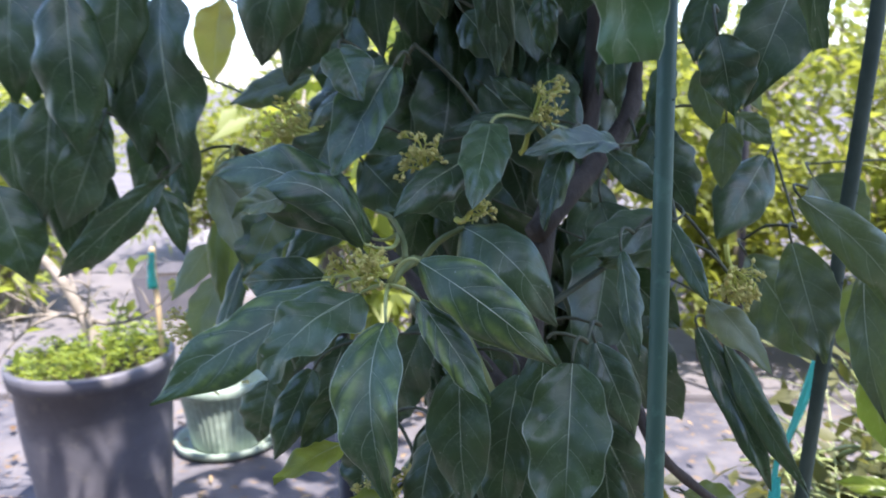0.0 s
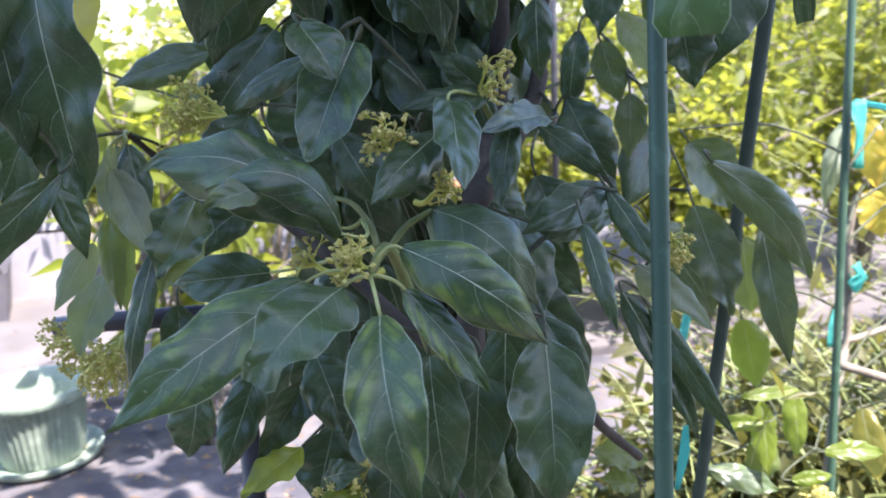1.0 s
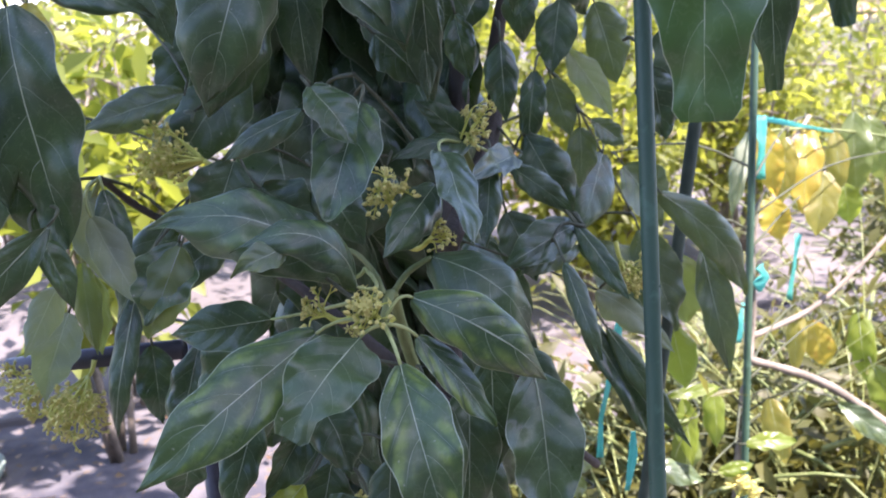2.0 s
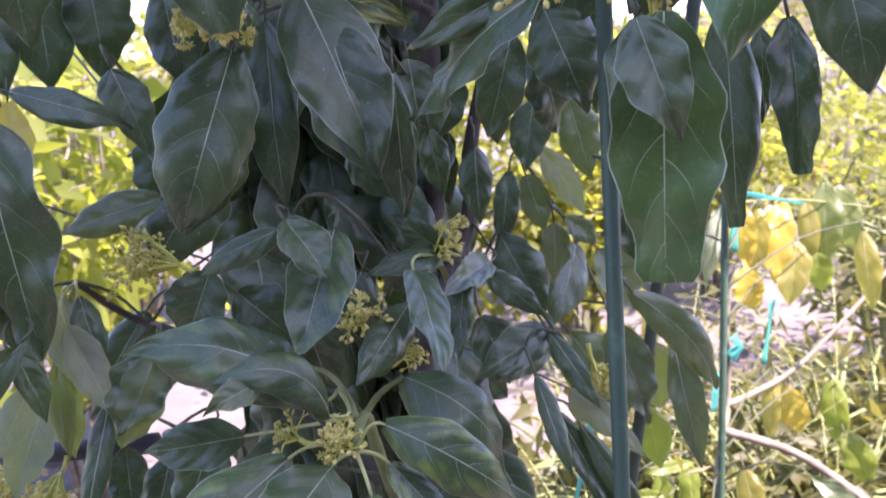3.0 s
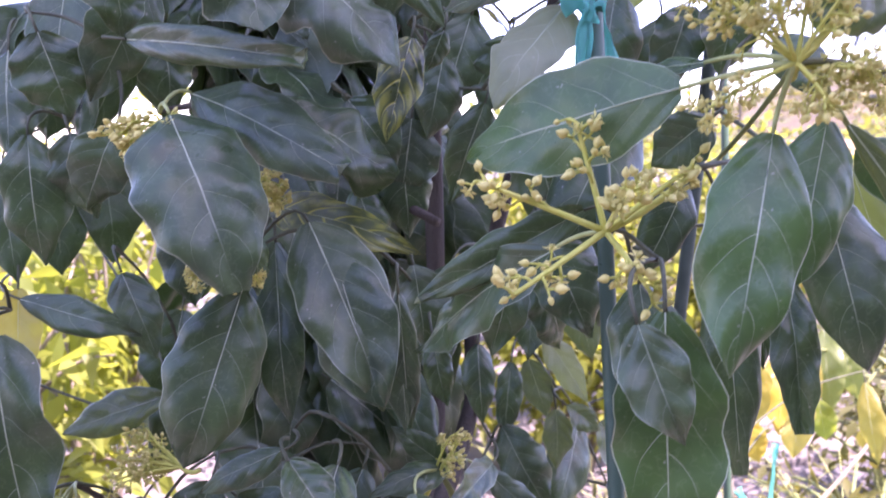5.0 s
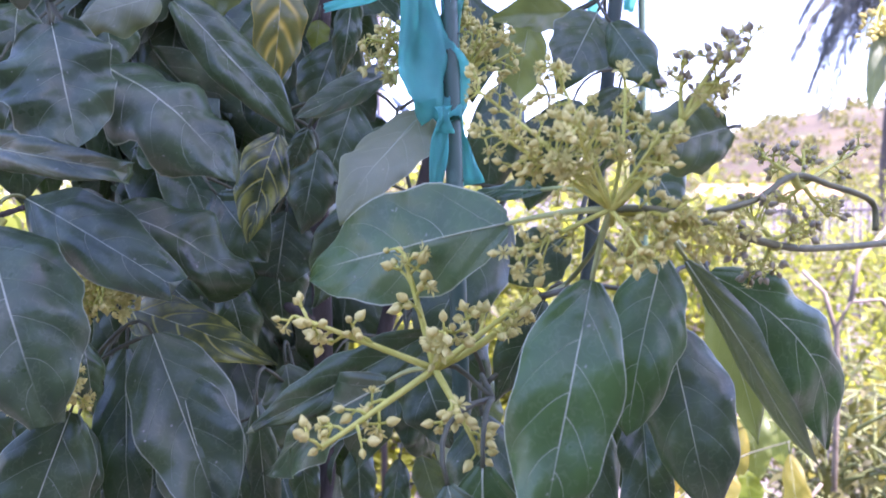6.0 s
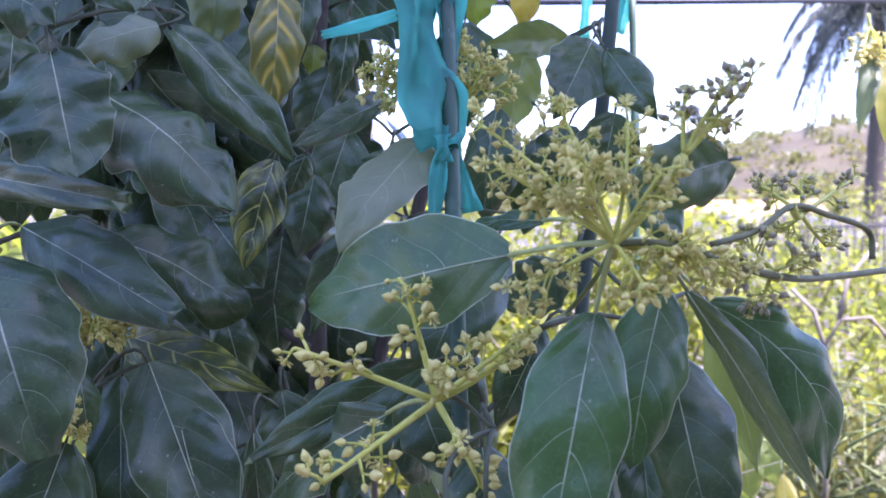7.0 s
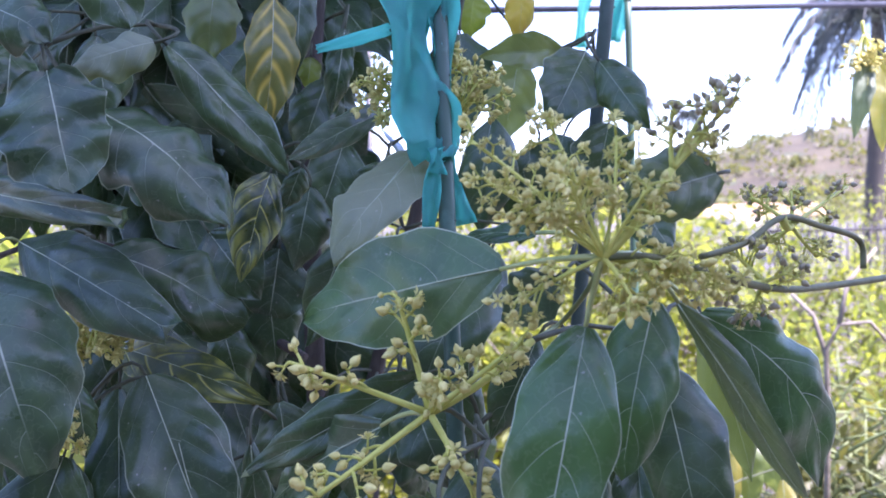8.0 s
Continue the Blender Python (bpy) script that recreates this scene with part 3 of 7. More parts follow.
def build_hill():
    bm = bmesh.new()
    n = 60
    rows = [[bm.verts.new(hill_point(-75 + 75 * i / n, j)) for j in range(9)] for i in range(n + 1)]
    for r0, r1 in zip(rows, rows[1:]):
        for j in range(8):
            bm.faces.new((r0[j], r0[j + 1], r1[j + 1], r1[j]))
    solid("hillside", bm, HILL, "dry brown hillside dotted with scrub", "hill", kind="structure")
    rng = random.Random(5)
    bm = bmesh.new()
    for k in range(1150):
        deg = rng.uniform(-72, -5)
        if k < 400:
            a, r = radians(deg), rng.uniform(105, 148)
            c = Vector((-math.sin(a) * r, math.cos(a) * r, rng.uniform(0.3, 3.5)))
        else:
            c = hill_point(deg, 7.0 * rng.random() ** 0.8) + Vector((0, 0, 0.4))
        big = rng.uniform(0.6, 1.5)
        for _k in range(20):
            p = c + Vector((rng.gauss(0, 1.2), rng.gauss(0, 1.2), rng.gauss(0, 0.6))) * big
            small_leaf(bm, p, Vector((rng.gauss(0, 1), rng.gauss(0, 1), rng.gauss(0.3, 1))).normalized(), Vector((rng.gauss(0, 1), rng.gauss(0, 1), 1)).normalized(), 1.0, 0.75)
    solid("far_scrub", bm, SCRUB_LEAVES, "distant yellow-green scrub on the slopes", "scrub", kind="stuff")


build_hill()


def build_palm(at, height, seed):
    rng = random.Random(seed)
    ob = thing("palm_tree", "tall feathery palm with drooping grey-green fronds", "palm", at)
    bm = bmesh.new()
    pts = arc((0, 0, 0), (0.2, 0, height), (0.15, 0, 0), 16)
    tube(bm, pts, [0.3 - 0.008 * k + (0.02 if k % 2 else 0) for k in range(17)], 14)
    part("trunk", bm, BARK, ob)
    for k in range(22):
        q = 2.399 * k
        lift = 1.7 - 2.4 * (k / 22)
        o = Vector((math.cos(q), math.sin(q), 0))
        top = pts[-1]
        ln = rng.uniform(2.6, 3.6)
        spine = [top + o * (ln * s * 0.85) + Vector((0, 0, lift * s * 1.5 - 3.4 * s ** 2.4)) for s in (i / 14 for i in range(15))]
        bm = bmesh.new()
        tube(bm, spine, [0.05 * (1 - i / 16) for i in range(15)], 5)
        for i in range(2, 150):
            s = i / 150 * 14
            i0 = min(int(s), 13)
            p = spine[i0].lerp(spine[i0 + 1], s - i0)
            d0 = (spine[i0 + 1] - spine[i0]).normalized()
            sd = d0.cross(Vector((0, 0, 1))).normalized()
            for sgn in (-1, 1):
                d = (d0 * 0.6 + sd * sgn * rng.uniform(0.3, 1.3) + Vector((0, 0, -1.0 + rng.gauss(0, 0.5)))).normalized()
                small_leaf(bm, p, d, sd, 0.8 * (1 - 0.6 * abs(s / 14 - 0.4)), 0.045)
        part("frond", bm, PALM_LEAVES, ob)


build_palm((21.7787, 19.6022, 0), 8.0, 4)
build_palm((72.6, 106.1, 0), 18.0, 6)
build_palm((85.8, 111.7, 0), 17.0, 7)


def build_house(at, size, turn, label):
    ob = thing("house", label, "house", at)
    ob.rotation_euler = (0, 0, radians(turn))
    w, d, h = size
    bm = bmesh.new()
    box(bm, (-w / 2, -d / 2, 0), (w / 2, d / 2, h), 0, 0.03)
    part("wall", bm, STUCCO, ob)
    bm = bmesh.new()
    vs = [bm.verts.new(v) for v in ((-w / 2 - 0.3, -d / 2 - 0.3, h + 0.004), (w / 2 + 0.3, -d / 2 - 0.3, h + 0.004), (w / 2 + 0.3, d / 2 + 0.3, h + 0.004), (-w / 2 - 0.3, d / 2 + 0.3, h + 0.004), (-w / 2 + 0.2, 0, h + d * 0.22), (w / 2 - 0.2, 0, h + d * 0.22))]
    for f in ((0, 1, 5, 4), (1, 2, 5), (2, 3, 4, 5), (3, 0, 4), (3, 2, 1, 0)):
        bm.faces.new([vs[i] for i in f])
    part("roof", bm, ROOF, ob, smooth=False)
    for k in range(2):
        x = -w * 0.25 + k * w * 0.5
        bm = bmesh.new()
        box(bm, (x - 0.55, -d / 2 - 0.05, 0.34 * h), (x + 0.55, -d / 2 + 0.02, 0.8 * h), 0, 0.01)
        win = part("window", bm, STUCCO, ob)
        bm = bmesh.new()
        box(bm, (x - 0.47, -d / 2 - 0.06, 0.34 * h + 0.08), (x + 0.47, -d / 2 - 0.045, 0.8 * h - 0.08))
        part("pane", bm, PANE, win)


def build_pillar(at, w, h):
    ob = thing("gate_pillar", "white stucco gate pillar beyond the pots", "pillar", at)
    bm = bmesh.new()
    box(bm, (-w / 2, -w / 2, 0), (w / 2, w / 2, h), 0, 0.012)
    part("shaft", bm, STUCCO, ob, smooth=False)
    bm = bmesh.new()
    box(bm, (-w / 2 - 0.04, -w / 2 - 0.04, h + 0.003), (w / 2 + 0.04, w / 2 + 0.04, h + 0.07), 0, 0.012)
    part("cap", bm, STUCCO, ob, smooth=False)


build_pillar((-1.6523, 6.6517, 0), 0.3, 1.75)


def build_pavement():
    bm = bmesh.new()
    rng = random.Random(9)
    for i in range(9):
        for j in range(5):
            x, y = -7 + i * 2.4, 3.45 + j * 2.4
            z = 0.03 + rng.uniform(0, 0.006)
            box(bm, (x, y, -0.05), (x + 2.388, y + 2.388, z), 0, 0.006)
    solid("pavement", bm, CONCRETE, "pale concrete slabs dusted with grit", "pavement", kind="structure", smooth=False)


def build_shade_wall():
    """Unseen wall added behind the path, which blocks low light from the leaves."""
    bm = bmesh.new()
    box(bm, (-7.0, -1.9, 0.0), (7.0, -1.7, 3.0), 0, 0.02)
    solid("wall_back", bm, SHADE_WALL, "unseen brown wall added behind the path to block light", "wall", kind="structure", smooth=False)


build_pavement()
build_shade_wall()
build_house((32.4973, 36.8863, 0), (7.0, 3.0, 1.2), -40, "low white building below the hillside")
build_house((179.2, 169.7, 21.2), (4.4, 4.4, 5.0), -47, "small beige building on top of the hillside")


def build_fence(p0, p1, height, n):
    ob = thing("iron_fence", "black wrought-iron fence along the bright lot", "fence", p0)
    p0, p1 = Vector(p0), Vector(p1)
    run = p1 - p0
    for z in (0.15, height * 0.55, height - 0.08):
        bm = bmesh.new()
        tube(bm, [Vector((0, 0, z)), run + Vector((0, 0, z))], 0.016, 6)
        part("rail", bm, IRON, ob)
    bm = bmesh.new()
    tube(bm, [Vector((0, 0, 0)), Vector((0, 0, height))], 0.011, 6)
    me = mesh_of(bm, IRON)
    for k in range(n):
        b = new("picket", me)
        b.parent = ob
        b.location = run * (k / (n - 1))


build_fence((6.6695, 7.6111, 0), (9.0534, 7.3603, 0), 1.45, 24)

# overhead pipe of the trellis
bm = bmesh.new()
tube(bm, [(0.9046, 3.4183, 2.4308), (2.3243, 3.1889, 2.5015), (3.4101, 2.9814, 2.55)], 0.014, 10)
pipe_post_a, pipe_post_b = (0.9046, 3.4183, 2.4308), (3.4101, 2.9814, 2.55)
trellis = thing("trellis_frame", "dark metal trellis frame with a straight top rail", "trellis")
part("rail", bm, PIPE, trellis)
for p in (pipe_post_a, pipe_post_b):
    bm = bmesh.new()
    tube(bm, [(p[0], p[1], 0), (p[0], p[1], p[2] - 0.012)], 0.014, 10)
    part("post", bm, PIPE, trellis)

# ---- hedges and shrubs ----
BUSHES = (
    (2.1, 4.6, 1.75, 0.75, 31), (2.9, 4.3, 1.7, 0.7, 32), (1.35, 4.9, 1.8, 0.75, 33), (3.3, 5.0, 1.55, 0.8, 34), (0.5, 5.3, 1.9, 0.8, 35),
    (-0.35, 5.0, 1.85, 0.8, 36), (-1.2, 5.6, 1.6, 0.8, 37), (-2.3, 6.2, 1.3, 0.8, 38), (-2.9, 4.6, 1.25, 0.6, 39), (-3.8, 5.4, 1.6, 0.8, 40), (-4.6, 6.5, 1.8, 0.9, 43), (1.7, 3.7, 1.15, 0.55, 41), (0.9, 3.9, 1.35, 0.6, 42),
)
for bx, by, bh, br, seed in BUSHES:
    bush("shrub", "sunlit yellow-green shrub with thin upright stems", "shrub", (bx, by, 0), bh, br, 2600, 0.085, HEDGE_LEAVES, seed, 8, 0.2, "sunlit shrubs")
for bx, by, bh, br, seed in ((4.6, 4.6, 1.0, 0.7, 51), (5.6, 5.0, 1.15, 0.8, 52), (4.0, 3.6, 0.85, 0.6, 53), (6.8, 7.5, 1.3, 1.0, 54), (8.5, 8.0, 1.4, 1.2, 55), (5.2, 8.5, 1.4, 1.2, 56), (3.6, 7.5, 1.5, 1.0, 57)):
    bush("shrub", "low sunlit shrub behind the fence line", "shrub", (bx, by, 0), bh * 0.85, br, 520, 0.11, CITRUS_LEAVES, seed, 7, 0.1, "sunlit shrubs")
for (bx, by, _), bh, br, seed in (((4.882, 5.9635, 0), 1.2, 0.7, 91), ((5.7758, 6.0399, 0), 1.3, 0.7, 92), ((6.226, 5.6497, 0), 1.15, 0.7, 93), ((7.8032, 9.9587, 0), 1.6, 1.1, 94), ((10.6054, 10.9975, 0), 1.9, 1.3, 95), ((13.4326, 12.0265, 0), 2.0, 1.4, 96)):
    bush("shrub", "low sunlit shrub before the iron fence", "shrub", (bx, by, 0), bh, br, 700, 0.1, HEDGE_LEAVES, seed, 7, 0.1, "sunlit shrubs")
bush("grape_vine", "broad-leaved vine glowing in the sun", "vine", (-0.4354, 3.4982, 0), 1.55, 0.45, 420, 0.15, CITRUS_LEAVES, 61, 5, 0.45)
bush("grape_vine", "broad-leaved vine glowing in the sun", "vine", (-0.4862, 3.0387, 0), 1.35, 0.4, 380, 0.14, CITRUS_LEAVES, 62, 5, 0.3)
for (gx, gy, _), gh, gr, seed in (((0.8751, 1.8148, 0), 0.5, 0.35, 71), ((1.1236, 1.8671, 0), 0.55, 0.4, 72), ((1.1998, 1.6566, 0), 0.55, 0.4, 73), ((1.6889, 1.8861, 0), 0.6, 0.45, 74), ((0.7596, 2.007, 0), 0.32, 0.35, 75), ((2.2496, 2.28, 0), 0.9, 0.5, 76), ((2.8236, 2.9194, 0), 0.9, 0.6, 77)):
    bush("weeds", "pale green weeds with thin arching stems", "weeds", (gx, gy, 0), gh, gr, 700, 0.07, WEED_LEAVES, seed, 16, 0.05, "weeds", bark=TWIG)

for (gx, gy, _), gh, n, seed in (((1.1928, 2.3537, 0), 0.85, 26, 81), ((1.4556, 2.3231, 0), 0.8, 26, 82), ((1.6173, 2.1502, 0), 0.75, 24, 83), ((0.635, 1.4712, 0), 0.75, 18, 84), ((1.1002, 1.4561, 0), 0.95, 22, 85), ((0.8918, 1.6692, 0), 0.95, 22, 86), ((1.6187, 1.8289, 0), 1.15, 24, 87)):
    tuft("pale arching stems of tall weeds", (gx, gy, 0), gh, n, seed)

# a bare crooked shrub in the sun
bare = thing("bare_shrub", "crooked brown shrub with few leaves", "shrub", (0, 0, 0))
for pts, r in (([(1.9894, 2.1718, 0), (1.9963, 2.1723, 1.0186), (1.9966, 2.1805, 1.1937), (2.0364, 2.1686, 1.2719), (2.1264, 2.1338, 1.2792), (2.2207, 2.091, 1.1552)], 0.01), ([(1.9988, 2.178, 1.1586), (2.0025, 2.2366, 1.2927), (1.9755, 2.3041, 1.36)], 0.008), ([(2.0364, 2.1686, 1.2719), (2.1054, 2.2014, 1.3982), (2.2339, 2.2097, 1.5014)], 0.008)):
    bm = bmesh.new()
    tube(bm, pts, [r * (1 - 0.1 * k) for k in range(len(pts))], 8)
    part("branch", bm, GREYBARK, bare)

# ---- pots ----
def pot_shell(r_top, r_bot, h, lip):
    return [(0.001, 0.0), (r_bot, 0.0), (r_bot + 0.004, 0.02), (r_bot * 0.35 + r_top * 0.65, h * 0.62), (r_top - 0.012, h - lip), (r_top, h - lip), (r_top + 0.004, h - 0.008), (r_top - 0.002, h), (r_top - 0.014, h), (r_top - 0.02, h - 0.02), (r_top - 0.03, h - 0.06), (0.001, h - 0.06)]


def build_nursery_pot(at, r, h):
    ob = thing("nursery_pot", "large black plastic nursery pot full of weeds", "plant pot", at)
    bm = bmesh.new()
    lathe(bm, pot_shell(r, r * 0.76, h, 0.05), 56)
    part("pot", bm, POT, ob)
    bm = bmesh.new()
    lathe(bm, [(0.001, h - 0.058), (r * 0.5, h - 0.04), (r - 0.025, h - 0.05), (r - 0.025, h - 0.059), (0.001, h - 0.0585)], 40)
    part("soil", bm, SOIL, ob)
    return ob


big_pot = build_nursery_pot((-1.215, 2.4387, 0), 0.236, 0.55)


def build_pot_plant(at, seed):
    """The small leaning tree and the weeds round its foot."""
    rng = random.Random(seed)
    ob = thing("potted_sapling", "small leaning sapling with bare grey branches", "sapling", at)
    bm = bmesh.new()
    tube(bm, arc((0.015, 0, -0.02), (-0.02, 0.02, 0.17), (0.014, 0, 0), 8), [0.028 - 0.0012 * k for k in range(9)], 12)
    tube(bm, arc((-0.02, 0.02, 0.15), (-0.24, 0.05, 0.42), (0.03, 0, 0.01), 9), [0.019 - 0.0009 * k for k in range(10)], 10)
    tube(bm, [Vector((-0.022, 0.02, 0.17)) + Vector((math.cos(a), math.sin(a) * 0.6, 0)) * 0.002 + Vector((0, 0, 0.004 * a)) for a in range(4)], [0.02, 0.022, 0.02, 0.015], 10)
    s0 = Vector((-0.02, 0.02, 0.16))
    for e, r0, dip in (((0.27, 0.0, 0.24), 0.0075, -0.05), ((-0.3, -0.04, 0.15), 0.0085, 0.02), ((-0.27, -0.16, -0.04), 0.007, 0.09), ((0.08, -0.1, 0.3), 0.005, -0.02), ((-0.16, 0.18, 0.4), 0.006, -0.02), ((-0.32, 0.0, 0.3), 0.0055, -0.03)):
        e = Vector(e)
        bough = arc(s0, e, (0, 0, dip), 8)
        tube(bm, bough, [r0 * (1 - 0.085 * k) for k in range(9)], 7)
        for _ in range(4):
            a = bough[rng.randint(3, 7)]
            tube(bm, arc(a, a + Vector((rng.gauss(0, 0.06), rng.gauss(0, 0.06), rng.uniform(-0.02, 0.1))), (0, 0, 0.015), 4), [0.0032, 0.0028, 0.0024, 0.0019, 0.0014], 5)
    part("trunk", bm, GREYBARK, ob)
    bm = bmesh.new()
    for _ in range(50):
        q = rng.uniform(0, 6.28)
        p = Vector((math.cos(q) * rng.uniform(0.08, 0.36), math.sin(q) * rng.uniform(0.08, 0.34), rng.uniform(0.14, 0.55)))
        small_leaf(bm, p, Vector((rng.gauss(0, 1), rng.gauss(0, 1), rng.gauss(-0.3, 0.5))).normalized(), Vector((rng.gauss(0, 0.4), rng.gauss(0, 0.4), 1)).normalized(), rng.uniform(0.05, 0.09), rng.uniform(0.025, 0.04))
    part("crown", bm, CITRUS_LEAVES, ob)
    weeds = thing("pot_weeds", "leafy green weeds filling the pot", "weeds", at)
    bm = bmesh.new()
    for _ in range(1500):
        q, rr = rng.uniform(0, 6.28), 0.225 * math.sqrt(rng.random())
        p = Vector((math.cos(q) * rr, math.sin(q) * rr, rng.uniform(0.0, 0.07) + 0.08 * rng.random() * (rr > 0.05) * (math.cos(q) > 0)))
        small_leaf(bm, p, Vector((rng.gauss(0, 1), rng.gauss(0, 1), rng.gauss(0.5, 0.5))).normalized(), Vector((rng.gauss(0, 0.5), rng.gauss(0, 0.5), 1)).normalized(), rng.uniform(0.015, 0.035), rng.uniform(0.009, 0.018))
    part("leaves", bm, POT_LEAVES, weeds)


POT_AT = Vector((-1.215, 2.4387, 0))
build_pot_plant(POT_AT + Vector((0, 0, 0.55 - 0.05)), 8)
cane_foot = POT_AT + Vector((0.2, 0.05, 0.55 - 0.06))
stake("short bamboo cane in the nursery pot", cane_foot, cane_foot + Vector((0.0, 0.0, 0.37)), 0.008, CANE, False, "bamboo_cane")
ribbon("plant_tie", [cane_foot + Vector((0.002, -0.012, 0.36)), cane_foot + Vector((-0.004, -0.014, 0.31)), cane_foot + Vector((-0.002, -0.012, 0.25))], 0.03, "teal tie wrapped round the cane top", seed=4)


def build_fluted_pot(at):
    ob = thing("fluted_pot", "pale green fluted pot standing in its saucer", "plant pot", at)
    bm = bmesh.new()
    lathe(bm, [(0.001, 0.0), (0.135, 0.0), (0.165, 0.012), (0.172, 0.035), (0.166, 0.037), (0.155, 0.016), (0.12, 0.012), (0.001, 0.012)], 64)
    part("saucer", bm, CELADON, ob)
    bm = bmesh.new()
    n = 168
    prof = [(0.001, 0.0125), (0.112, 0.0125), (0.115, 0.02), (0.122, 0.07), (0.132, 0.14), (0.142, 0.195), (0.15, 0.2), (0.158, 0.21), (0.158, 0.235), (0.15, 0.24), (0.14, 0.235), (0.128, 0.18), (0.108, 0.06), (0.001, 0.058)]
    lathe(bm, prof, n, 0, 0.0028, 42)
    pot = part("pot", bm, CELADON, ob)
    bm = bmesh.new()
    lathe(bm, [(0.001, 0.062), (0.06, 0.07), (0.107, 0.067), (0.107, 0.0625), (0.001, 0.0615)], 32)
    part("soil", bm, SOIL, ob)
    ob.scale = (1.15, 1.15, 1.15)


build_fluted_pot((-1.0463, 3.0341, 0))


def build_tub(at, w, d, h, turn, label, material):
    ob = thing("planter_tub", label, "planter", at)
    ob.rotation_euler = (0, 0, radians(turn))
    bm = bmesh.new()
    r = bmesh.ops.create_cube(bm, size=1)
    for v in r["verts"]:
        k = 1.0 if v.co.z > 0 else 0.86
        v.co = Vector((v.co.x * w * k, v.co.y * d * k, (v.co.z + 0.5) * h))
    top = max(bm.faces, key=lambda f: f.calc_center_median().z)
    bmesh.ops.inset_region(bm, faces=[top], thickness=0.03)
    bmesh.ops.translate(bm, verts=list(top.verts), vec=(0, 0, -0.08))
    bmesh.ops.bevel(bm, geom=[e for e in bm.edges], offset=0.008, segments=2, affect="EDGES")
    part("tub", bm, material, ob, smooth=False)
    bm = bmesh.new()
    box(bm, (-w / 2 + 0.05, -d / 2 + 0.05, h - 0.085), (w / 2 - 0.05, d / 2 - 0.05, h - 0.06))
    part("soil", bm, SOIL, ob)


build_tub((-1.7641, 5.3313, 0), 0.55, 0.45, 0.4, 8, "pale grey plastic tub on the ground", GREYBOX)
build_tub((-3.444, 5.7115, 0), 0.6, 0.5, 0.35, -5, "black plastic tub on the ground", POT)
build_tub((-1.9324, 4.7902, 0), 0.5, 0.4, 0.3, 15, "black plastic tub on the ground", POT)
for px, py, pr in ((2.5, 6.4, 0.2), (3.5, 6.9, 0.22), (1.1, 6.2, 0.18), (5.4, 6.4, 0.22)):
    ob = thing("clay_pot", "orange clay pot among the shrubs", "plant pot", (px, py, 0), "clay pots")
    bm = bmesh.new()
    lathe(bm, pot_shell(pr, pr * 0.7, pr * 1.9, 0.05), 32)
    part("pot", bm, TERRACOTTA, ob)

# black irrigation pipe by the tree
pipe_run = thing("irrigation_pipe", "black irrigation pipe propped behind the leaves", "pipe")
bm = bmesh.new()
tube(bm, [(-0.3906, 1.2612, 0.9994), (-0.3429, 1.2471, 1.0045), (-0.1841, 1.1788, 1.0216)], 0.0125, 14)
part("pipe", bm, PIPE, pipe_run)
bm = bmesh.new()
ps = (-0.1661, 1.2103, 0.9984)
tube(bm, [(ps[0], ps[1], 0.0), (ps[0], ps[1], ps[2] + 0.02)], 0.014, 10)
part("prop", bm, PIPE, pipe_run)

# ---- stakes and their ties ----
stake("green coated stake beside the avocado trunk", (0.1245, 0.5271, 0), (0.2145, 0.9029, 2.25), 0.0064, STAKE)
stake("dark weathered stake leaning behind the tree", (0.343, 1.1564, 0), (0.4475, 0.9721, 1.9), 0.0075, RUSTY)
stake("green stake tied to the yellowing sapling", (0.7462, 1.3176, 0), (0.8467, 1.537, 2.05), 0.0066, STAKE)
stake_tie = thing("plant_tie", "crumpled teal plastic tie knotted round the green stake", "ribbon", group="teal ties")
ribbon("band", [(0.1694, 0.8232, 1.8149), (0.1706, 0.8209, 1.7758), (0.1732, 0.8123, 1.7294), (0.1814, 0.8074, 1.6926), (0.182, 0.8011, 1.6772)], 0.056, "crumpled teal tie round the green stake", seed=2, of=stake_tie)
ribbon("band", [(0.1965, 0.8235, 1.8173), (0.1974, 0.8212, 1.7776), (0.1949, 0.8167, 1.7287), (0.1864, 0.805, 1.684)], 0.026, "crumpled teal tie round the green stake", seed=7, of=stake_tie)
ribbon("tail", [(0.1809, 0.7982, 1.677), (0.177, 0.7969, 1.6621), (0.1734, 0.7987, 1.6239)], 0.0135, "hanging end of a teal tie", seed=5, of=stake_tie)
ribbon("tail", [(0.189, 0.8037, 1.6774), (0.1996, 0.804, 1.6581), (0.2044, 0.8008, 1.6285)], 0.02, "hanging end of a teal tie", seed=9, of=stake_tie)
ribbon("knot", [(0.179, 0.7952, 1.6865), (0.1795, 0.7923, 1.6767), (0.1792, 0.7942, 1.6671)], 0.016, "knot of teal tie on the stake", seed=3, of=stake_tie)
ribbon("tail", [(0.1601, 0.8415, 1.7828), (0.1476, 0.8786, 1.7832), (0.1196, 0.9216, 1.7794)], 0.012, "teal tie stretched to a branch", (0, 0, 1), seed=6, of=stake_tie)
ribbon("plant_tie", [(0.7815, 1.5685, 2.0683), (0.7696, 1.5697, 1.9954), (0.766, 1.5684, 1.9381)], 0.034, "teal tie on the far stake", seed=8)
ribbon("plant_tie", [(0.8475, 1.5535, 2.0702), (0.8388, 1.5539, 2.0072), (0.8322, 1.5538, 1.9496)], 0.04, "teal tie on the far stake", seed=12)
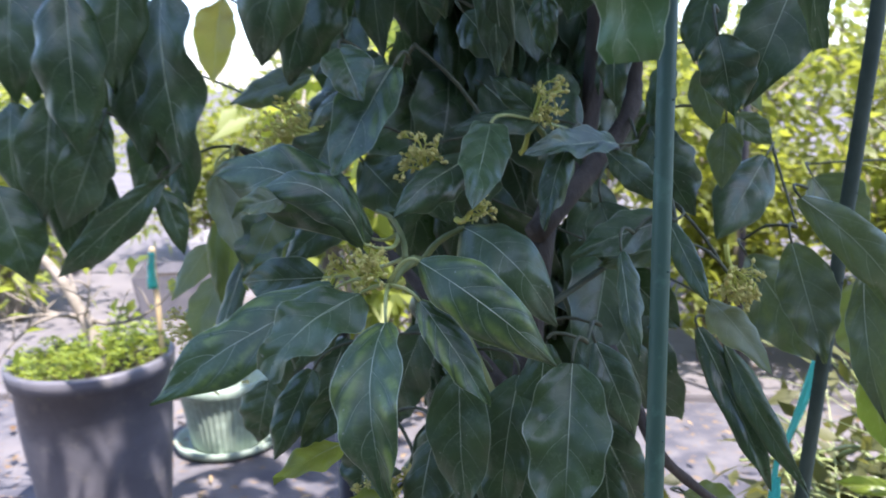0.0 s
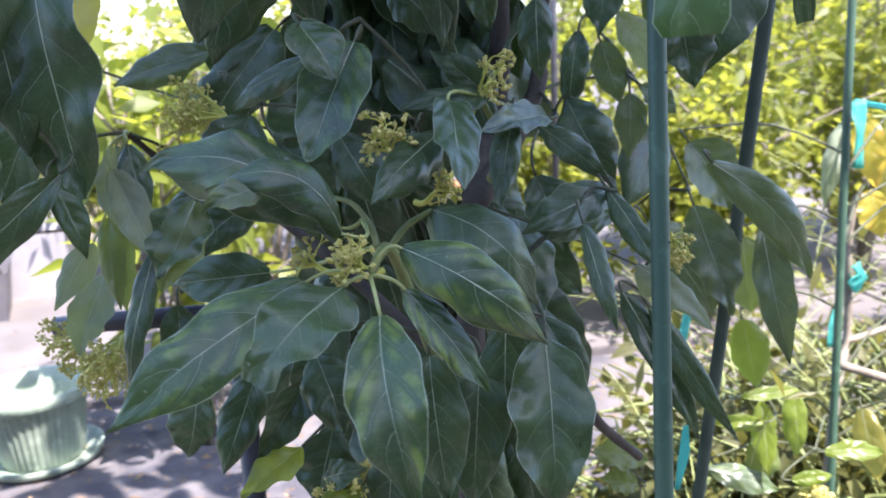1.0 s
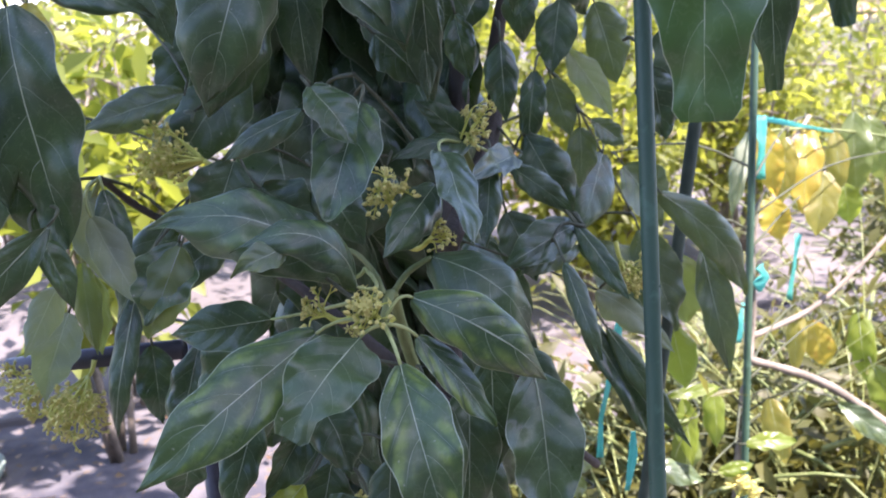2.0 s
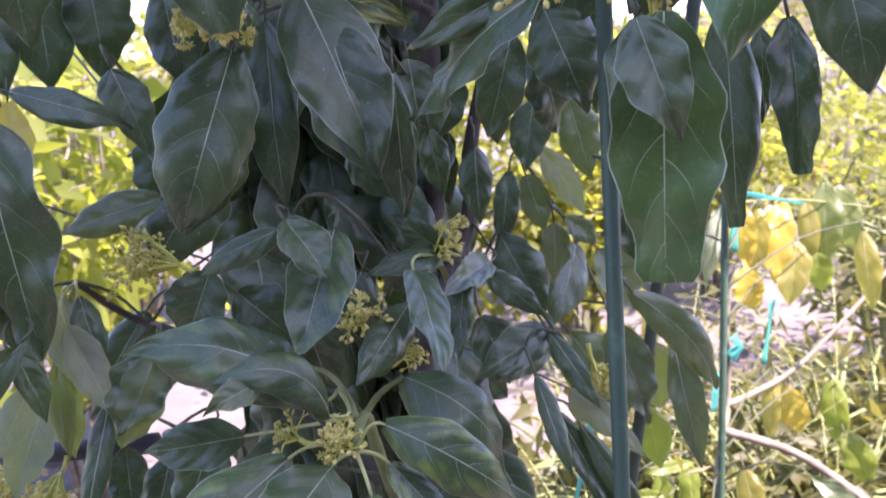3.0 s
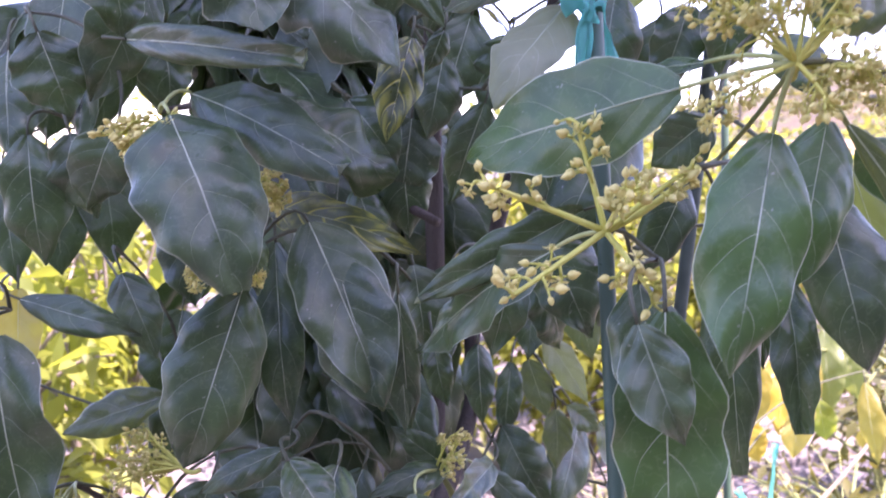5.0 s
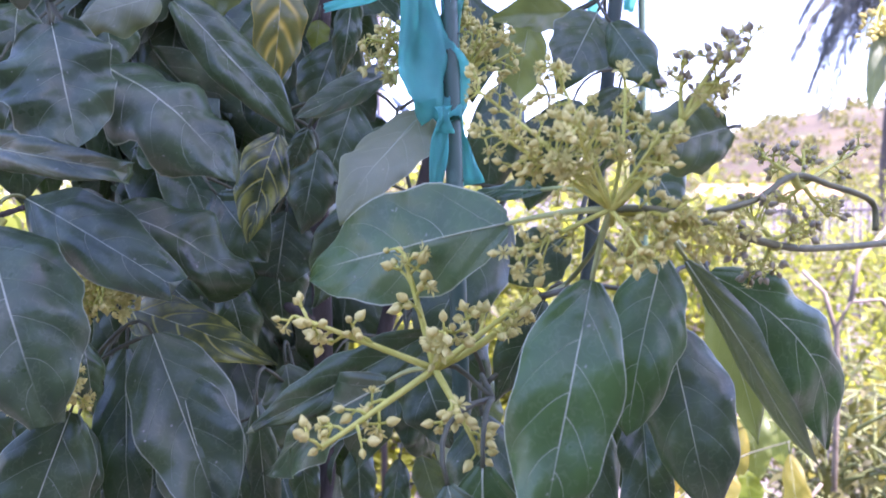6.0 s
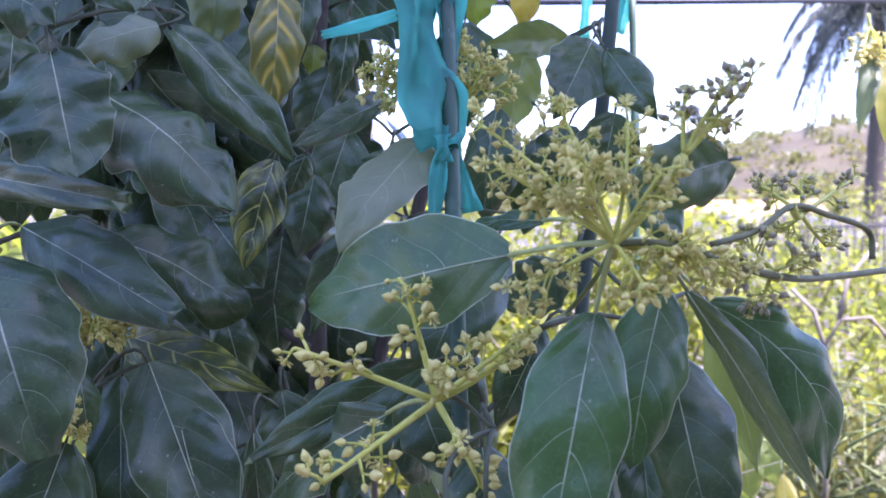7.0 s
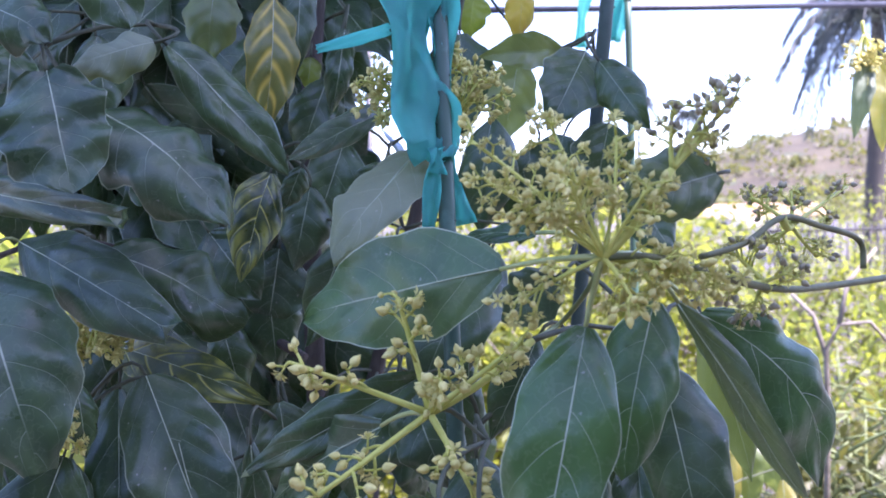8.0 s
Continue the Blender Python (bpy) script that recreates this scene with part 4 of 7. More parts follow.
ribbon("plant_tie", [(0.8885, 1.5488, 1.1913), (0.9807, 1.557, 1.1704), (1.0826, 1.5615, 1.1474)], 0.010, "teal tie stretched to a branch", (0, 0, 1), seed=13)
ribbon("plant_tie", [(0.8873, 1.5439, 1.1919), (0.8893, 1.5259, 1.1459), (0.8798, 1.5112, 1.0776)], 0.03, "teal tie hanging from the stake", seed=14)
ribbon("plant_tie", [(1.1655, 1.7382, 0.889), (1.1503, 1.7249, 0.8192), (1.1295, 1.7118, 0.7431)], 0.017, "teal tie hanging from a branch", seed=15)
ribbon("plant_tie", [(0.9025, 1.533, 0.8983), (0.9141, 1.5235, 0.8759), (0.8906, 1.5264, 0.8579)], 0.03, "knot of teal tie on the stake", seed=16)
ribbon("plant_tie", [(0.8657, 1.5266, 0.8279), (0.8507, 1.513, 0.7989), (0.8477, 1.5125, 0.7514)], 0.014, "teal tie wound on the stake", seed=17)
ribbon("plant_tie", [(0.3601, 1.0708, 0.8609), (0.3555, 1.0646, 0.8322), (0.3432, 1.056, 0.7858)], 0.012, "teal tie low on the tree", seed=18)
ribbon("plant_tie", [(0.4986, 1.3541, 0.921), (0.4611, 1.315, 0.8429), (0.4179, 1.2687, 0.7801), (0.4085, 1.2554, 0.7197)], 0.013, "long teal tie hanging beside the stake", seed=19)

# ---- the avocado tree ----
avocado = thing("avocado_tree", "leafy avocado tree in bloom with dark glossy leaves", "tree")
sapling = thing("avocado_sapling", "young avocado tree with olive and orange leaves", "tree")


PANC_ROOT = (0.1988, 0.6789, 1.5564)


def limb(tree, pts, r0, r1, material, name="branch", steps=5):
    """A tapering limb through the given points, smoothed."""
    ps = [Vector(p) for p in pts]
    fine = []
    for i in range(len(ps) - 1):
        a, b, c, d = ps[max(i - 1, 0)], ps[i], ps[i + 1], ps[min(i + 2, len(ps) - 1)]
        for k in range(steps):
            q = k / steps
            fine.append(0.5 * ((2 * b) + (c - a) * q + (2 * a - 5 * b + 4 * c - d) * q * q + (3 * b - a - 3 * c + d) * q ** 3))
    fine.append(ps[-1])
    n = len(fine) - 1
    bm = bmesh.new()
    tube(bm, fine, [r0 + (r1 - r0) * i / n + 0.06 * r0 * math.sin(i * 2.3) for i in range(n + 1)], 10)
    return part(name, bm, material, tree)


limb(avocado, [(0.09, 0.9, 0), (0.07, 0.9, 0.5), (0.0725, 0.9347, 0.8945), (0.1004, 1.0159, 1.1632), (0.1606, 1.1399, 1.2984), (0.16, 1.12, 1.8), (0.22, 1.1, 2.3)], 0.019, 0.008, BARK, "trunk")
limb(avocado, [(0.0907, 0.9858, 1.1602), (0.1954, 1.1198, 1.2643), (0.2146, 1.1442, 1.3818), (0.3, 1.1, 1.75), (0.36, 1.05, 2.2)], 0.012, 0.006, BARK)
limb(avocado, [(0.0769, 0.9513, 0.9224), (0.0223, 0.8961, 1.088), (-0.0041, 0.836, 1.1658), (-0.0242, 0.7853, 1.1589)], 0.007, 0.0035, TWIG)
limb(avocado, [(-0.0041, 0.836, 1.1658), (0.0105, 0.8378, 1.1824), (0.0313, 0.8373, 1.1936)], 0.003, 0.0022, TWIG)
limb(avocado, [(-0.0151, 0.8183, 1.1717), (-0.0186, 0.8327, 1.1858), (-0.0297, 0.8485, 1.2008), (-0.0444, 0.8622, 1.205)], 0.0028, 0.0018, TWIG)
limb(avocado, [PANC_ROOT, (0.2358, 0.7077, 1.5618), (0.2275, 0.6585, 1.589), (0.1867, 0.5759, 1.6142)], 0.0017, 0.0017, TWIG)
limb(avocado, [(0.1702, 1.0507, 1.0194), (0.1874, 1.0244, 0.9873), (0.2007, 0.9975, 0.9543), (0.2229, 0.9907, 0.9166), (0.2809, 1.0216, 0.8551)], 0.008, 0.005, BARK)
limb(avocado, [(0.1867, 0.5759, 1.6142), (0.223, 0.5723, 1.6117), (0.3157, 0.5996, 1.5904), (0.4173, 0.6455, 1.584), (0.5838, 0.7093, 1.5834)], 0.002, 0.0026, OLIVE_TWIG)
limb(avocado, [(0.5838, 0.7093, 1.5834), (1.0, 0.72, 1.5), (0.95, 0.8, 0.7), (0.9, 0.85, 0)], 0.0026, 0.012, OLIVE_TWIG)
limb(avocado, [(0.2591, 0.5904, 1.6112), (0.3039, 0.6054, 1.6175), (0.347, 0.6215, 1.6319), (0.3919, 0.6359, 1.6256), (0.4493, 0.6559, 1.6142), (0.4517, 0.654, 1.5939)], 0.0018, 0.0022, OLIVE_TWIG)
limb(avocado, [(0.12, 1.0, 1.5), (-0.0066, 1.17, 1.5878), (-0.0916, 1.0643, 1.6176), (-0.139, 0.8883, 1.6053)], 0.005, 0.0022, BARK)
limb(avocado, [(0.1, 0.93, 1.2), (0.1201, 0.9672, 1.2229), (0.091, 0.9238, 1.2733)], 0.005, 0.0025, TWIG)
limb(avocado, [(0.1, 0.93, 1.1), (0.1743, 0.9833, 1.1368), (0.2166, 0.9257, 1.1803)], 0.0035, 0.002, INNER_TWIG)
limb(avocado, [(0.08, 0.92, 1.0), (-0.0902, 1.0717, 1.146), (-0.1946, 1.1177, 1.1971), (-0.2398, 1.0902, 1.2466)], 0.007, 0.003, BARK)
limb(sapling, [(0.83, 1.47, 0), (0.84, 1.48, 0.6), (0.9004, 1.5403, 0.7572), (0.9129, 1.5597, 1.0137), (1.0778, 1.6241, 1.1743)], 0.011, 0.004, GREYBARK, "trunk")
limb(sapling, [(0.8947, 1.5393, 0.7461), (1.0697, 1.5757, 0.7697), (1.2075, 1.602, 0.8332), (1.3942, 1.6294, 0.962)], 0.0065, 0.004, GREYBARK)
limb(sapling, [(1.0697, 1.5757, 0.7697), (1.1681, 1.6055, 0.7982), (1.2713, 1.6377, 0.8415)], 0.004, 0.002, GREYBARK)
limb(sapling, [(0.8109, 1.4377, 0.751), (0.9393, 1.3843, 0.7046), (1.0152, 1.2893, 0.6416), (1.083, 1.1959, 0.5742)], 0.008, 0.009, GREYBARK)
limb(sapling, [(0.9285, 1.5918, 1.1565), (1.0974, 1.6108, 1.1473), (1.3325, 1.6332, 1.1081)], 0.003, 0.002, TWIG)

# panicles of yellow-green flowers
HUB = (0.1867, 0.5759, 1.6142)
PANC = (0.1266, 0.674, 1.5177)
panicle(avocado, (0.1988, 0.6789, 1.5564), PANC, [(0.0474, 0.695, 1.5513), (0.1106, 0.6827, 1.5869), (0.1767, 0.6554, 1.5575), (0.0515, 0.6472, 1.4861), (0.1358, 0.6355, 1.4833), (0.1227, 0.6437, 1.5468)], 21, "open yellow-green flower panicle", size=0.0052, n=6, thick=0.0023, start=0.42, opened=0.22, bend=0.02)
panicle(avocado, (0.1974, 0.5929, 1.6086), HUB, [(0.1296, 0.6119, 1.6754), (0.1524, 0.58, 1.6449), (0.1464, 0.6012, 1.5892), (0.1741, 0.6167, 1.692), (0.2001, 0.5844, 1.6772), (0.2039, 0.5601, 1.6498), (0.2249, 0.5607, 1.6093), (0.1943, 0.5612, 1.5934), (0.157, 0.5571, 1.6525), (0.2599, 0.5682, 1.6015), (0.1317, 0.5993, 1.6542)], 22, "dense flower panicle at a branch tip", size=0.0037, n=11, thick=0.0014, start=0.3, opened=0.4, bend=0.05)
panicle(avocado, HUB, (0.2209, 0.5646, 1.6586), [(0.2447, 0.5461, 1.6916), (0.2218, 0.5656, 1.6875), (0.2376, 0.5589, 1.6757), (0.2464, 0.5565, 1.6987)], 23, "flower panicle with round buds darkened against the sky", DARKENED_BUD, size=0.0036, n=5, opened=0.3, reach=0.75)
panicle(avocado, (0.347, 0.6215, 1.6319), (0.3594, 0.6272, 1.6263), [(0.3818, 0.6282, 1.6055), (0.3545, 0.6393, 1.6151), (0.375, 0.6436, 1.6485), (0.4429, 0.6602, 1.6526), (0.3433, 0.6451, 1.645)], 24, "flower panicle with darkened buds", DARKENED_BUD, size=0.0036, n=5, opened=0.3, reach=0.8)
panicle(avocado, (0.3157, 0.5996, 1.592), (0.3126, 0.6009, 1.5938), [(0.2645, 0.5875, 1.5937), (0.3058, 0.6027, 1.5737), (0.2974, 0.6077, 1.6108), (0.3285, 0.595, 1.6003)], 28, "flower panicle under the branch", DARKENED_BUD, size=0.0036, n=6, opened=0.35, reach=0.8)
spray(avocado, (0.1859, 0.8503, 1.7283), Vector((0.1423, 0.8466, 1.744)) - Vector((0.1859, 0.8503, 1.7283)), 0.05, 0.022, 7, 25, size=0.0042, n=4)
spray(avocado, (0.211, 0.8396, 1.7095), Vector((0.2338, 0.833, 1.7596)) - Vector((0.211, 0.8396, 1.7095)), 0.06, 0.03, 8, 26, size=0.0042, n=4)
spray(avocado, (-0.0892, 0.9713, 1.5561), Vector((-0.055, 0.9239, 1.5185)) - Vector((-0.0892, 0.9713, 1.5561)), 0.05, 0.022, 7, 27, size=0.0042, n=4)
spray(avocado, (-0.0941, 0.9959, 1.5829), Vector((-0.12, 0.9833, 1.5566)) - Vector((-0.0941, 0.9959, 1.5829)), 0.045, 0.03, 7, 29, size=0.0042, n=4)
spray(avocado, (-0.1394, 0.8876, 1.5967), Vector((-0.1684, 0.8532, 1.575)) - Vector((-0.1394, 0.8876, 1.5967)), 0.04, 0.02, 6, 30, size=0.0042, n=4)
spray(avocado, (-0.0297, 0.788, 1.1663), Vector((-0.049, 0.7774, 1.1749)) - Vector((-0.0297, 0.788, 1.1663)), 0.016, 0.013, 5, 31, size=0.0038, n=3, opened=0.45)
spray(avocado, (-0.0622, 0.8227, 1.1605), Vector((-0.084, 0.8272, 1.1649)) - Vector((-0.0622, 0.8227, 1.1605)), 0.014, 0.009, 3, 32, size=0.0034, n=2, opened=0.4)
spray(avocado, (0.0021, 0.853, 1.2392), Vector((-0.0116, 0.8217, 1.273)) - Vector((0.0021, 0.853, 1.2392)), 0.03, 0.014, 5, 33, size=0.0034, n=3)
spray(avocado, (0.0855, 0.9291, 1.2624), Vector((0.1057, 0.9169, 1.3101)) - Vector((0.0855, 0.9291, 1.2624)), 0.055, 0.014, 5, 34, size=0.0034, n=3)
spray(avocado, (0.0351, 0.8596, 1.2018), Vector((0.0452, 0.849, 1.2074)) - Vector((0.0351, 0.8596, 1.2018)), 0.012, 0.008, 3, 35, size=0.003, n=2)
spray(avocado, (-0.0962, 0.8610, 1.4943), Vector((-0.1169, 0.8213, 1.4720)) - Vector((-0.0962, 0.8610, 1.4943)), 0.03, 0.02, 4, 36, opened=0.6, size=0.0042, n=3)
spray(avocado, (-0.0903, 0.8586, 1.4911), Vector((-0.0841, 0.8108, 1.4720)) - Vector((-0.0903, 0.8586, 1.4911)), 0.02, 0.01, 3, 37, opened=0.6, size=0.004, n=3)
spray(avocado, (-0.1378, 1.0581, 1.2600), Vector((-0.2132, 1.1044, 1.2649)) - Vector((-0.1378, 1.0581, 1.2600)), 0.085, 0.035, 11, 38, size=0.0038, n=5)
spray(avocado, (0.272, 0.9506, 1.1334), Vector((0.2777, 0.9418, 1.1036)) - Vector((0.272, 0.9506, 1.1334)), 0.03, 0.02, 6, 40, size=0.004, n=4)
spray(avocado, (-0.0639, 0.9454, 1.5511), Vector((-0.0462, 0.9134, 1.5213)) - Vector((-0.0639, 0.9454, 1.5511)), 0.04, 0.02, 6, 44, size=0.004, n=4)
spray(avocado, (-0.2907, 1.1667, 1.0095), Vector((-0.3132, 1.1307, 0.9681)) - Vector((-0.2907, 1.1667, 1.0095)), 0.08, 0.04, 16, 41, size=0.0034, n=6, opened=0.1)
spray(avocado, (-0.334, 1.1802, 1.0078), Vector((-0.3581, 1.1744, 0.9974)) - Vector((-0.334, 1.1802, 1.0078)), 0.05, 0.035, 8, 42, size=0.0034, n=5, opened=0.1)
spray(sapling, (1.0451, 1.189, 1.9052), Vector((1.0552, 1.1817, 1.835)) - Vector((1.0451, 1.189, 1.9052)), 0.07, 0.04, 8, 43, size=0.006, n=4)
spray(sapling, (0.6088, 1.1781, 0.6514), Vector((0.6354, 1.1814, 0.6817)) - Vector((0.6088, 1.1781, 0.6514)), 0.03, 0.02, 8, 45, size=0.005, n=4)
spray(avocado, (-0.0506, 0.8768, 0.9209), Vector((-0.054, 0.873, 0.9458)) - Vector((-0.0506, 0.8768, 0.9209)), 0.03, 0.03, 8, 46, size=0.0036, n=4)

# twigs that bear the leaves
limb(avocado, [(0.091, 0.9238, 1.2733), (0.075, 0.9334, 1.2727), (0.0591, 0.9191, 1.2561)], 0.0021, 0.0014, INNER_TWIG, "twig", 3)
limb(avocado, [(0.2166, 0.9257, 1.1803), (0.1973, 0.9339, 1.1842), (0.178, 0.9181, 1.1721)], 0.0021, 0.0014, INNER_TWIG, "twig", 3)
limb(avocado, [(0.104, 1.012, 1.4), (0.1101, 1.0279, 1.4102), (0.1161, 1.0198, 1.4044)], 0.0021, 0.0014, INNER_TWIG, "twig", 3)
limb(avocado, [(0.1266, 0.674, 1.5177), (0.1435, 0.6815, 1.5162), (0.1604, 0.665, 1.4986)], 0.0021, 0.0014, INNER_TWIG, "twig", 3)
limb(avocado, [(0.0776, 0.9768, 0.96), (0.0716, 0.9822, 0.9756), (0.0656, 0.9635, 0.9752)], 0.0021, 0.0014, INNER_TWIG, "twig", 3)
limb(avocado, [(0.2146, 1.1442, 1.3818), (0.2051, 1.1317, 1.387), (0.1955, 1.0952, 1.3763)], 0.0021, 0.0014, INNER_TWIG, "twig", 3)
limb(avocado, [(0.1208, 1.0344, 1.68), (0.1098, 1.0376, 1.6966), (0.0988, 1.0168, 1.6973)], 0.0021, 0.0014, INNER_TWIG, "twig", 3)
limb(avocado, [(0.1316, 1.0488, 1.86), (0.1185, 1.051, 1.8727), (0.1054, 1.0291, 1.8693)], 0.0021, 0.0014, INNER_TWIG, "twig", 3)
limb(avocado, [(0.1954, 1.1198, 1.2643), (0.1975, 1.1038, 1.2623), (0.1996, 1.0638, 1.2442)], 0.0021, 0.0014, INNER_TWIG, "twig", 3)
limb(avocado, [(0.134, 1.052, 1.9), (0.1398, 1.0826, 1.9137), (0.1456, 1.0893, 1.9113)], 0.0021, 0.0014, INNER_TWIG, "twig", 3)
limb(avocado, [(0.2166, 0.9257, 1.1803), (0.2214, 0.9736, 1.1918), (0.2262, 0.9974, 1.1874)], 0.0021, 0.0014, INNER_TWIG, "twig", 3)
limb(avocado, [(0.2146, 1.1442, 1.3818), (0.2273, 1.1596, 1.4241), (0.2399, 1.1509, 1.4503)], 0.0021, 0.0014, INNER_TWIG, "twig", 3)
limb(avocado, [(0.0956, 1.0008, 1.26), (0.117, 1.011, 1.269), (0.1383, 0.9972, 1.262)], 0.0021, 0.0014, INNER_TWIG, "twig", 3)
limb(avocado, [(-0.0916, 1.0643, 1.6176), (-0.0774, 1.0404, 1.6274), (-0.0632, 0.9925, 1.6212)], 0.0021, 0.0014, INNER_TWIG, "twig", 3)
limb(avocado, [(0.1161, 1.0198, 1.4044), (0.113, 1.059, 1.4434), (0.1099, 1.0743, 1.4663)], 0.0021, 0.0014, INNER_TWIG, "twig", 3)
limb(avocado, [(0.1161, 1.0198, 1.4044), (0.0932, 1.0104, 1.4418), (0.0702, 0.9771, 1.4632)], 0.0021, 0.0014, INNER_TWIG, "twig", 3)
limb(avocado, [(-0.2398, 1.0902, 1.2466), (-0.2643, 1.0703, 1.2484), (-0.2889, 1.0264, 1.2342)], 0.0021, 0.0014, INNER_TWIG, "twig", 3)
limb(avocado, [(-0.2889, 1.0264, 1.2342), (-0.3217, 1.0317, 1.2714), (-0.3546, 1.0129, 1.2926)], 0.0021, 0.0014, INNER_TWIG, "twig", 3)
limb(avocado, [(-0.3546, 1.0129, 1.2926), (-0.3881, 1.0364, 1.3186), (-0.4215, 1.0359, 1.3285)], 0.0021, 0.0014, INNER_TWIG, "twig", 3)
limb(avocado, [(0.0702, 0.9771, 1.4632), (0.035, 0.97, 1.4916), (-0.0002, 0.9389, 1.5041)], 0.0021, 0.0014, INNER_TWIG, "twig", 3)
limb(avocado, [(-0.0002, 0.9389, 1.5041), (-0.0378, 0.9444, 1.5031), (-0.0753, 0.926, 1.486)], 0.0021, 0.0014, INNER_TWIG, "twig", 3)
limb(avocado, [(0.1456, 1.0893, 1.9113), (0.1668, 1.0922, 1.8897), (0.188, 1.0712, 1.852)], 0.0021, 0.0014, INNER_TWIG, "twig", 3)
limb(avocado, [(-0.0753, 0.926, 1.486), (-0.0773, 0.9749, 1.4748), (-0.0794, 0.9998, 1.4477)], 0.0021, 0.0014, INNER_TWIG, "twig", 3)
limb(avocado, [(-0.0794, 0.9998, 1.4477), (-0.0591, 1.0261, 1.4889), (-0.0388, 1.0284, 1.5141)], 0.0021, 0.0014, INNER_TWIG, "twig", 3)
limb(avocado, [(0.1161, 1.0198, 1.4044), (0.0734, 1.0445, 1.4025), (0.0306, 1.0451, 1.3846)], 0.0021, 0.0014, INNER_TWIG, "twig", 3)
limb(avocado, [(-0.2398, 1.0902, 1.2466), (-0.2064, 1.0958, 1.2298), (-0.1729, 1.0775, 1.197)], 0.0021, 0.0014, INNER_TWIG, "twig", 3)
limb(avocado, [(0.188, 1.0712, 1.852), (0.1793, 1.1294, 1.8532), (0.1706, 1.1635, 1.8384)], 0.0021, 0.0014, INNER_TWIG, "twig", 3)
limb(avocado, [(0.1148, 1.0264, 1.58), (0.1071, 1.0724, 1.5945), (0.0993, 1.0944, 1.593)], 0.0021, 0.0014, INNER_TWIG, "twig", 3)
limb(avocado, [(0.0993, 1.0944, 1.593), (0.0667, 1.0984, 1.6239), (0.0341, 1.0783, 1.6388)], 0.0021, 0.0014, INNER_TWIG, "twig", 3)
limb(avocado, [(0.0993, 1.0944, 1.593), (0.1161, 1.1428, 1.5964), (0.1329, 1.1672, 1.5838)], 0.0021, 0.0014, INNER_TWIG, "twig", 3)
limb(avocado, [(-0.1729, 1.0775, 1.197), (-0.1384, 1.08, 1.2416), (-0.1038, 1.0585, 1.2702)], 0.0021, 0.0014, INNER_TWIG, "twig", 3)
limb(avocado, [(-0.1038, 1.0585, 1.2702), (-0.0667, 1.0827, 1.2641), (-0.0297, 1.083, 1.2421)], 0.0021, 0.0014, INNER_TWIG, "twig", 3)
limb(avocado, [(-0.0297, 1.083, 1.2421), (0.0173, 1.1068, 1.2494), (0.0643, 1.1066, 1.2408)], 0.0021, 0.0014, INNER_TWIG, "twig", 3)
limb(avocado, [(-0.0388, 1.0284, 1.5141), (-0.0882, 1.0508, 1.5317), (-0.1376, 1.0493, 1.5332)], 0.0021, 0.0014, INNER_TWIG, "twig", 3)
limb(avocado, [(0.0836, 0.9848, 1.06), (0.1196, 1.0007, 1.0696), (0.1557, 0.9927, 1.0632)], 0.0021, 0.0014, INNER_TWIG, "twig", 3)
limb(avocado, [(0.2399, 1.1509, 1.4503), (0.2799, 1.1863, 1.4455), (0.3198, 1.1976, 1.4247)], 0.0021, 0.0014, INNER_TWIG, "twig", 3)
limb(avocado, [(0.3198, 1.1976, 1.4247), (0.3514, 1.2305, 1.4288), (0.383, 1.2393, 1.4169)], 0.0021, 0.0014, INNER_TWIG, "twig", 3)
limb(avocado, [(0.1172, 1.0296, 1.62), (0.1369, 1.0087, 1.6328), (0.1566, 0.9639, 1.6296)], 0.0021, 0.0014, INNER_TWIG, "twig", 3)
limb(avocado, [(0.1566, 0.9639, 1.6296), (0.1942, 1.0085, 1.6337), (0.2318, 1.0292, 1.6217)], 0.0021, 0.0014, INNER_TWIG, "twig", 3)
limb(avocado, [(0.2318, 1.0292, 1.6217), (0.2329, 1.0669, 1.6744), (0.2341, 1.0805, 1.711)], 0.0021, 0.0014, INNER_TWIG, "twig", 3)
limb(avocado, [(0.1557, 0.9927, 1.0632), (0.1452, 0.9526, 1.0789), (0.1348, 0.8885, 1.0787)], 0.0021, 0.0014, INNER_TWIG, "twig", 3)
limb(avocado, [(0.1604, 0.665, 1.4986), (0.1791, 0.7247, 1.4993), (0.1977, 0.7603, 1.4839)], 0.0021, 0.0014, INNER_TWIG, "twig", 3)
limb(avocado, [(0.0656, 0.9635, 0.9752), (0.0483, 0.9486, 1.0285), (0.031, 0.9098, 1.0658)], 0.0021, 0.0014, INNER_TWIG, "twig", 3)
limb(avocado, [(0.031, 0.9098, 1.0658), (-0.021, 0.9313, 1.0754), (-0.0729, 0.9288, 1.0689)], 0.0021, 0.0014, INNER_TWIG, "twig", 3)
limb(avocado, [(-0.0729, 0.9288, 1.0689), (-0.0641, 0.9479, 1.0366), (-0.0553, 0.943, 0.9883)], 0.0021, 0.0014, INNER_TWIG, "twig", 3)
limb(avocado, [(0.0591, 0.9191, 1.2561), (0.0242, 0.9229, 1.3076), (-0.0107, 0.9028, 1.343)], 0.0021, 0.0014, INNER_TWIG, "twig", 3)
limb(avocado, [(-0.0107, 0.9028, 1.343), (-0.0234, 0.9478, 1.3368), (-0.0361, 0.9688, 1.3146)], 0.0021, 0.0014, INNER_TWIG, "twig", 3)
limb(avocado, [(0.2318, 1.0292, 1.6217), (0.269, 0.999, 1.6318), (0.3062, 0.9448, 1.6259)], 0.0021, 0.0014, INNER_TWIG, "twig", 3)
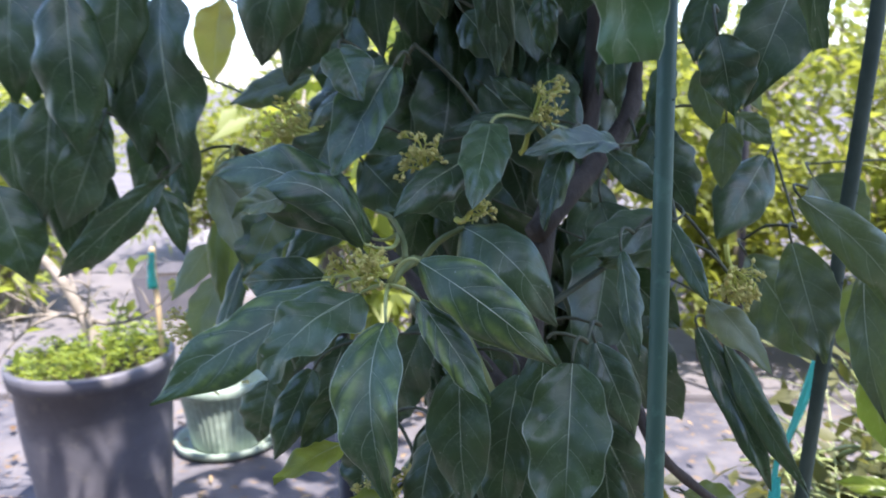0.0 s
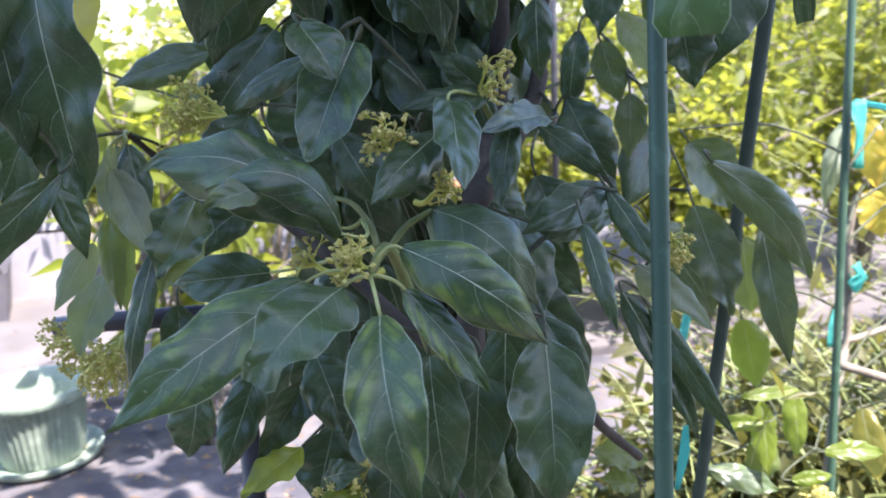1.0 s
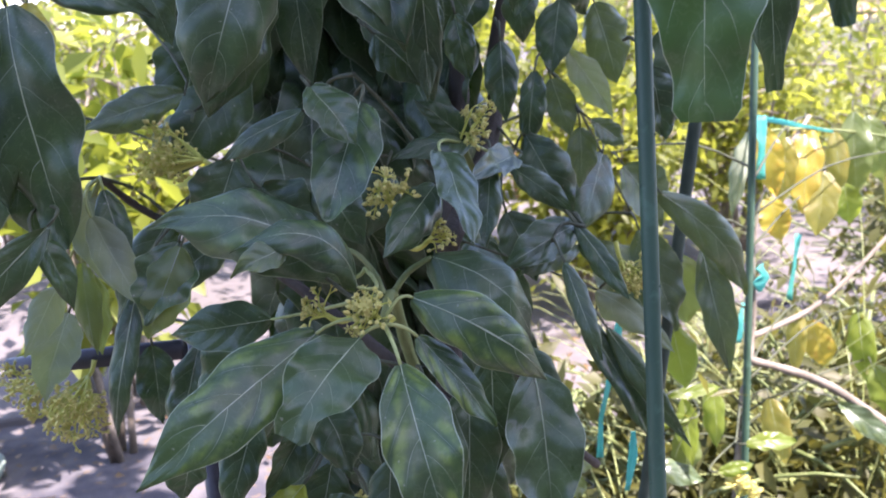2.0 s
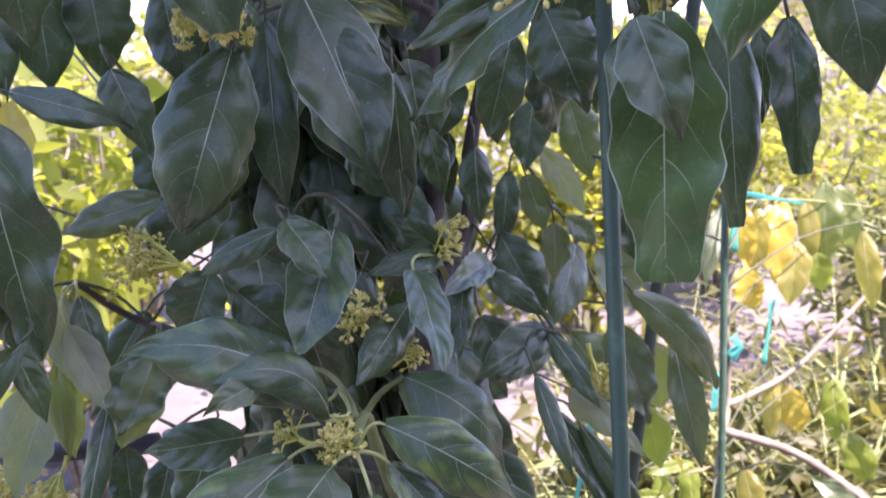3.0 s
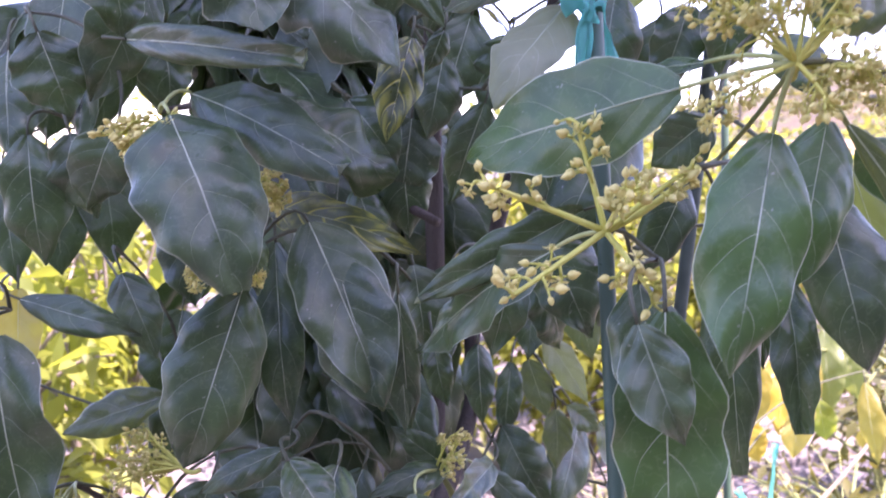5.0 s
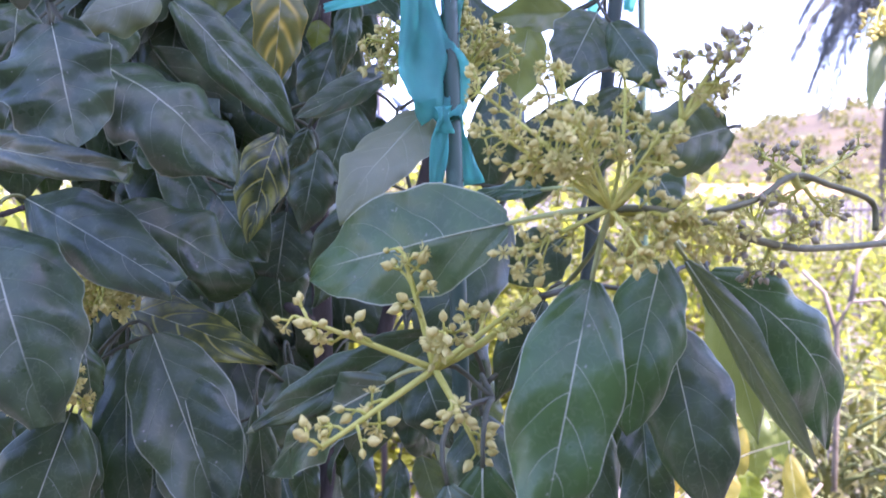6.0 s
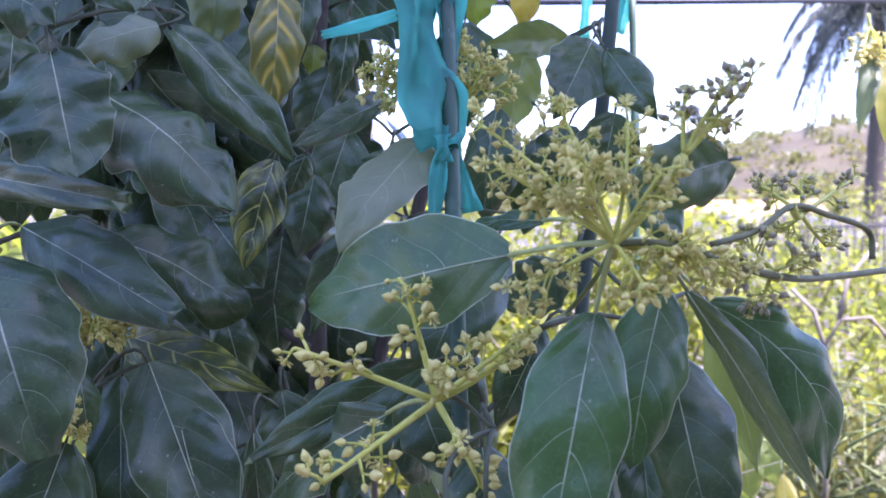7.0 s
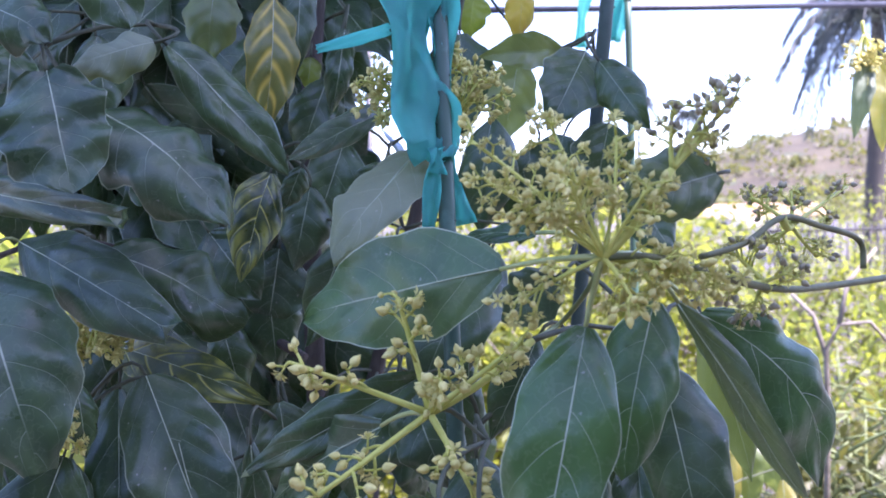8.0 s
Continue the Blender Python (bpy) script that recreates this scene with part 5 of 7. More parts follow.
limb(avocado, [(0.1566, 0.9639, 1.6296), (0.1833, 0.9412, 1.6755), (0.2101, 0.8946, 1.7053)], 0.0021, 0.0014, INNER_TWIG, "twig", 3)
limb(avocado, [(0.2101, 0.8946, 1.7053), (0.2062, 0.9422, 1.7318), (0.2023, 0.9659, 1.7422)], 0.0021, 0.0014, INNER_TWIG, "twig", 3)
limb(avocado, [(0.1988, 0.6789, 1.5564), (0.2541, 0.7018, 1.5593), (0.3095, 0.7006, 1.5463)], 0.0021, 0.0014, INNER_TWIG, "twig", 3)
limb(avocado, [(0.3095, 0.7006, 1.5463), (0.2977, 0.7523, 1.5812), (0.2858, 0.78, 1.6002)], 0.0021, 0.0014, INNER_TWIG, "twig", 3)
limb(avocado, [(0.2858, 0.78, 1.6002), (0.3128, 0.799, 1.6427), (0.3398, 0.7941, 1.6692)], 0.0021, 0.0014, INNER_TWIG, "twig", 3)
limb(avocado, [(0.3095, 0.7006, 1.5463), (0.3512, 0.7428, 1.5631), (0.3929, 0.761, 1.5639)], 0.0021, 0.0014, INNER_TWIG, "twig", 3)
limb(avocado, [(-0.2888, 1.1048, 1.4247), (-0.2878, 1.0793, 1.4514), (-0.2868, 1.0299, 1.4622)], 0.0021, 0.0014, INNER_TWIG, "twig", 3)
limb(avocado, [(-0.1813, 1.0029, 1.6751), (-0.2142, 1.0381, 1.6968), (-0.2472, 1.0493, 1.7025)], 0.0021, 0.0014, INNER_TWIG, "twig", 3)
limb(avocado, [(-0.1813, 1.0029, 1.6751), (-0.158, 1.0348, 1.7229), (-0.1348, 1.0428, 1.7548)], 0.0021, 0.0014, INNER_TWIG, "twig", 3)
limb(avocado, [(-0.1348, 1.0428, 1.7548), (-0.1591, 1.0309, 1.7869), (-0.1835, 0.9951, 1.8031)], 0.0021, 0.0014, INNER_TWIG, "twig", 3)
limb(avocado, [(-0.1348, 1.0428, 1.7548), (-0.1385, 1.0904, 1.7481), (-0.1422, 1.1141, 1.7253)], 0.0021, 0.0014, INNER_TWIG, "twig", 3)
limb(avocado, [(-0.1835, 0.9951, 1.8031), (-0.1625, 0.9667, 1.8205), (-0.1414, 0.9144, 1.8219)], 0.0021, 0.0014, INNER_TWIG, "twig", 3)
limb(avocado, [(-0.1414, 0.9144, 1.8219), (-0.1161, 0.9116, 1.801), (-0.0908, 0.8848, 1.764)], 0.0021, 0.0014, INNER_TWIG, "twig", 3)
limb(avocado, [(-0.0908, 0.8848, 1.764), (-0.0515, 0.9125, 1.7852), (-0.0122, 0.9161, 1.7904)], 0.0021, 0.0014, INNER_TWIG, "twig", 3)
limb(avocado, [(-0.1348, 1.0428, 1.7548), (-0.0968, 1.0773, 1.8017), (-0.0589, 1.0878, 1.8327)], 0.0021, 0.0014, INNER_TWIG, "twig", 3)
limb(avocado, [(0.1977, 0.7603, 1.4839), (0.2545, 0.7943, 1.5023), (0.3113, 0.8042, 1.5048)], 0.0021, 0.0014, INNER_TWIG, "twig", 3)
limb(avocado, [(0.1954, 1.1198, 1.2643), (0.2572, 1.1408, 1.2752), (0.3189, 1.1377, 1.2701)], 0.0021, 0.0014, INNER_TWIG, "twig", 3)
limb(avocado, [(0.3189, 1.1377, 1.2701), (0.3076, 1.176, 1.3055), (0.2963, 1.1903, 1.3248)], 0.0021, 0.0014, INNER_TWIG, "twig", 3)
limb(avocado, [(0.2341, 1.0805, 1.711), (0.29, 1.077, 1.7438), (0.346, 1.0494, 1.7606)], 0.0021, 0.0014, INNER_TWIG, "twig", 3)
limb(avocado, [(0.346, 1.0494, 1.7606), (0.3703, 1.0748, 1.8061), (0.3945, 1.0761, 1.8356)], 0.0021, 0.0014, INNER_TWIG, "twig", 3)
limb(avocado, [(0.3945, 1.0761, 1.8356), (0.3812, 1.1218, 1.8859), (0.3679, 1.1435, 1.9202)], 0.0021, 0.0014, INNER_TWIG, "twig", 3)
limb(avocado, [(0.3189, 1.1377, 1.2701), (0.3496, 1.19, 1.254), (0.3803, 1.2184, 1.222)], 0.0021, 0.0014, INNER_TWIG, "twig", 3)
limb(avocado, [(-0.1917, 1.1535, 1.4765), (-0.1657, 1.181, 1.4396), (-0.1398, 1.1846, 1.3868)], 0.0021, 0.0014, INNER_TWIG, "twig", 3)
limb(avocado, [(-0.1398, 1.1846, 1.3868), (-0.1343, 1.2062, 1.355), (-0.1288, 1.2038, 1.3072)], 0.0021, 0.0014, INNER_TWIG, "twig", 3)
limb(avocado, [(0.346, 1.0494, 1.7606), (0.3771, 1.0094, 1.7965), (0.4082, 0.9453, 1.8164)], 0.0021, 0.0014, INNER_TWIG, "twig", 3)
limb(avocado, [(0.4082, 0.9453, 1.8164), (0.426, 0.9678, 1.7904), (0.4439, 0.9664, 1.7484)], 0.0021, 0.0014, INNER_TWIG, "twig", 3)
limb(avocado, [(0.2262, 0.9974, 1.1874), (0.2579, 1.0065, 1.1512), (0.2897, 0.9917, 1.099)], 0.0021, 0.0014, INNER_TWIG, "twig", 3)
limb(avocado, [(0.2897, 0.9917, 1.099), (0.2923, 1.0336, 1.0775), (0.2949, 1.0515, 1.04)], 0.0021, 0.0014, INNER_TWIG, "twig", 3)
limb(avocado, [(-0.0242, 0.7853, 1.1589), (-0.0726, 0.8299, 1.2015), (-0.121, 0.8504, 1.2281)], 0.0021, 0.0014, INNER_TWIG, "twig", 3)
limb(avocado, [(0.3062, 0.9448, 1.6259), (0.2896, 0.974, 1.5843), (0.273, 0.9793, 1.5268)], 0.0021, 0.0014, INNER_TWIG, "twig", 3)
limb(avocado, [(0.273, 0.9793, 1.5268), (0.2362, 0.9671, 1.5309), (0.1993, 0.9308, 1.519)], 0.0021, 0.0014, INNER_TWIG, "twig", 3)
limb(avocado, [(0.3803, 1.2184, 1.222), (0.3837, 1.187, 1.1871), (0.3871, 1.1315, 1.1363)], 0.0021, 0.0014, INNER_TWIG, "twig", 3)
limb(avocado, [(0.3871, 1.1315, 1.1363), (0.364, 1.1713, 1.1309), (0.341, 1.1871, 1.1095)], 0.0021, 0.0014, INNER_TWIG, "twig", 3)
limb(avocado, [(-0.1595, 1.0941, 1.0725), (-0.188, 1.134, 1.074), (-0.2165, 1.1499, 1.0596)], 0.0021, 0.0014, INNER_TWIG, "twig", 3)
limb(sapling, [(0.83, 1.47, 1.1079), (0.6423, 1.3902, 1.1779), (0.4547, 1.3104, 1.1879)], 0.0024, 0.0014, INNER_TWIG, "twig", 3)
limb(sapling, [(0.83, 1.47, 1.0941), (0.871, 1.5342, 1.1641), (0.9121, 1.5985, 1.1741)], 0.0024, 0.0014, INNER_TWIG, "twig", 3)
limb(sapling, [(0.83, 1.47, 1.0861), (0.9699, 1.5722, 1.1561), (1.1098, 1.6745, 1.1661)], 0.0024, 0.0014, INNER_TWIG, "twig", 3)
limb(sapling, [(0.83, 1.47, 0.9511), (0.9067, 1.5464, 1.0211), (0.9834, 1.6228, 1.0311)], 0.0024, 0.0014, INNER_TWIG, "twig", 3)
limb(sapling, [(0.83, 1.47, 1.0184), (1.0315, 1.5133, 1.0884), (1.2331, 1.5567, 1.0984)], 0.0024, 0.0014, INNER_TWIG, "twig", 3)
limb(sapling, [(0.83, 1.47, 0.6926), (0.9594, 1.5495, 0.7626), (1.0888, 1.6289, 0.7726)], 0.0024, 0.0014, INNER_TWIG, "twig", 3)
limb(sapling, [(0.83, 1.47, 0.6803), (1.0181, 1.5282, 0.7503), (1.2062, 1.5864, 0.7603)], 0.0024, 0.0014, INNER_TWIG, "twig", 3)
limb(sapling, [(0.83, 1.47, 0.5845), (1.0054, 1.4924, 0.6545), (1.1809, 1.5148, 0.6645)], 0.0024, 0.0014, INNER_TWIG, "twig", 3)
limb(sapling, [(0.83, 1.47, 0.954), (1.0183, 1.564, 1.024), (1.2066, 1.6581, 1.034)], 0.0024, 0.0014, INNER_TWIG, "twig", 3)
limb(sapling, [(0.83, 1.47, 0.641), (0.7487, 1.449, 0.711), (0.6673, 1.428, 0.721)], 0.0024, 0.0014, INNER_TWIG, "twig", 3)
limb(sapling, [(0.83, 1.47, 0.6159), (0.8779, 1.4058, 0.6859), (0.9258, 1.3415, 0.6959)], 0.0024, 0.0014, INNER_TWIG, "twig", 3)
limb(sapling, [(0.83, 1.47, 0.5902), (0.8532, 1.462, 0.6602), (0.8763, 1.454, 0.6702)], 0.0024, 0.0014, INNER_TWIG, "twig", 3)
limb(sapling, [(0.83, 1.47, 0.9904), (0.6631, 1.3332, 1.0604), (0.4962, 1.1964, 1.0704)], 0.0024, 0.0014, INNER_TWIG, "twig", 3)
limb(sapling, [(0.83, 1.47, 0.839), (0.6925, 1.3851, 0.909), (0.5551, 1.3001, 0.919)], 0.0024, 0.0014, INNER_TWIG, "twig", 3)
limb(sapling, [(0.83, 1.47, 0.6287), (0.7387, 1.3552, 0.6987), (0.6474, 1.2405, 0.7087)], 0.0024, 0.0014, INNER_TWIG, "twig", 3)
limb(sapling, [(0.83, 1.47, 0.565), (0.673, 1.4107, 0.635), (0.5159, 1.3514, 0.645)], 0.0024, 0.0014, INNER_TWIG, "twig", 3)

# the leaves seen from the path, placed and turned to fit the camera's view
leaf(avocado, (-0.0733, 0.8114, 1.1498), (-0.2153, 0.7616, 1.0697), 0.0673, (0.04, -0.76, 0.65), bow=0.05, fold=0.1, kind="mottled", node=(-0.0242, 0.7853, 1.1589))
leaf(avocado, (-0.0446, 0.777, 1.1545), (-0.1097, 0.7245, 1.112), 0.0639, (-0.13, -0.74, 0.66), bow=0.1, fold=0.05, blunt=0.45, node=(-0.0242, 0.7853, 1.1589))
leaf(avocado, (-0.0214, 0.7488, 1.1391), (-0.0075, 0.6779, 1.0283), 0.0521, (-0.28, -0.77, 0.58), bow=0.242, side=-0, kind="mottled", node=(-0.0242, 0.7853, 1.1589))
leaf(avocado, (0.0005, 0.7787, 1.1473), (0.0535, 0.7523, 1.0727), 0.0349, (0.08, -0.73, 0.68), bow=0.06, kind="mottled", node=(-0.0242, 0.7853, 1.1589))
leaf(avocado, (0.0005, 0.7859, 1.1769), (0.104, 0.7618, 1.1006), 0.0560, (-0.21, -0.86, 0.46), curl=0.35, bow=0.227, side=-0.024, kind="mottled", node=(-0.0242, 0.7853, 1.1589))
leaf(avocado, (0.0313, 0.8373, 1.1936), (0.106, 0.798, 1.1223), 0.0662, (-0.02, -0.79, 0.62), fold=0.02, bow=0.335, side=0.018, node=(0.0313, 0.8373, 1.1936))
leaf(avocado, (-0.101, 0.8865, 1.1415), (-0.1865, 0.8981, 1.1354), 0.0434, (0.11, -0.94, 0.31), bow=0.04, node=(-0.015, 0.8186, 1.173))
leaf(avocado, (-0.0421, 0.7876, 1.191), (-0.1326, 0.7836, 1.2299), 0.0460, (-0.05, -0.74, 0.67), fold=0.1, bow=0.312, side=0.145, kind="shaded", node=(-0.0242, 0.8446, 1.1884))
leaf(avocado, (-0.0936, 0.7730, 1.2314), (-0.1345, 0.7571, 1.2192), 0.0230, (-0.26, -0.82, 0.50), bow=0.08, fold=0.1, kind="mid")
leaf(avocado, (-0.0436, 0.8304, 1.1872), (-0.1898, 0.8588, 1.2405), 0.0739, (-0.02, -0.81, 0.59), bow=0.22, side=0.074, kind="shaded", node=(-0.0242, 0.8446, 1.1884))
leaf(avocado, (-0.0203, 0.8359, 1.3255), (-0.063, 0.7851, 1.2398), 0.0508, (-0.26, -0.87, 0.41), bow=0.04, fold=0.25, hook=1.2, kind="shaded", node=(-0.0143, 0.8859, 1.3275), twig=True)
leaf(avocado, (-0.0598, 0.8241, 1.3377), (-0.0362, 0.785, 1.2988), 0.0376, (0.06, -0.95, 0.32), bow=0.06, fold=0.15, node=(-0.0538, 0.8741, 1.3397), twig=True)
leaf(avocado, (0.0406, 0.85, 1.2513), (-0.0183, 0.7876, 1.2144), 0.0488, (-0.14, -0.89, 0.43), bow=0.07, node=(0.0591, 0.9191, 1.2561), twig=True)
leaf(avocado, (0.054, 0.8747, 1.2755), (0.0436, 0.7597, 1.2244), 0.0403, (0.09, -0.93, 0.36), bow=0.02, fold=0.3, twist=30, node=(0.091, 0.9238, 1.2733))
leaf(avocado, (0.1736, 0.9946, 1.2449), (0.0798, 0.8748, 1.2493), 0.0315, (-0.24, -0.89, 0.39), bow=0.05, fold=0.2, node=(0.1996, 1.0638, 1.2442), twig=True)
leaf(avocado, (0.1201, 0.9313, 1.2503), (0.0971, 0.8867, 1.1814), 0.0372, (-0.25, -0.88, 0.41), node=(0.1383, 0.9972, 1.262), twig=True)
leaf(avocado, (0.1183, 0.8276, 1.0807), (0.1082, 0.7686, 0.9611), 0.0682, (-0.05, -0.78, 0.63), bow=0.06, ovate=0.4, fold=0.3, node=(0.1348, 0.8885, 1.0787), twig=True)
leaf(avocado, (0.2609, 0.9848, 1.0914), (0.2895, 0.8740, 1.0589), 0.0480, (-0.18, -0.78, 0.60), bow=0.06, curl=0.5, kind="pale", twig=True, node=(-0.5208, 1.3788, 1.3919))
leaf(avocado, (0.2101, 0.932, 1.1822), (0.237, 0.8702, 1.1168), 0.0307, (-0.3, -0.82, 0.48), bow=0.06, curl=0.5, node=(0.2262, 0.9974, 1.1874), twig=True)
leaf(avocado, (0.2185, 0.9503, 1.177), (0.1248, 0.8983, 1.1609), 0.0441, (-0.25, -0.87, 0.42), bow=0.05, fold=0.2, node=(0.2262, 0.9974, 1.1874), twig=True)
leaf(avocado, (0.2246, 0.9638, 1.1509), (0.1465, 0.9213, 1.1412), 0.0321, (-0.31, -0.79, 0.53), bow=0.05, kind="mid", node=(0.2897, 0.9917, 1.099), twig=True)
leaf(avocado, (0.1604, 0.853, 1.1682), (0.1668, 0.7924, 1.0949), 0.0266, (-0.51, -0.74, 0.44), bow=0.05, curl=0.5, node=(0.178, 0.9181, 1.1721), twig=True)
leaf(avocado, (0.2783, 0.9912, 1.0417), (0.3399, 0.9101, 0.9188), 0.0400, (-0.54, -0.7, 0.48), bow=0.03, curl=0.6, node=(0.2949, 1.0515, 1.04), twig=True)
leaf(sapling, (0.3475, 0.9971, 1.1886), (0.4567, 0.9822, 1.0584), 0.0526, (-0.5, -0.7, 0.51), fold=0.1, bow=0.116, side=-0.065, kind="mid", node=(0.3687, 1.048, 1.1913), twig=True)
leaf(sapling, (0.4229, 1.0281, 1.1098), (0.4289, 0.9679, 0.9688), 0.0408, (-0.46, -0.68, 0.58), bow=0.22, side=0.02, kind="mid", node=(0.4549, 1.0814, 1.1114), twig=True)
leaf(avocado, (0.364, 1.0724, 1.1292), (0.3863, 1.0196, 1.0126), 0.0633, (-0.29, -0.8, 0.53), bow=0.05, kind="mid", node=(0.3871, 1.1315, 1.1363), twig=True)
leaf(avocado, (0.3548, 1.1528, 1.213), (0.2884, 1.0812, 1.1338), 0.0686, (-0.07, -0.95, 0.31), bow=0.05, node=(0.3803, 1.2184, 1.222), twig=True)
leaf(sapling, (0.442, 1.252, 1.1769), (0.4961, 1.2353, 1.0849), 0.0778, (-0.15, -0.84, 0.52), kind="mid", node=(0.4547, 1.3104, 1.1879), twig=True)
leaf(avocado, (0.3327, 1.1285, 1.1042), (0.4126, 1.1067, 0.9823), 0.0832, (-0.26, -0.82, 0.51), kind="mid", node=(0.341, 1.1871, 1.1095), twig=True)
leaf(avocado, (0.229, 0.835, 1.3383), (0.2399, 0.8225, 1.2766), 0.0460, (-0.17, -0.94, 0.3), bow=0.1, node=(0.2417, 0.8959, 1.3606), twig=True)
leaf(avocado, (0.256, 1.0115, 1.0544), (0.3193, 0.9521, 0.9039), 0.0480, (-0.17, -0.78, 0.6), curl=0.5, fold=0.3, node=(0.2949, 1.0515, 1.04), twig=True)
leaf(avocado, (0.0244, 0.8493, 1.068), (0.0292, 0.8101, 0.9534), 0.0562, (-0.28, -0.74, 0.61), node=(0.031, 0.9098, 1.0658), twig=True)
leaf(avocado, (0.0735, 0.8794, 1.0516), (0.0533, 0.8323, 0.9319), 0.0615, (-0.15, -0.76, 0.63), node=(0.031, 0.9098, 1.0658), twig=True)
leaf(avocado, (0.0981, 0.8824, 1.0796), (0.0876, 0.8568, 0.9683), 0.0474, (-0.2, -0.77, 0.6), node=(0.1348, 0.8885, 1.0787), twig=True)
leaf(avocado, (-0.0686, 0.8646, 1.0724), (-0.0513, 0.8268, 1.0138), 0.0605, (0.12, -0.77, 0.62), node=(-0.0729, 0.9288, 1.0689), twig=True)
leaf(avocado, (-0.0804, 0.8799, 1.0422), (-0.1246, 0.853, 0.9899), 0.0335, (0.23, -0.84, 0.49), node=(-0.0729, 0.9288, 1.0689), twig=True)
leaf(avocado, (-0.1219, 0.908, 1.0462), (-0.1562, 0.8738, 0.9701), 0.0443, (0.17, -0.8, 0.58), node=(-0.0729, 0.9288, 1.0689), twig=True)
leaf(avocado, (-0.181, 0.952, 1.0187), (-0.1942, 0.9385, 0.9553), 0.0526, (0.29, -0.77, 0.57), node=(-0.1868, 1.0102, 1.0162), twig=True)
leaf(avocado, (-0.0597, 0.8859, 0.9946), (-0.0802, 0.8726, 0.9276), 0.0549, (0.01, -0.76, 0.65), node=(-0.0553, 0.943, 0.9883), twig=True)
leaf(avocado, (-0.0056, 0.8769, 0.9921), (-0.0188, 0.8553, 0.8955), 0.0598, (-0.26, -0.68, 0.68), node=(-0.0553, 0.943, 0.9883), twig=True)
leaf(avocado, (0.0604, 0.9059, 0.9817), (0.0922, 0.8731, 0.8675), 0.0578, (-0.22, -0.73, 0.65), node=(0.0656, 0.9635, 0.9752), twig=True)
leaf(avocado, (0.1459, 0.9337, 1.0638), (0.1813, 0.9073, 0.978), 0.0485, (-0.11, -0.77, 0.63), node=(0.1557, 0.9927, 1.0632), twig=True)
leaf(avocado, (-0.0872, 0.8683, 0.9905), (-0.1357, 0.8094, 0.9747), 0.0326, (-0.07, -0.67, 0.74), bow=0.08, kind="young", node=(-0.0553, 0.943, 0.9883), twig=True)
leaf(avocado, (-0.0782, 0.8782, 0.9518), (-0.0386, 0.8556, 0.9693), 0.0295, (0, -0.83, 0.56), node=(-0.0553, 0.943, 0.9883), twig=True)
leaf(avocado, (-0.0392, 0.8706, 0.9451), (-0.09, 0.8332, 0.9308), 0.0291, (-0.06, -0.67, 0.74), kind="young", node=(-0.0553, 0.943, 0.9883), twig=True)
leaf(avocado, (-0.1715, 1.0131, 1.1891), (-0.2087, 0.981, 1.1199), 0.0586, (-0.03, -0.85, 0.53), node=(-0.1729, 1.0775, 1.197), twig=True)
leaf(avocado, (-0.2558, 1.0987, 1.231), (-0.2362, 1.0335, 1.1468), 0.0481, (0.07, -0.91, 0.4), fold=0.25, kind="pale", node=(-0.2398, 1.0902, 1.2466))
leaf(avocado, (-0.3023, 1.1428, 1.1267), (-0.3369, 1.0918, 1.0666), 0.0376, (0.11, -0.84, 0.54), kind="pale", node=(-0.2398, 1.0902, 1.2466))
leaf(avocado, (-0.2619, 1.0903, 1.1501), (-0.2574, 1.0596, 1.0701), 0.0361, (0.26, -0.84, 0.47), kind="olive", node=(-0.2398, 1.0902, 1.2466))
leaf(avocado, (-0.2165, 1.0286, 1.1394), (-0.2523, 0.982, 1.0116), 0.0328, (-0.04, -0.82, 0.57), curl=0.4, node=(-0.1729, 1.0775, 1.197), twig=True)
leaf(avocado, (-0.2915, 1.0375, 1.4123), (-0.2647, 1.0030, 1.1968), 0.1057, (-0.32, -0.86, 0.40), bow=0.06, node=(-0.2888, 1.1048, 1.4247), twig=True)
leaf(avocado, (-0.3247, 1.0567, 1.3078), (-0.2798, 1.0353, 1.1863), 0.0532, (0.3, -0.8, 0.52), node=(-0.3421, 1.1171, 1.3171), twig=True)
leaf(avocado, (-0.1492, 1.0990, 1.3232), (-0.2501, 1.1044, 1.2933), 0.0533, (-0.26, -0.82, 0.50), bow=0.06, curl=0.35, kind="mid", twig=True, node=(-0.3775, 1.7908, 1.6370))
leaf(avocado, (-0.1403, 1.146, 1.3019), (-0.1938, 1.153, 1.257), 0.0372, (-0.03, -0.86, 0.51), kind="pale", node=(-0.1288, 1.2038, 1.3072), twig=True)
leaf(avocado, (-0.2748, 1.0791, 1.4382), (-0.1699, 1.0394, 1.4029), 0.0496, (-0.28, -0.89, 0.35), node=(-0.3246, 1.3783, 1.4312), twig=True)
leaf(avocado, (-0.1841, 1.0889, 1.4576), (-0.1544, 1.0594, 1.3727), 0.0470, (0.05, -0.94, 0.33), node=(-0.1917, 1.1535, 1.4765), twig=True)
leaf(avocado, (-0.2351, 1.0548, 1.2402), (-0.2208, 1.0323, 1.164), 0.0332, (0.07, -0.85, 0.51), curl=0.3, node=(-0.2398, 1.0902, 1.2466))
leaf(avocado, (-0.247, 1.0317, 1.2168), (-0.2099, 0.9904, 1.1377), 0.0402, (0.09, -0.83, 0.55), bow=-0.05, kind="pale", node=(-0.2398, 1.0902, 1.2466))
leaf(avocado, (-0.2673, 1.0797, 1.1634), (-0.2644, 1.0474, 1.0753), 0.0353, (-0.08, -0.82, 0.57), kind="olive", node=(-0.2398, 1.0902, 1.2466))
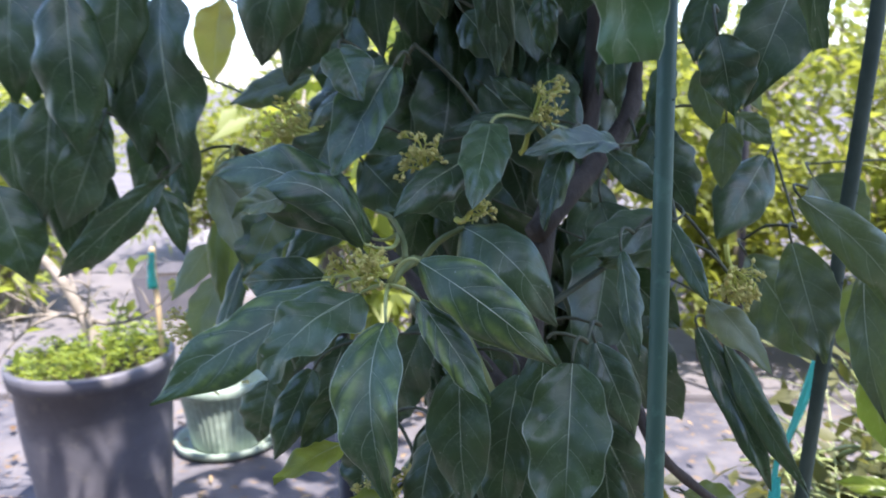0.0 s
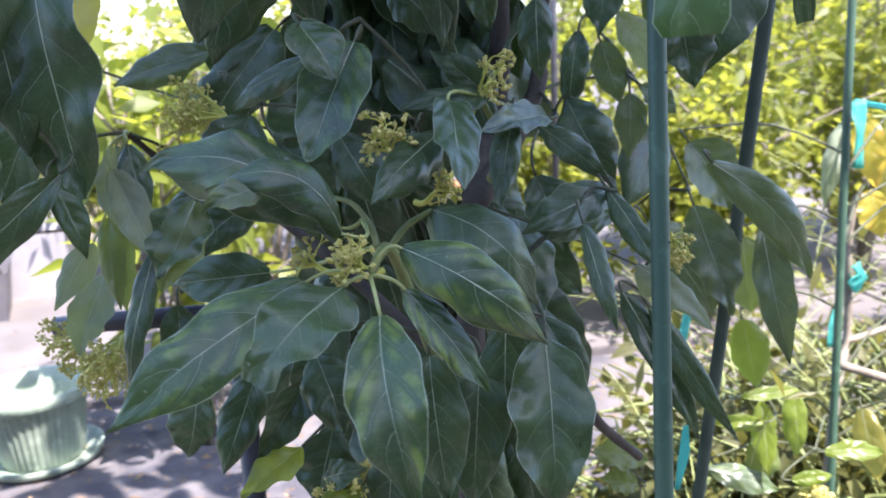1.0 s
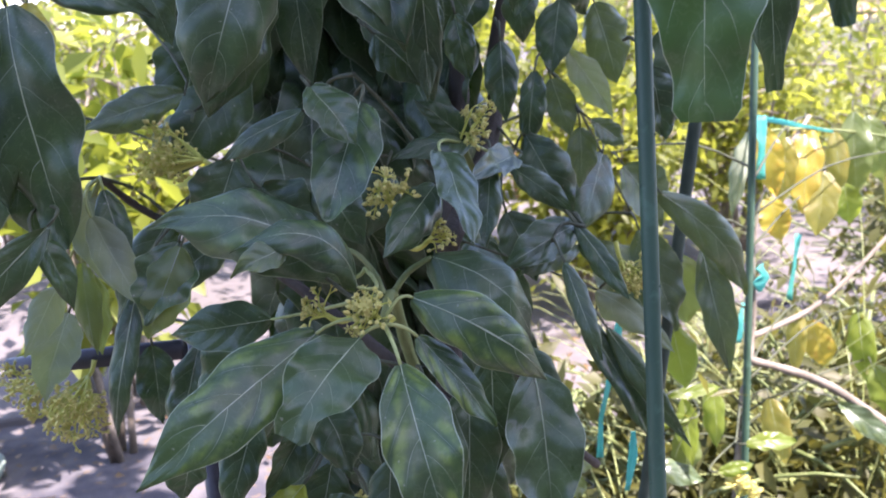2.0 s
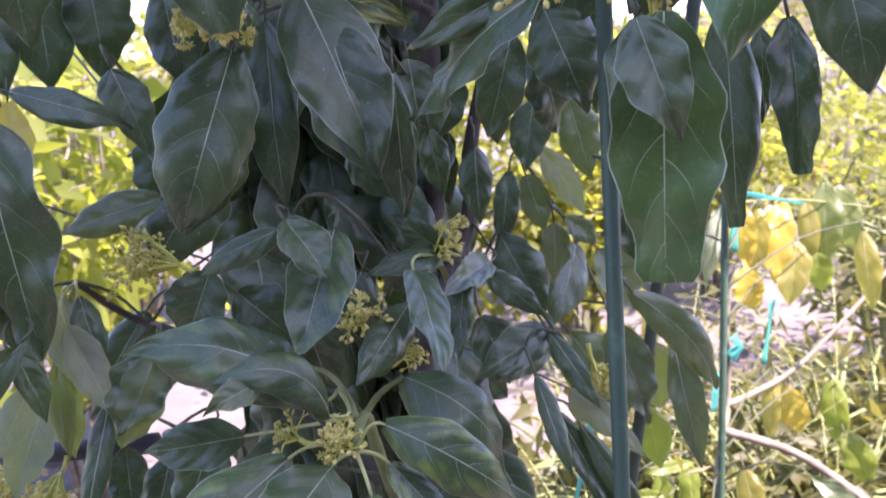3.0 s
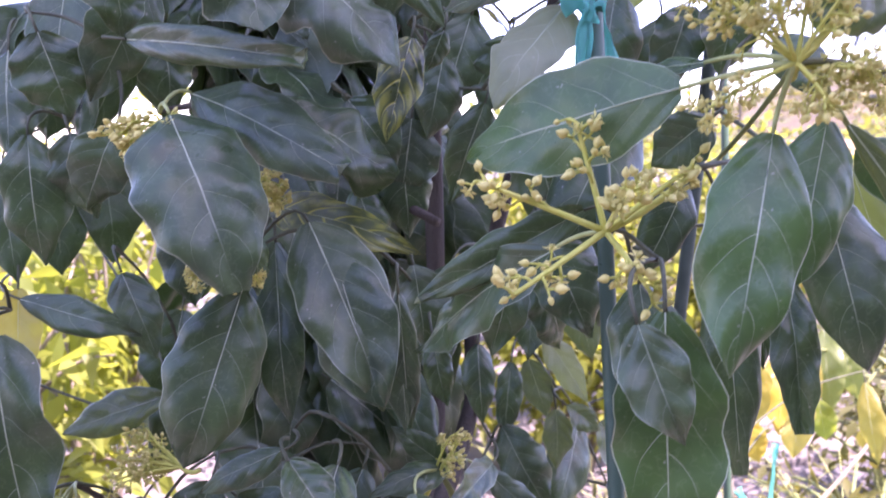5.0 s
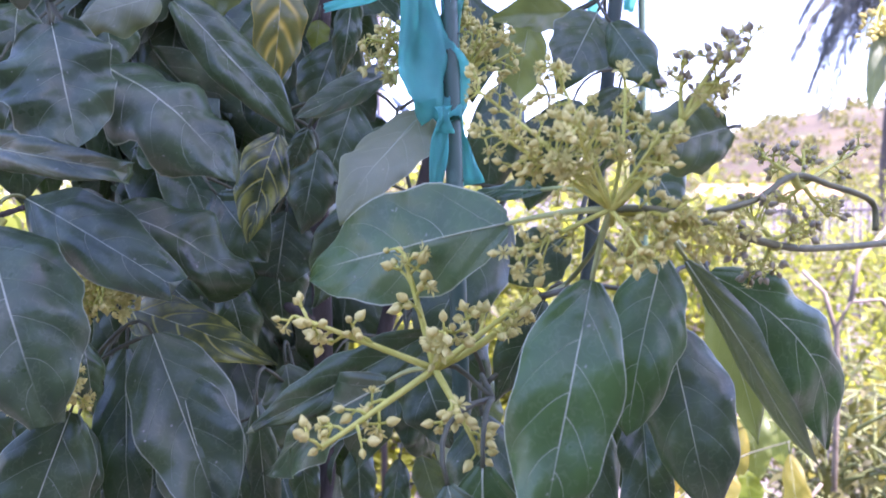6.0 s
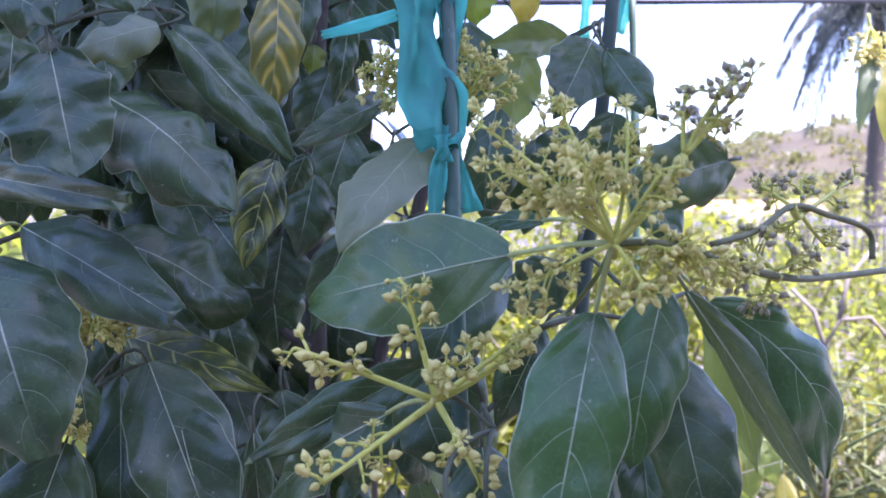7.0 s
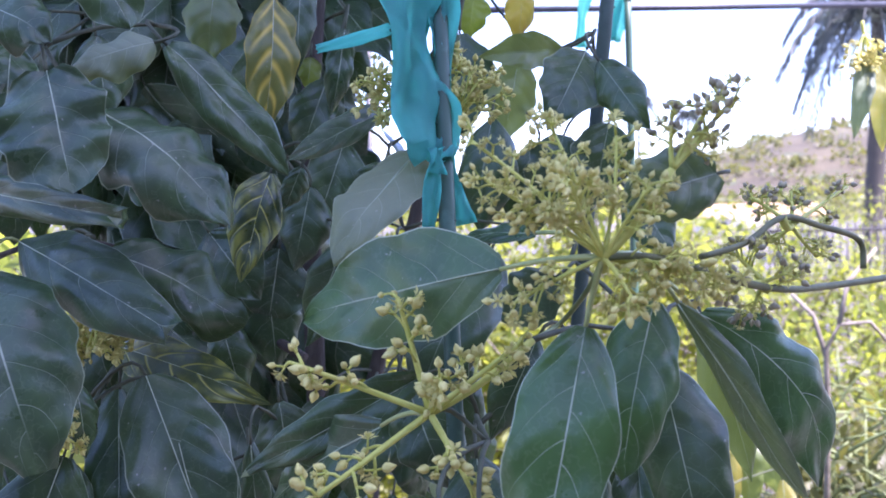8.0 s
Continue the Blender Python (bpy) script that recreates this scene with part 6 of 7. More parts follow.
leaf(avocado, (-0.1694, 0.9996, 1.1877), (-0.2097, 0.9826, 1.1049), 0.0509, (0.05, -0.82, 0.57), kind="olive", node=(-0.1729, 1.0775, 1.197), twig=True)
leaf(avocado, (-0.3021, 1.1801, 1.0832), (-0.3365, 1.1387, 0.996), 0.0504, (0, -0.77, 0.64), kind="pale", node=(-0.306, 1.2418, 1.0803), twig=True)
leaf(avocado, (-0.0856, 0.8647, 1.4658), (-0.137, 0.85, 1.3308), 0.0819, (0.02, -0.94, 0.33), bow=0.06, ovate=0.5, node=(-0.0753, 0.926, 1.486), twig=True)
leaf(avocado, (-0.046, 0.9655, 1.4914), (-0.0452, 0.9279, 1.3312), 0.0524, (-0.3, -0.9, 0.32), node=(-0.0388, 1.0284, 1.5141), twig=True)
leaf(avocado, (-0.0083, 0.8757, 1.4825), (0.0194, 0.8396, 1.3666), 0.0790, (-0.39, -0.88, 0.27), bow=0.05, ovate=0.4, node=(-0.0002, 0.9389, 1.5041), twig=True)
leaf(avocado, (0.0559, 0.9212, 1.4439), (0.0681, 0.9393, 1.3079), 0.0371, (-0.23, -0.9, 0.37), fold=0.3, node=(0.0702, 0.9771, 1.4632), twig=True)
leaf(avocado, (0.0265, 0.9794, 1.3752), (0.0661, 0.9446, 1.3278), 0.0402, (-0.24, -0.9, 0.37), node=(0.0306, 1.0451, 1.3846), twig=True)
leaf(avocado, (0.0998, 0.9588, 1.3896), (0.1064, 0.9424, 1.3286), 0.0377, (-0.47, -0.81, 0.35), node=(0.1161, 1.0198, 1.4044), twig=True)
leaf(avocado, (0.1315, 0.6130, 1.4756), (0.1335, 0.6078, 1.3177), 0.0655, (-0.57, -0.73, 0.38), bow=0.02, fold=0.05, blunt=0.6, wave=1.3, kind="green", node=(0.1604, 0.665, 1.4986), twig=True)
leaf(avocado, (0.1079, 0.6038, 1.4724), (0.125, 0.5825, 1.4051), 0.0399, (-0.6, -0.75, 0.27), bow=0.05, node=(0.1604, 0.665, 1.4986), twig=True)
leaf(avocado, (0.2739, 0.7514, 1.4829), (0.2548, 0.6998, 1.3275), 0.0531, (-0.56, -0.75, 0.35), fold=0.25, blunt=0.3, node=(0.3113, 0.8042, 1.5048), twig=True)
leaf(avocado, (0.2908, 0.701, 1.4755), (0.2801, 0.6682, 1.3662), 0.0370, (-0.51, -0.79, 0.34), fold=0.15, twist=20, blunt=0.45, wave=1.6, node=(0.3113, 0.8042, 1.5048), twig=True)
leaf(avocado, (0.2984, 0.7402, 1.4694), (0.2941, 0.7251, 1.3986), 0.0237, (-0.53, -0.79, 0.32), node=(0.3113, 0.8042, 1.5048), twig=True)
leaf(avocado, (0.1782, 0.872, 1.4967), (0.2069, 0.8416, 1.4064), 0.0728, (-0.51, -0.82, 0.25), node=(0.1993, 0.9308, 1.519), twig=True)
leaf(avocado, (0.1586, 0.8948, 1.4746), (0.1365, 0.9023, 1.3835), 0.0455, (-0.22, -0.94, 0.27), node=(0.1993, 0.9308, 1.519), twig=True)
leaf(avocado, (-0.055, 0.9162, 1.3139), (-0.1256, 0.9514, 1.2735), 0.0339, (-0.1, -0.79, 0.6), node=(-0.0361, 0.9688, 1.3146), twig=True)
leaf(avocado, (-0.1119, 0.9988, 1.2649), (-0.14, 0.9928, 1.1999), 0.0593, (0.08, -0.88, 0.46), node=(-0.1038, 1.0585, 1.2702), twig=True)
leaf(avocado, (0.1008, 0.9314, 1.2734), (0.0195, 0.8931, 1.2728), 0.0363, (-0.28, -0.75, 0.6), node=(0.091, 0.9238, 1.2733))
leaf(avocado, (0.0994, 0.9321, 1.2745), (0.0512, 0.9361, 1.3164), 0.0293, (-0.3, -0.87, 0.39), node=(0.091, 0.9238, 1.2733))
leaf(avocado, (0.1612, 0.99, 1.2398), (0.2131, 0.9407, 1.1932), 0.0322, (-0.49, -0.8, 0.35), fold=0.3, node=(0.091, 0.9238, 1.2733))
leaf(avocado, (0.2908, 1.138, 1.4087), (0.2637, 1.1048, 1.3211), 0.0531, (-0.47, -0.8, 0.37), node=(0.3198, 1.1976, 1.4247), twig=True)
leaf(avocado, (0.3572, 1.1792, 1.4012), (0.3655, 1.133, 1.3071), 0.0613, (-0.43, -0.83, 0.36), kind="mid", node=(0.383, 1.2393, 1.4169), twig=True)
leaf(avocado, (0.2941, 1.122, 1.3446), (0.3272, 1.0724, 1.2707), 0.0381, (-0.41, -0.82, 0.4), kind="pale", node=(0.3198, 1.1976, 1.4247), twig=True)
leaf(avocado, (0.2755, 1.1316, 1.3138), (0.2917, 1.1103, 1.2453), 0.0389, (-0.44, -0.8, 0.4), kind="mid", node=(0.2963, 1.1903, 1.3248), twig=True)
leaf(avocado, (0.233, 1.0836, 1.3256), (0.2128, 1.0592, 1.2388), 0.0429, (-0.38, -0.81, 0.44), node=(0.2963, 1.1903, 1.3248), twig=True)
leaf(avocado, (0.3031, 1.0793, 1.2669), (0.3372, 1.0613, 1.2374), 0.0323, (-0.35, -0.78, 0.52), kind="mid", node=(0.3189, 1.1377, 1.2701), twig=True)
leaf(avocado, (0.2983, 1.1001, 1.257), (0.2924, 1.0856, 1.1865), 0.0385, (-0.26, -0.84, 0.47), kind="mid", node=(0.2963, 1.1903, 1.3248), twig=True)
leaf(avocado, (0.2175, 1.0919, 1.4319), (0.2163, 1.0755, 1.3599), 0.0423, (-0.36, -0.87, 0.34), node=(0.2399, 1.1509, 1.4503), twig=True)
leaf(avocado, (0.2128, 1.0636, 1.2578), (0.2488, 1.0206, 1.1701), 0.0611, (-0.53, -0.75, 0.4), node=(0.1996, 1.0638, 1.2442), twig=True)
leaf(avocado, (0.1741, 1.036, 1.3625), (0.1715, 1.0175, 1.2795), 0.0425, (-0.38, -0.83, 0.41), node=(0.1955, 1.0952, 1.3763), twig=True)
leaf(avocado, (0.1538, 1.0622, 1.4464), (0.1281, 1.0514, 1.3641), 0.0546, (-0.1, -0.95, 0.28), node=(0.2399, 1.1509, 1.4503), twig=True)
leaf(avocado, (-0.0308, 1.0202, 1.2393), (0.0059, 0.9923, 1.1708), 0.0630, (-0.27, -0.85, 0.45), node=(-0.0297, 1.083, 1.2421), twig=True)
leaf(avocado, (-0.0862, 1.0362, 1.23), (-0.0364, 1.0091, 1.1834), 0.0687, (-0.16, -0.88, 0.45), node=(-0.1038, 1.0585, 1.2702), twig=True)
leaf(avocado, (0.0459, 1.0484, 1.2363), (0.0157, 1.0419, 1.1661), 0.0607, (-0.32, -0.75, 0.57), node=(0.0643, 1.1066, 1.2408), twig=True)
leaf(avocado, (0.1551, 0.9806, 1.1907), (0.1762, 0.9573, 1.1203), 0.0534, (-0.17, -0.78, 0.6), node=(0.1996, 1.0638, 1.2442), twig=True)
leaf(avocado, (-0.1324, 0.8537, 1.6017), (-0.0956, 0.7840, 1.4803), 0.1011, (-0.1, -0.78, 0.6), bow=0.1, ovate=0.7, blunt=0.3, curl=0.3, node=(-0.139, 0.8883, 1.6053))
leaf(avocado, (-0.0765, 0.8793, 1.5162), (-0.0703, 0.8718, 1.4594), 0.0311, (0.16, -0.88, 0.44), curl=0.4, node=(-0.0753, 0.926, 1.486), twig=True)
leaf(avocado, (-0.0851, 0.8205, 1.7354), (-0.0707, 0.7893, 1.653), 0.0746, (-0.03, -0.75, 0.66), bow=0.06, wave=1.1, ovate=0.9, fold=0.12, node=(-0.0908, 0.8848, 1.764), twig=True)
leaf(avocado, (-0.0535, 0.85, 1.7137), (0.0269, 0.788, 1.6402), 0.0876, (0.02, -0.85, 0.53), bow=0.07, wave=1.2, ovate=0.8, fold=0.06, node=(-0.0908, 0.8848, 1.764), twig=True)
leaf(avocado, (-0.0064, 0.8555, 1.7627), (0.0778, 0.8394, 1.6683), 0.0535, (-0.17, -0.87, 0.46), bow=0.06, ovate=0.5, fold=0.3, node=(-0.0122, 0.9161, 1.7904), twig=True)
leaf(avocado, (-0.0161, 0.8486, 1.7631), (-0.0723, 0.8481, 1.7438), 0.0429, (-0.04, -0.98, 0.2), bow=0.05, fold=0.1, wave=1.6, ovate=0.9, kind="pale", node=(-0.0122, 0.9161, 1.7904), twig=True)
leaf(avocado, (-0.1272, 0.8463, 1.7826), (-0.0829, 0.8171, 1.7567), 0.0561, (-0.20, -0.77, 0.61), ovate=0.9, wave=1.2, twig=True, node=(-0.1399, 0.8957, 1.8112))
leaf(avocado, (-0.1619, 0.9331, 1.6652), (-0.0209, 0.7903, 1.6331), 0.0378, (-0.05, -1, -0.03), curl=0.45, hook=4.2, blunt=0.5, node=(-0.1813, 1.0029, 1.6751), twig=True)
leaf(avocado, (-0.1144, 0.9123, 1.6214), (-0.0004, 0.8104, 1.55), 0.0612, (-0.09, -0.97, 0.23), curl=0.25, hook=4.0, blunt=0.32, ovate=0.5, node=(-0.139, 0.8883, 1.6053))
leaf(avocado, (-0.0506, 0.9298, 1.6107), (0.053, 0.9077, 1.5493), 0.0871, (0, -0.89, 0.46), wave=2, ovate=0.7, node=(-0.0632, 0.9925, 1.6212), twig=True)
leaf(avocado, (-0.0449, 0.9985, 1.5234), (0.0593, 0.8809, 1.4912), 0.0475, (-0.16, -0.94, 0.31), fold=0.2, kind="chlorotic", node=(-0.0388, 1.0284, 1.5141), twig=True)
leaf(avocado, (0.0931, 0.9706, 1.8344), (0.081, 0.9586, 1.7133), 0.0500, (0.01, -0.99, 0.1), kind="gilded", node=(0.1054, 1.0291, 1.8693), twig=True)
leaf(avocado, (0.1722, 0.9019, 1.7241), (0.0745, 0.8411, 1.6768), 0.0282, (-0.26, -0.94, 0.21), bow=0.04, node=(0.2023, 0.9659, 1.7422), twig=True)
leaf(avocado, (0.1792, 0.8328, 1.6861), (0.0969, 0.7859, 1.6078), 0.0590, (-0.31, -0.79, 0.53), bow=0.06, ovate=0.4, kind="pale", node=(0.2101, 0.8946, 1.7053), twig=True)
leaf(avocado, (0.1597, 0.6429, 1.605), (0.0709, 0.7939, 1.5644), 0.0721, (-0.3, -0.91, 0.27), bow=0.05, fold=0.08, ovate=0.3, kind="green", node=(0.1867, 0.5759, 1.6142))
leaf(avocado, (0.0837, 0.9557, 1.6749), (0.054, 0.9411, 1.5796), 0.0467, (-0.31, -0.89, 0.34), kind="chlorotic", node=(0.0988, 1.0168, 1.6973), twig=True)
leaf(avocado, (0.105, 0.926, 1.6784), (0.0905, 0.9299, 1.6422), 0.0272, (-0.09, -0.97, 0.21), node=(0.0988, 1.0168, 1.6973), twig=True)
leaf(avocado, (0.17, 1.015, 1.8192), (0.1564, 1.0162, 1.7366), 0.0332, (-0.12, -0.99, 0.11), node=(0.188, 1.0712, 1.852), twig=True)
leaf(avocado, (0.0468, 1.0004, 1.853), (0.0366, 1.0005, 1.7738), 0.0563, (-0.3, -0.95, 0.11), kind="olive", node=(0.1054, 1.0291, 1.8693), twig=True)
leaf(avocado, (0.1319, 1.0327, 1.8749), (0.124, 1.0308, 1.7756), 0.0442, (-0.18, -0.98, 0.08), node=(0.1456, 1.0893, 1.9113), twig=True)
leaf(avocado, (0.1842, 0.59, 1.5762), (0.1396, 0.564, 1.4481), 0.0605, (-0.38, -0.78, 0.5), bow=0.05, fold=0.06, ovate=0.35, kind="green", node=(0.1867, 0.5759, 1.6142))
leaf(avocado, (0.2475, 0.6182, 1.5839), (0.2064, 0.5921, 1.4919), 0.0525, (-0.59, -0.66, 0.47), bow=0.05, ovate=0.6, fold=0.1, kind="green", node=(0.1867, 0.5759, 1.6142))
leaf(avocado, (0.2747, 0.6482, 1.5376), (0.2789, 0.6089, 1.4267), 0.0659, (-0.61, -0.62, 0.49), bow=0.05, ovate=0.4, node=(0.3095, 0.7006, 1.5463), twig=True)
leaf(avocado, (0.2674, 0.6211, 1.5817), (0.3369, 0.5873, 1.4496), 0.0303, (-0.91, -0.35, 0.22), bow=0.07, fold=0.5, side=-0.05, kind="mid", node=(0.1867, 0.5759, 1.6142))
leaf(avocado, (0.3038, 0.6492, 1.5701), (0.4015, 0.637, 1.4447), 0.0617, (-0.48, -0.67, 0.57), bow=0.08, side=-0.12, ovate=0.4, fold=0.1, kind="green", node=(0.1867, 0.5759, 1.6142))
leaf(avocado, (0.359, 0.7127, 1.5521), (0.3908, 0.6944, 1.4328), 0.0418, (-0.53, -0.7, 0.48), kind="olive", node=(0.3929, 0.761, 1.5639), twig=True)
leaf(avocado, (0.2697, 0.5916, 1.6574), (0.2162, 0.6011, 1.642), 0.0517, (-0.62, -0.78, 0.08), ovate=0.9, kind="mid")
leaf(avocado, (0.369, 0.8924, 1.7878), (0.3195, 0.8759, 1.7131), 0.0644, (-0.38, -0.92, 0.09), node=(0.4082, 0.9453, 1.8164), twig=True)
leaf(avocado, (0.3634, 0.8616, 1.7717), (0.3872, 0.8167, 1.7041), 0.0520, (-0.61, -0.78, 0.12), node=(0.4082, 0.9453, 1.8164), twig=True)
leaf(avocado, (0.3791, 0.9645, 1.8019), (0.2943, 0.9649, 1.7913), 0.0371, (-0.43, -0.9, -0.07), kind="olive", node=(0.4082, 0.9453, 1.8164), twig=True)
leaf(avocado, (0.1975, 0.6721, 1.6243), (0.1839, 0.7629, 1.6145), 0.0196, (-0.35, -0.84, 0.42), node=(0.1867, 0.5759, 1.6142))
leaf(avocado, (0.2432, 0.7576, 1.5431), (0.208, 0.7676, 1.4662), 0.0501, (-0.23, -0.9, 0.37), node=(0.3113, 0.8042, 1.5048), twig=True)
leaf(avocado, (0.1702, 0.7042, 1.4769), (0.1708, 0.6728, 1.3719), 0.0557, (-0.5, -0.69, 0.51), bow=0.05, node=(0.1977, 0.7603, 1.4839), twig=True)
leaf(avocado, (0.1105, 0.7215, 1.5007), (0.0471, 0.8492, 1.4068), 0.0557, (-0.19, -0.77, 0.6), bow=0.05, node=(0.1266, 0.674, 1.5177))
leaf(avocado, (0.1508, 0.75, 1.5256), (0.0277, 0.7841, 1.4594), 0.0407, (-0.1, -0.98, 0.2), bow=0.03, fold=0.35, hook=1.2, node=(0.1977, 0.7603, 1.4839), twig=True)
leaf(avocado, (0.2106, 1.0248, 1.6882), (0.1818, 1.0322, 1.6084), 0.0573, (-0.07, -0.98, 0.19), node=(0.2341, 1.0805, 1.711), twig=True)
leaf(avocado, (0.1739, 1.0404, 1.7116), (0.1392, 1.0489, 1.6089), 0.0630, (-0.13, -0.97, 0.22), node=(0.2341, 1.0805, 1.711), twig=True)
leaf(avocado, (0.2256, 0.8721, 1.5436), (0.1895, 0.8611, 1.4711), 0.0574, (-0.45, -0.75, 0.48), node=(0.1993, 0.9308, 1.519), twig=True)
leaf(avocado, (0.2481, 0.7366, 1.5903), (0.2182, 0.768, 1.5559), 0.0452, (-0.37, -0.89, 0.26), node=(0.2858, 0.78, 1.6002), twig=True)
leaf(avocado, (0.3103, 0.7367, 1.6508), (0.3275, 0.7062, 1.6055), 0.0452, (-0.44, -0.82, 0.37), node=(0.3398, 0.7941, 1.6692), twig=True)
leaf(sapling, (1.048, 1.186, 1.8658), (1.0091, 1.1739, 1.7419), 0.0400, (-0.69, -0.7, 0.18), kind="pale", node=(1.0966, 1.2269, 1.8942), twig=True)
leaf(sapling, (1.0644, 1.1798, 1.8699), (1.047, 1.158, 1.7198), 0.0435, (-0.57, -0.8, 0.19), kind="golden", node=(1.0966, 1.2269, 1.8942), twig=True)
leaf(avocado, (-0.1298, 0.9887, 1.522), (-0.1189, 0.9803, 1.437), 0.0566, (-0.14, -0.9, 0.42), node=(-0.1376, 1.0493, 1.5332), twig=True)
leaf(avocado, (-0.0614, 1.0128, 1.4625), (-0.0589, 1.0078, 1.3817), 0.0404, (0.16, -0.85, 0.5), node=(-0.0388, 1.0284, 1.5141), twig=True)
leaf(avocado, (-0.135, 1.0534, 1.7008), (-0.1279, 1.0463, 1.6148), 0.0607, (0.31, -0.91, 0.28), node=(-0.1422, 1.1141, 1.7253), twig=True)
leaf(avocado, (-0.057, 1.0277, 1.8009), (-0.0496, 1.0211, 1.725), 0.0556, (0.08, -0.99, 0.15), node=(-0.0589, 1.0878, 1.8327), twig=True)
leaf(sapling, (0.871, 1.5474, 1.1642), (0.8105, 1.5055, 1.0115), 0.0456, (-0.58, -0.68, 0.45), kind="pale", node=(0.9121, 1.5985, 1.1741), twig=True)
leaf(sapling, (0.929, 1.5721, 1.1646), (0.9294, 1.5277, 1.0359), 0.0580, (-0.65, -0.64, 0.41), kind="yellow", node=(0.9121, 1.5985, 1.1741), twig=True)
leaf(sapling, (1.0669, 1.623, 1.1564), (1.0112, 1.5442, 0.9926), 0.0837, (-0.43, -0.79, 0.44), kind="yellow", node=(1.1098, 1.6745, 1.1661), twig=True)
leaf(sapling, (1.0722, 1.5657, 1.0673), (1.03, 1.5258, 0.9451), 0.0714, (-0.53, -0.71, 0.47), kind="golden", node=(1.1098, 1.6745, 1.1661), twig=True)
leaf(sapling, (1.1578, 1.6417, 1.1329), (1.1547, 1.6078, 0.9983), 0.0679, (-0.42, -0.78, 0.46), kind="golden", node=(1.1098, 1.6745, 1.1661), twig=True)
leaf(sapling, (0.9492, 1.5726, 1.0249), (0.9638, 1.5454, 0.9385), 0.0642, (-0.53, -0.69, 0.49), kind="yellow", node=(0.9834, 1.6228, 1.0311), twig=True)
leaf(sapling, (1.2003, 1.6384, 1.1727), (1.1892, 1.5963, 0.9971), 0.0728, (-0.71, -0.57, 0.41), kind="olive", node=(1.2419, 1.6854, 1.1851), twig=True)
leaf(sapling, (1.1908, 1.5115, 1.089), (1.1897, 1.4701, 0.9284), 0.0687, (-0.72, -0.54, 0.44), kind="golden", node=(1.2331, 1.5567, 1.0984), twig=True)
leaf(sapling, (1.0492, 1.5831, 0.7728), (1.025, 1.5552, 0.6354), 0.0558, (-0.66, -0.48, 0.58), kind="golden", node=(1.0888, 1.6289, 0.7726), twig=True)
leaf(sapling, (1.1036, 1.6085, 0.73), (1.1277, 1.5731, 0.6235), 0.0648, (-0.64, -0.55, 0.54), kind="yellow", node=(1.0888, 1.6289, 0.7726), twig=True)
leaf(sapling, (1.1669, 1.542, 0.7604), (1.1697, 1.5011, 0.6068), 0.0752, (-0.69, -0.47, 0.55), kind="young", node=(1.2062, 1.5864, 0.7603), twig=True)
leaf(sapling, (1.1463, 1.4707, 0.6689), (1.1854, 1.4309, 0.5642), 0.0708, (-0.64, -0.51, 0.57), kind="young", node=(1.1809, 1.5148, 0.6645), twig=True)
leaf(sapling, (0.9945, 1.588, 1.1405), (0.9691, 1.5616, 1.0075), 0.0527, (-0.56, -0.7, 0.44), kind="golden", node=(1.1098, 1.6745, 1.1661), twig=True)
leaf(sapling, (1.2668, 1.6676, 1.159), (1.2865, 1.6232, 1.0126), 0.0698, (-0.53, -0.71, 0.46), kind="olive", node=(1.2419, 1.6854, 1.1851), twig=True)
leaf(sapling, (1.167, 1.6111, 1.0262), (1.1695, 1.5887, 0.9435), 0.0607, (-0.66, -0.6, 0.45), kind="young", node=(1.2066, 1.6581, 1.034), twig=True)
leaf(sapling, (0.6375, 1.3791, 0.7275), (0.6391, 1.3479, 0.6093), 0.0445, (-0.35, -0.66, 0.66), kind="young", node=(0.6673, 1.428, 0.721), twig=True)
leaf(sapling, (0.5897, 1.2886, 0.7363), (0.5131, 1.3127, 0.7344), 0.0283, (-0.44, -0.75, 0.49), kind="young", node=(0.6673, 1.428, 0.721), twig=True)
leaf(sapling, (0.8955, 1.2912, 0.7087), (0.9537, 1.2026, 0.6481), 0.0398, (-0.53, -0.54, 0.65), kind="mid", node=(0.9258, 1.3415, 0.6959), twig=True)
leaf(sapling, (0.8438, 1.4077, 0.6764), (0.8608, 1.3693, 0.5498), 0.0647, (-0.62, -0.5, 0.6), kind="golden", node=(0.8763, 1.454, 0.6702), twig=True)
leaf(sapling, (0.6876, 1.3676, 0.7454), (0.6855, 1.3402, 0.6372), 0.0505, (-0.3, -0.69, 0.66), kind="young", node=(0.6673, 1.428, 0.721), twig=True)
leaf(sapling, (0.4651, 1.1444, 1.0683), (0.4663, 1.1205, 0.9777), 0.0698, (-0.49, -0.68, 0.55), kind="olive", node=(0.4962, 1.1964, 1.0704), twig=True)
leaf(sapling, (0.5265, 1.2489, 0.9216), (0.5371, 1.221, 0.8274), 0.0613, (-0.39, -0.68, 0.61), kind="young", node=(0.5551, 1.3001, 0.919), twig=True)
leaf(sapling, (0.5664, 1.3169, 0.7669), (0.6625, 1.3042, 0.7752), 0.0228, (-0.42, -0.69, 0.59), kind="young", node=(0.6673, 1.428, 0.721), twig=True)
leaf(sapling, (0.6314, 1.1936, 0.7292), (0.7175, 1.1794, 0.7251), 0.0323, (-0.44, -0.51, 0.74), kind="young", node=(0.6474, 1.2405, 0.7087), twig=True)
leaf(sapling, (0.5802, 1.1924, 0.6922), (0.6447, 1.1837, 0.697), 0.0291, (-0.43, -0.76, 0.48), kind="young", node=(0.6474, 1.2405, 0.7087), twig=True)
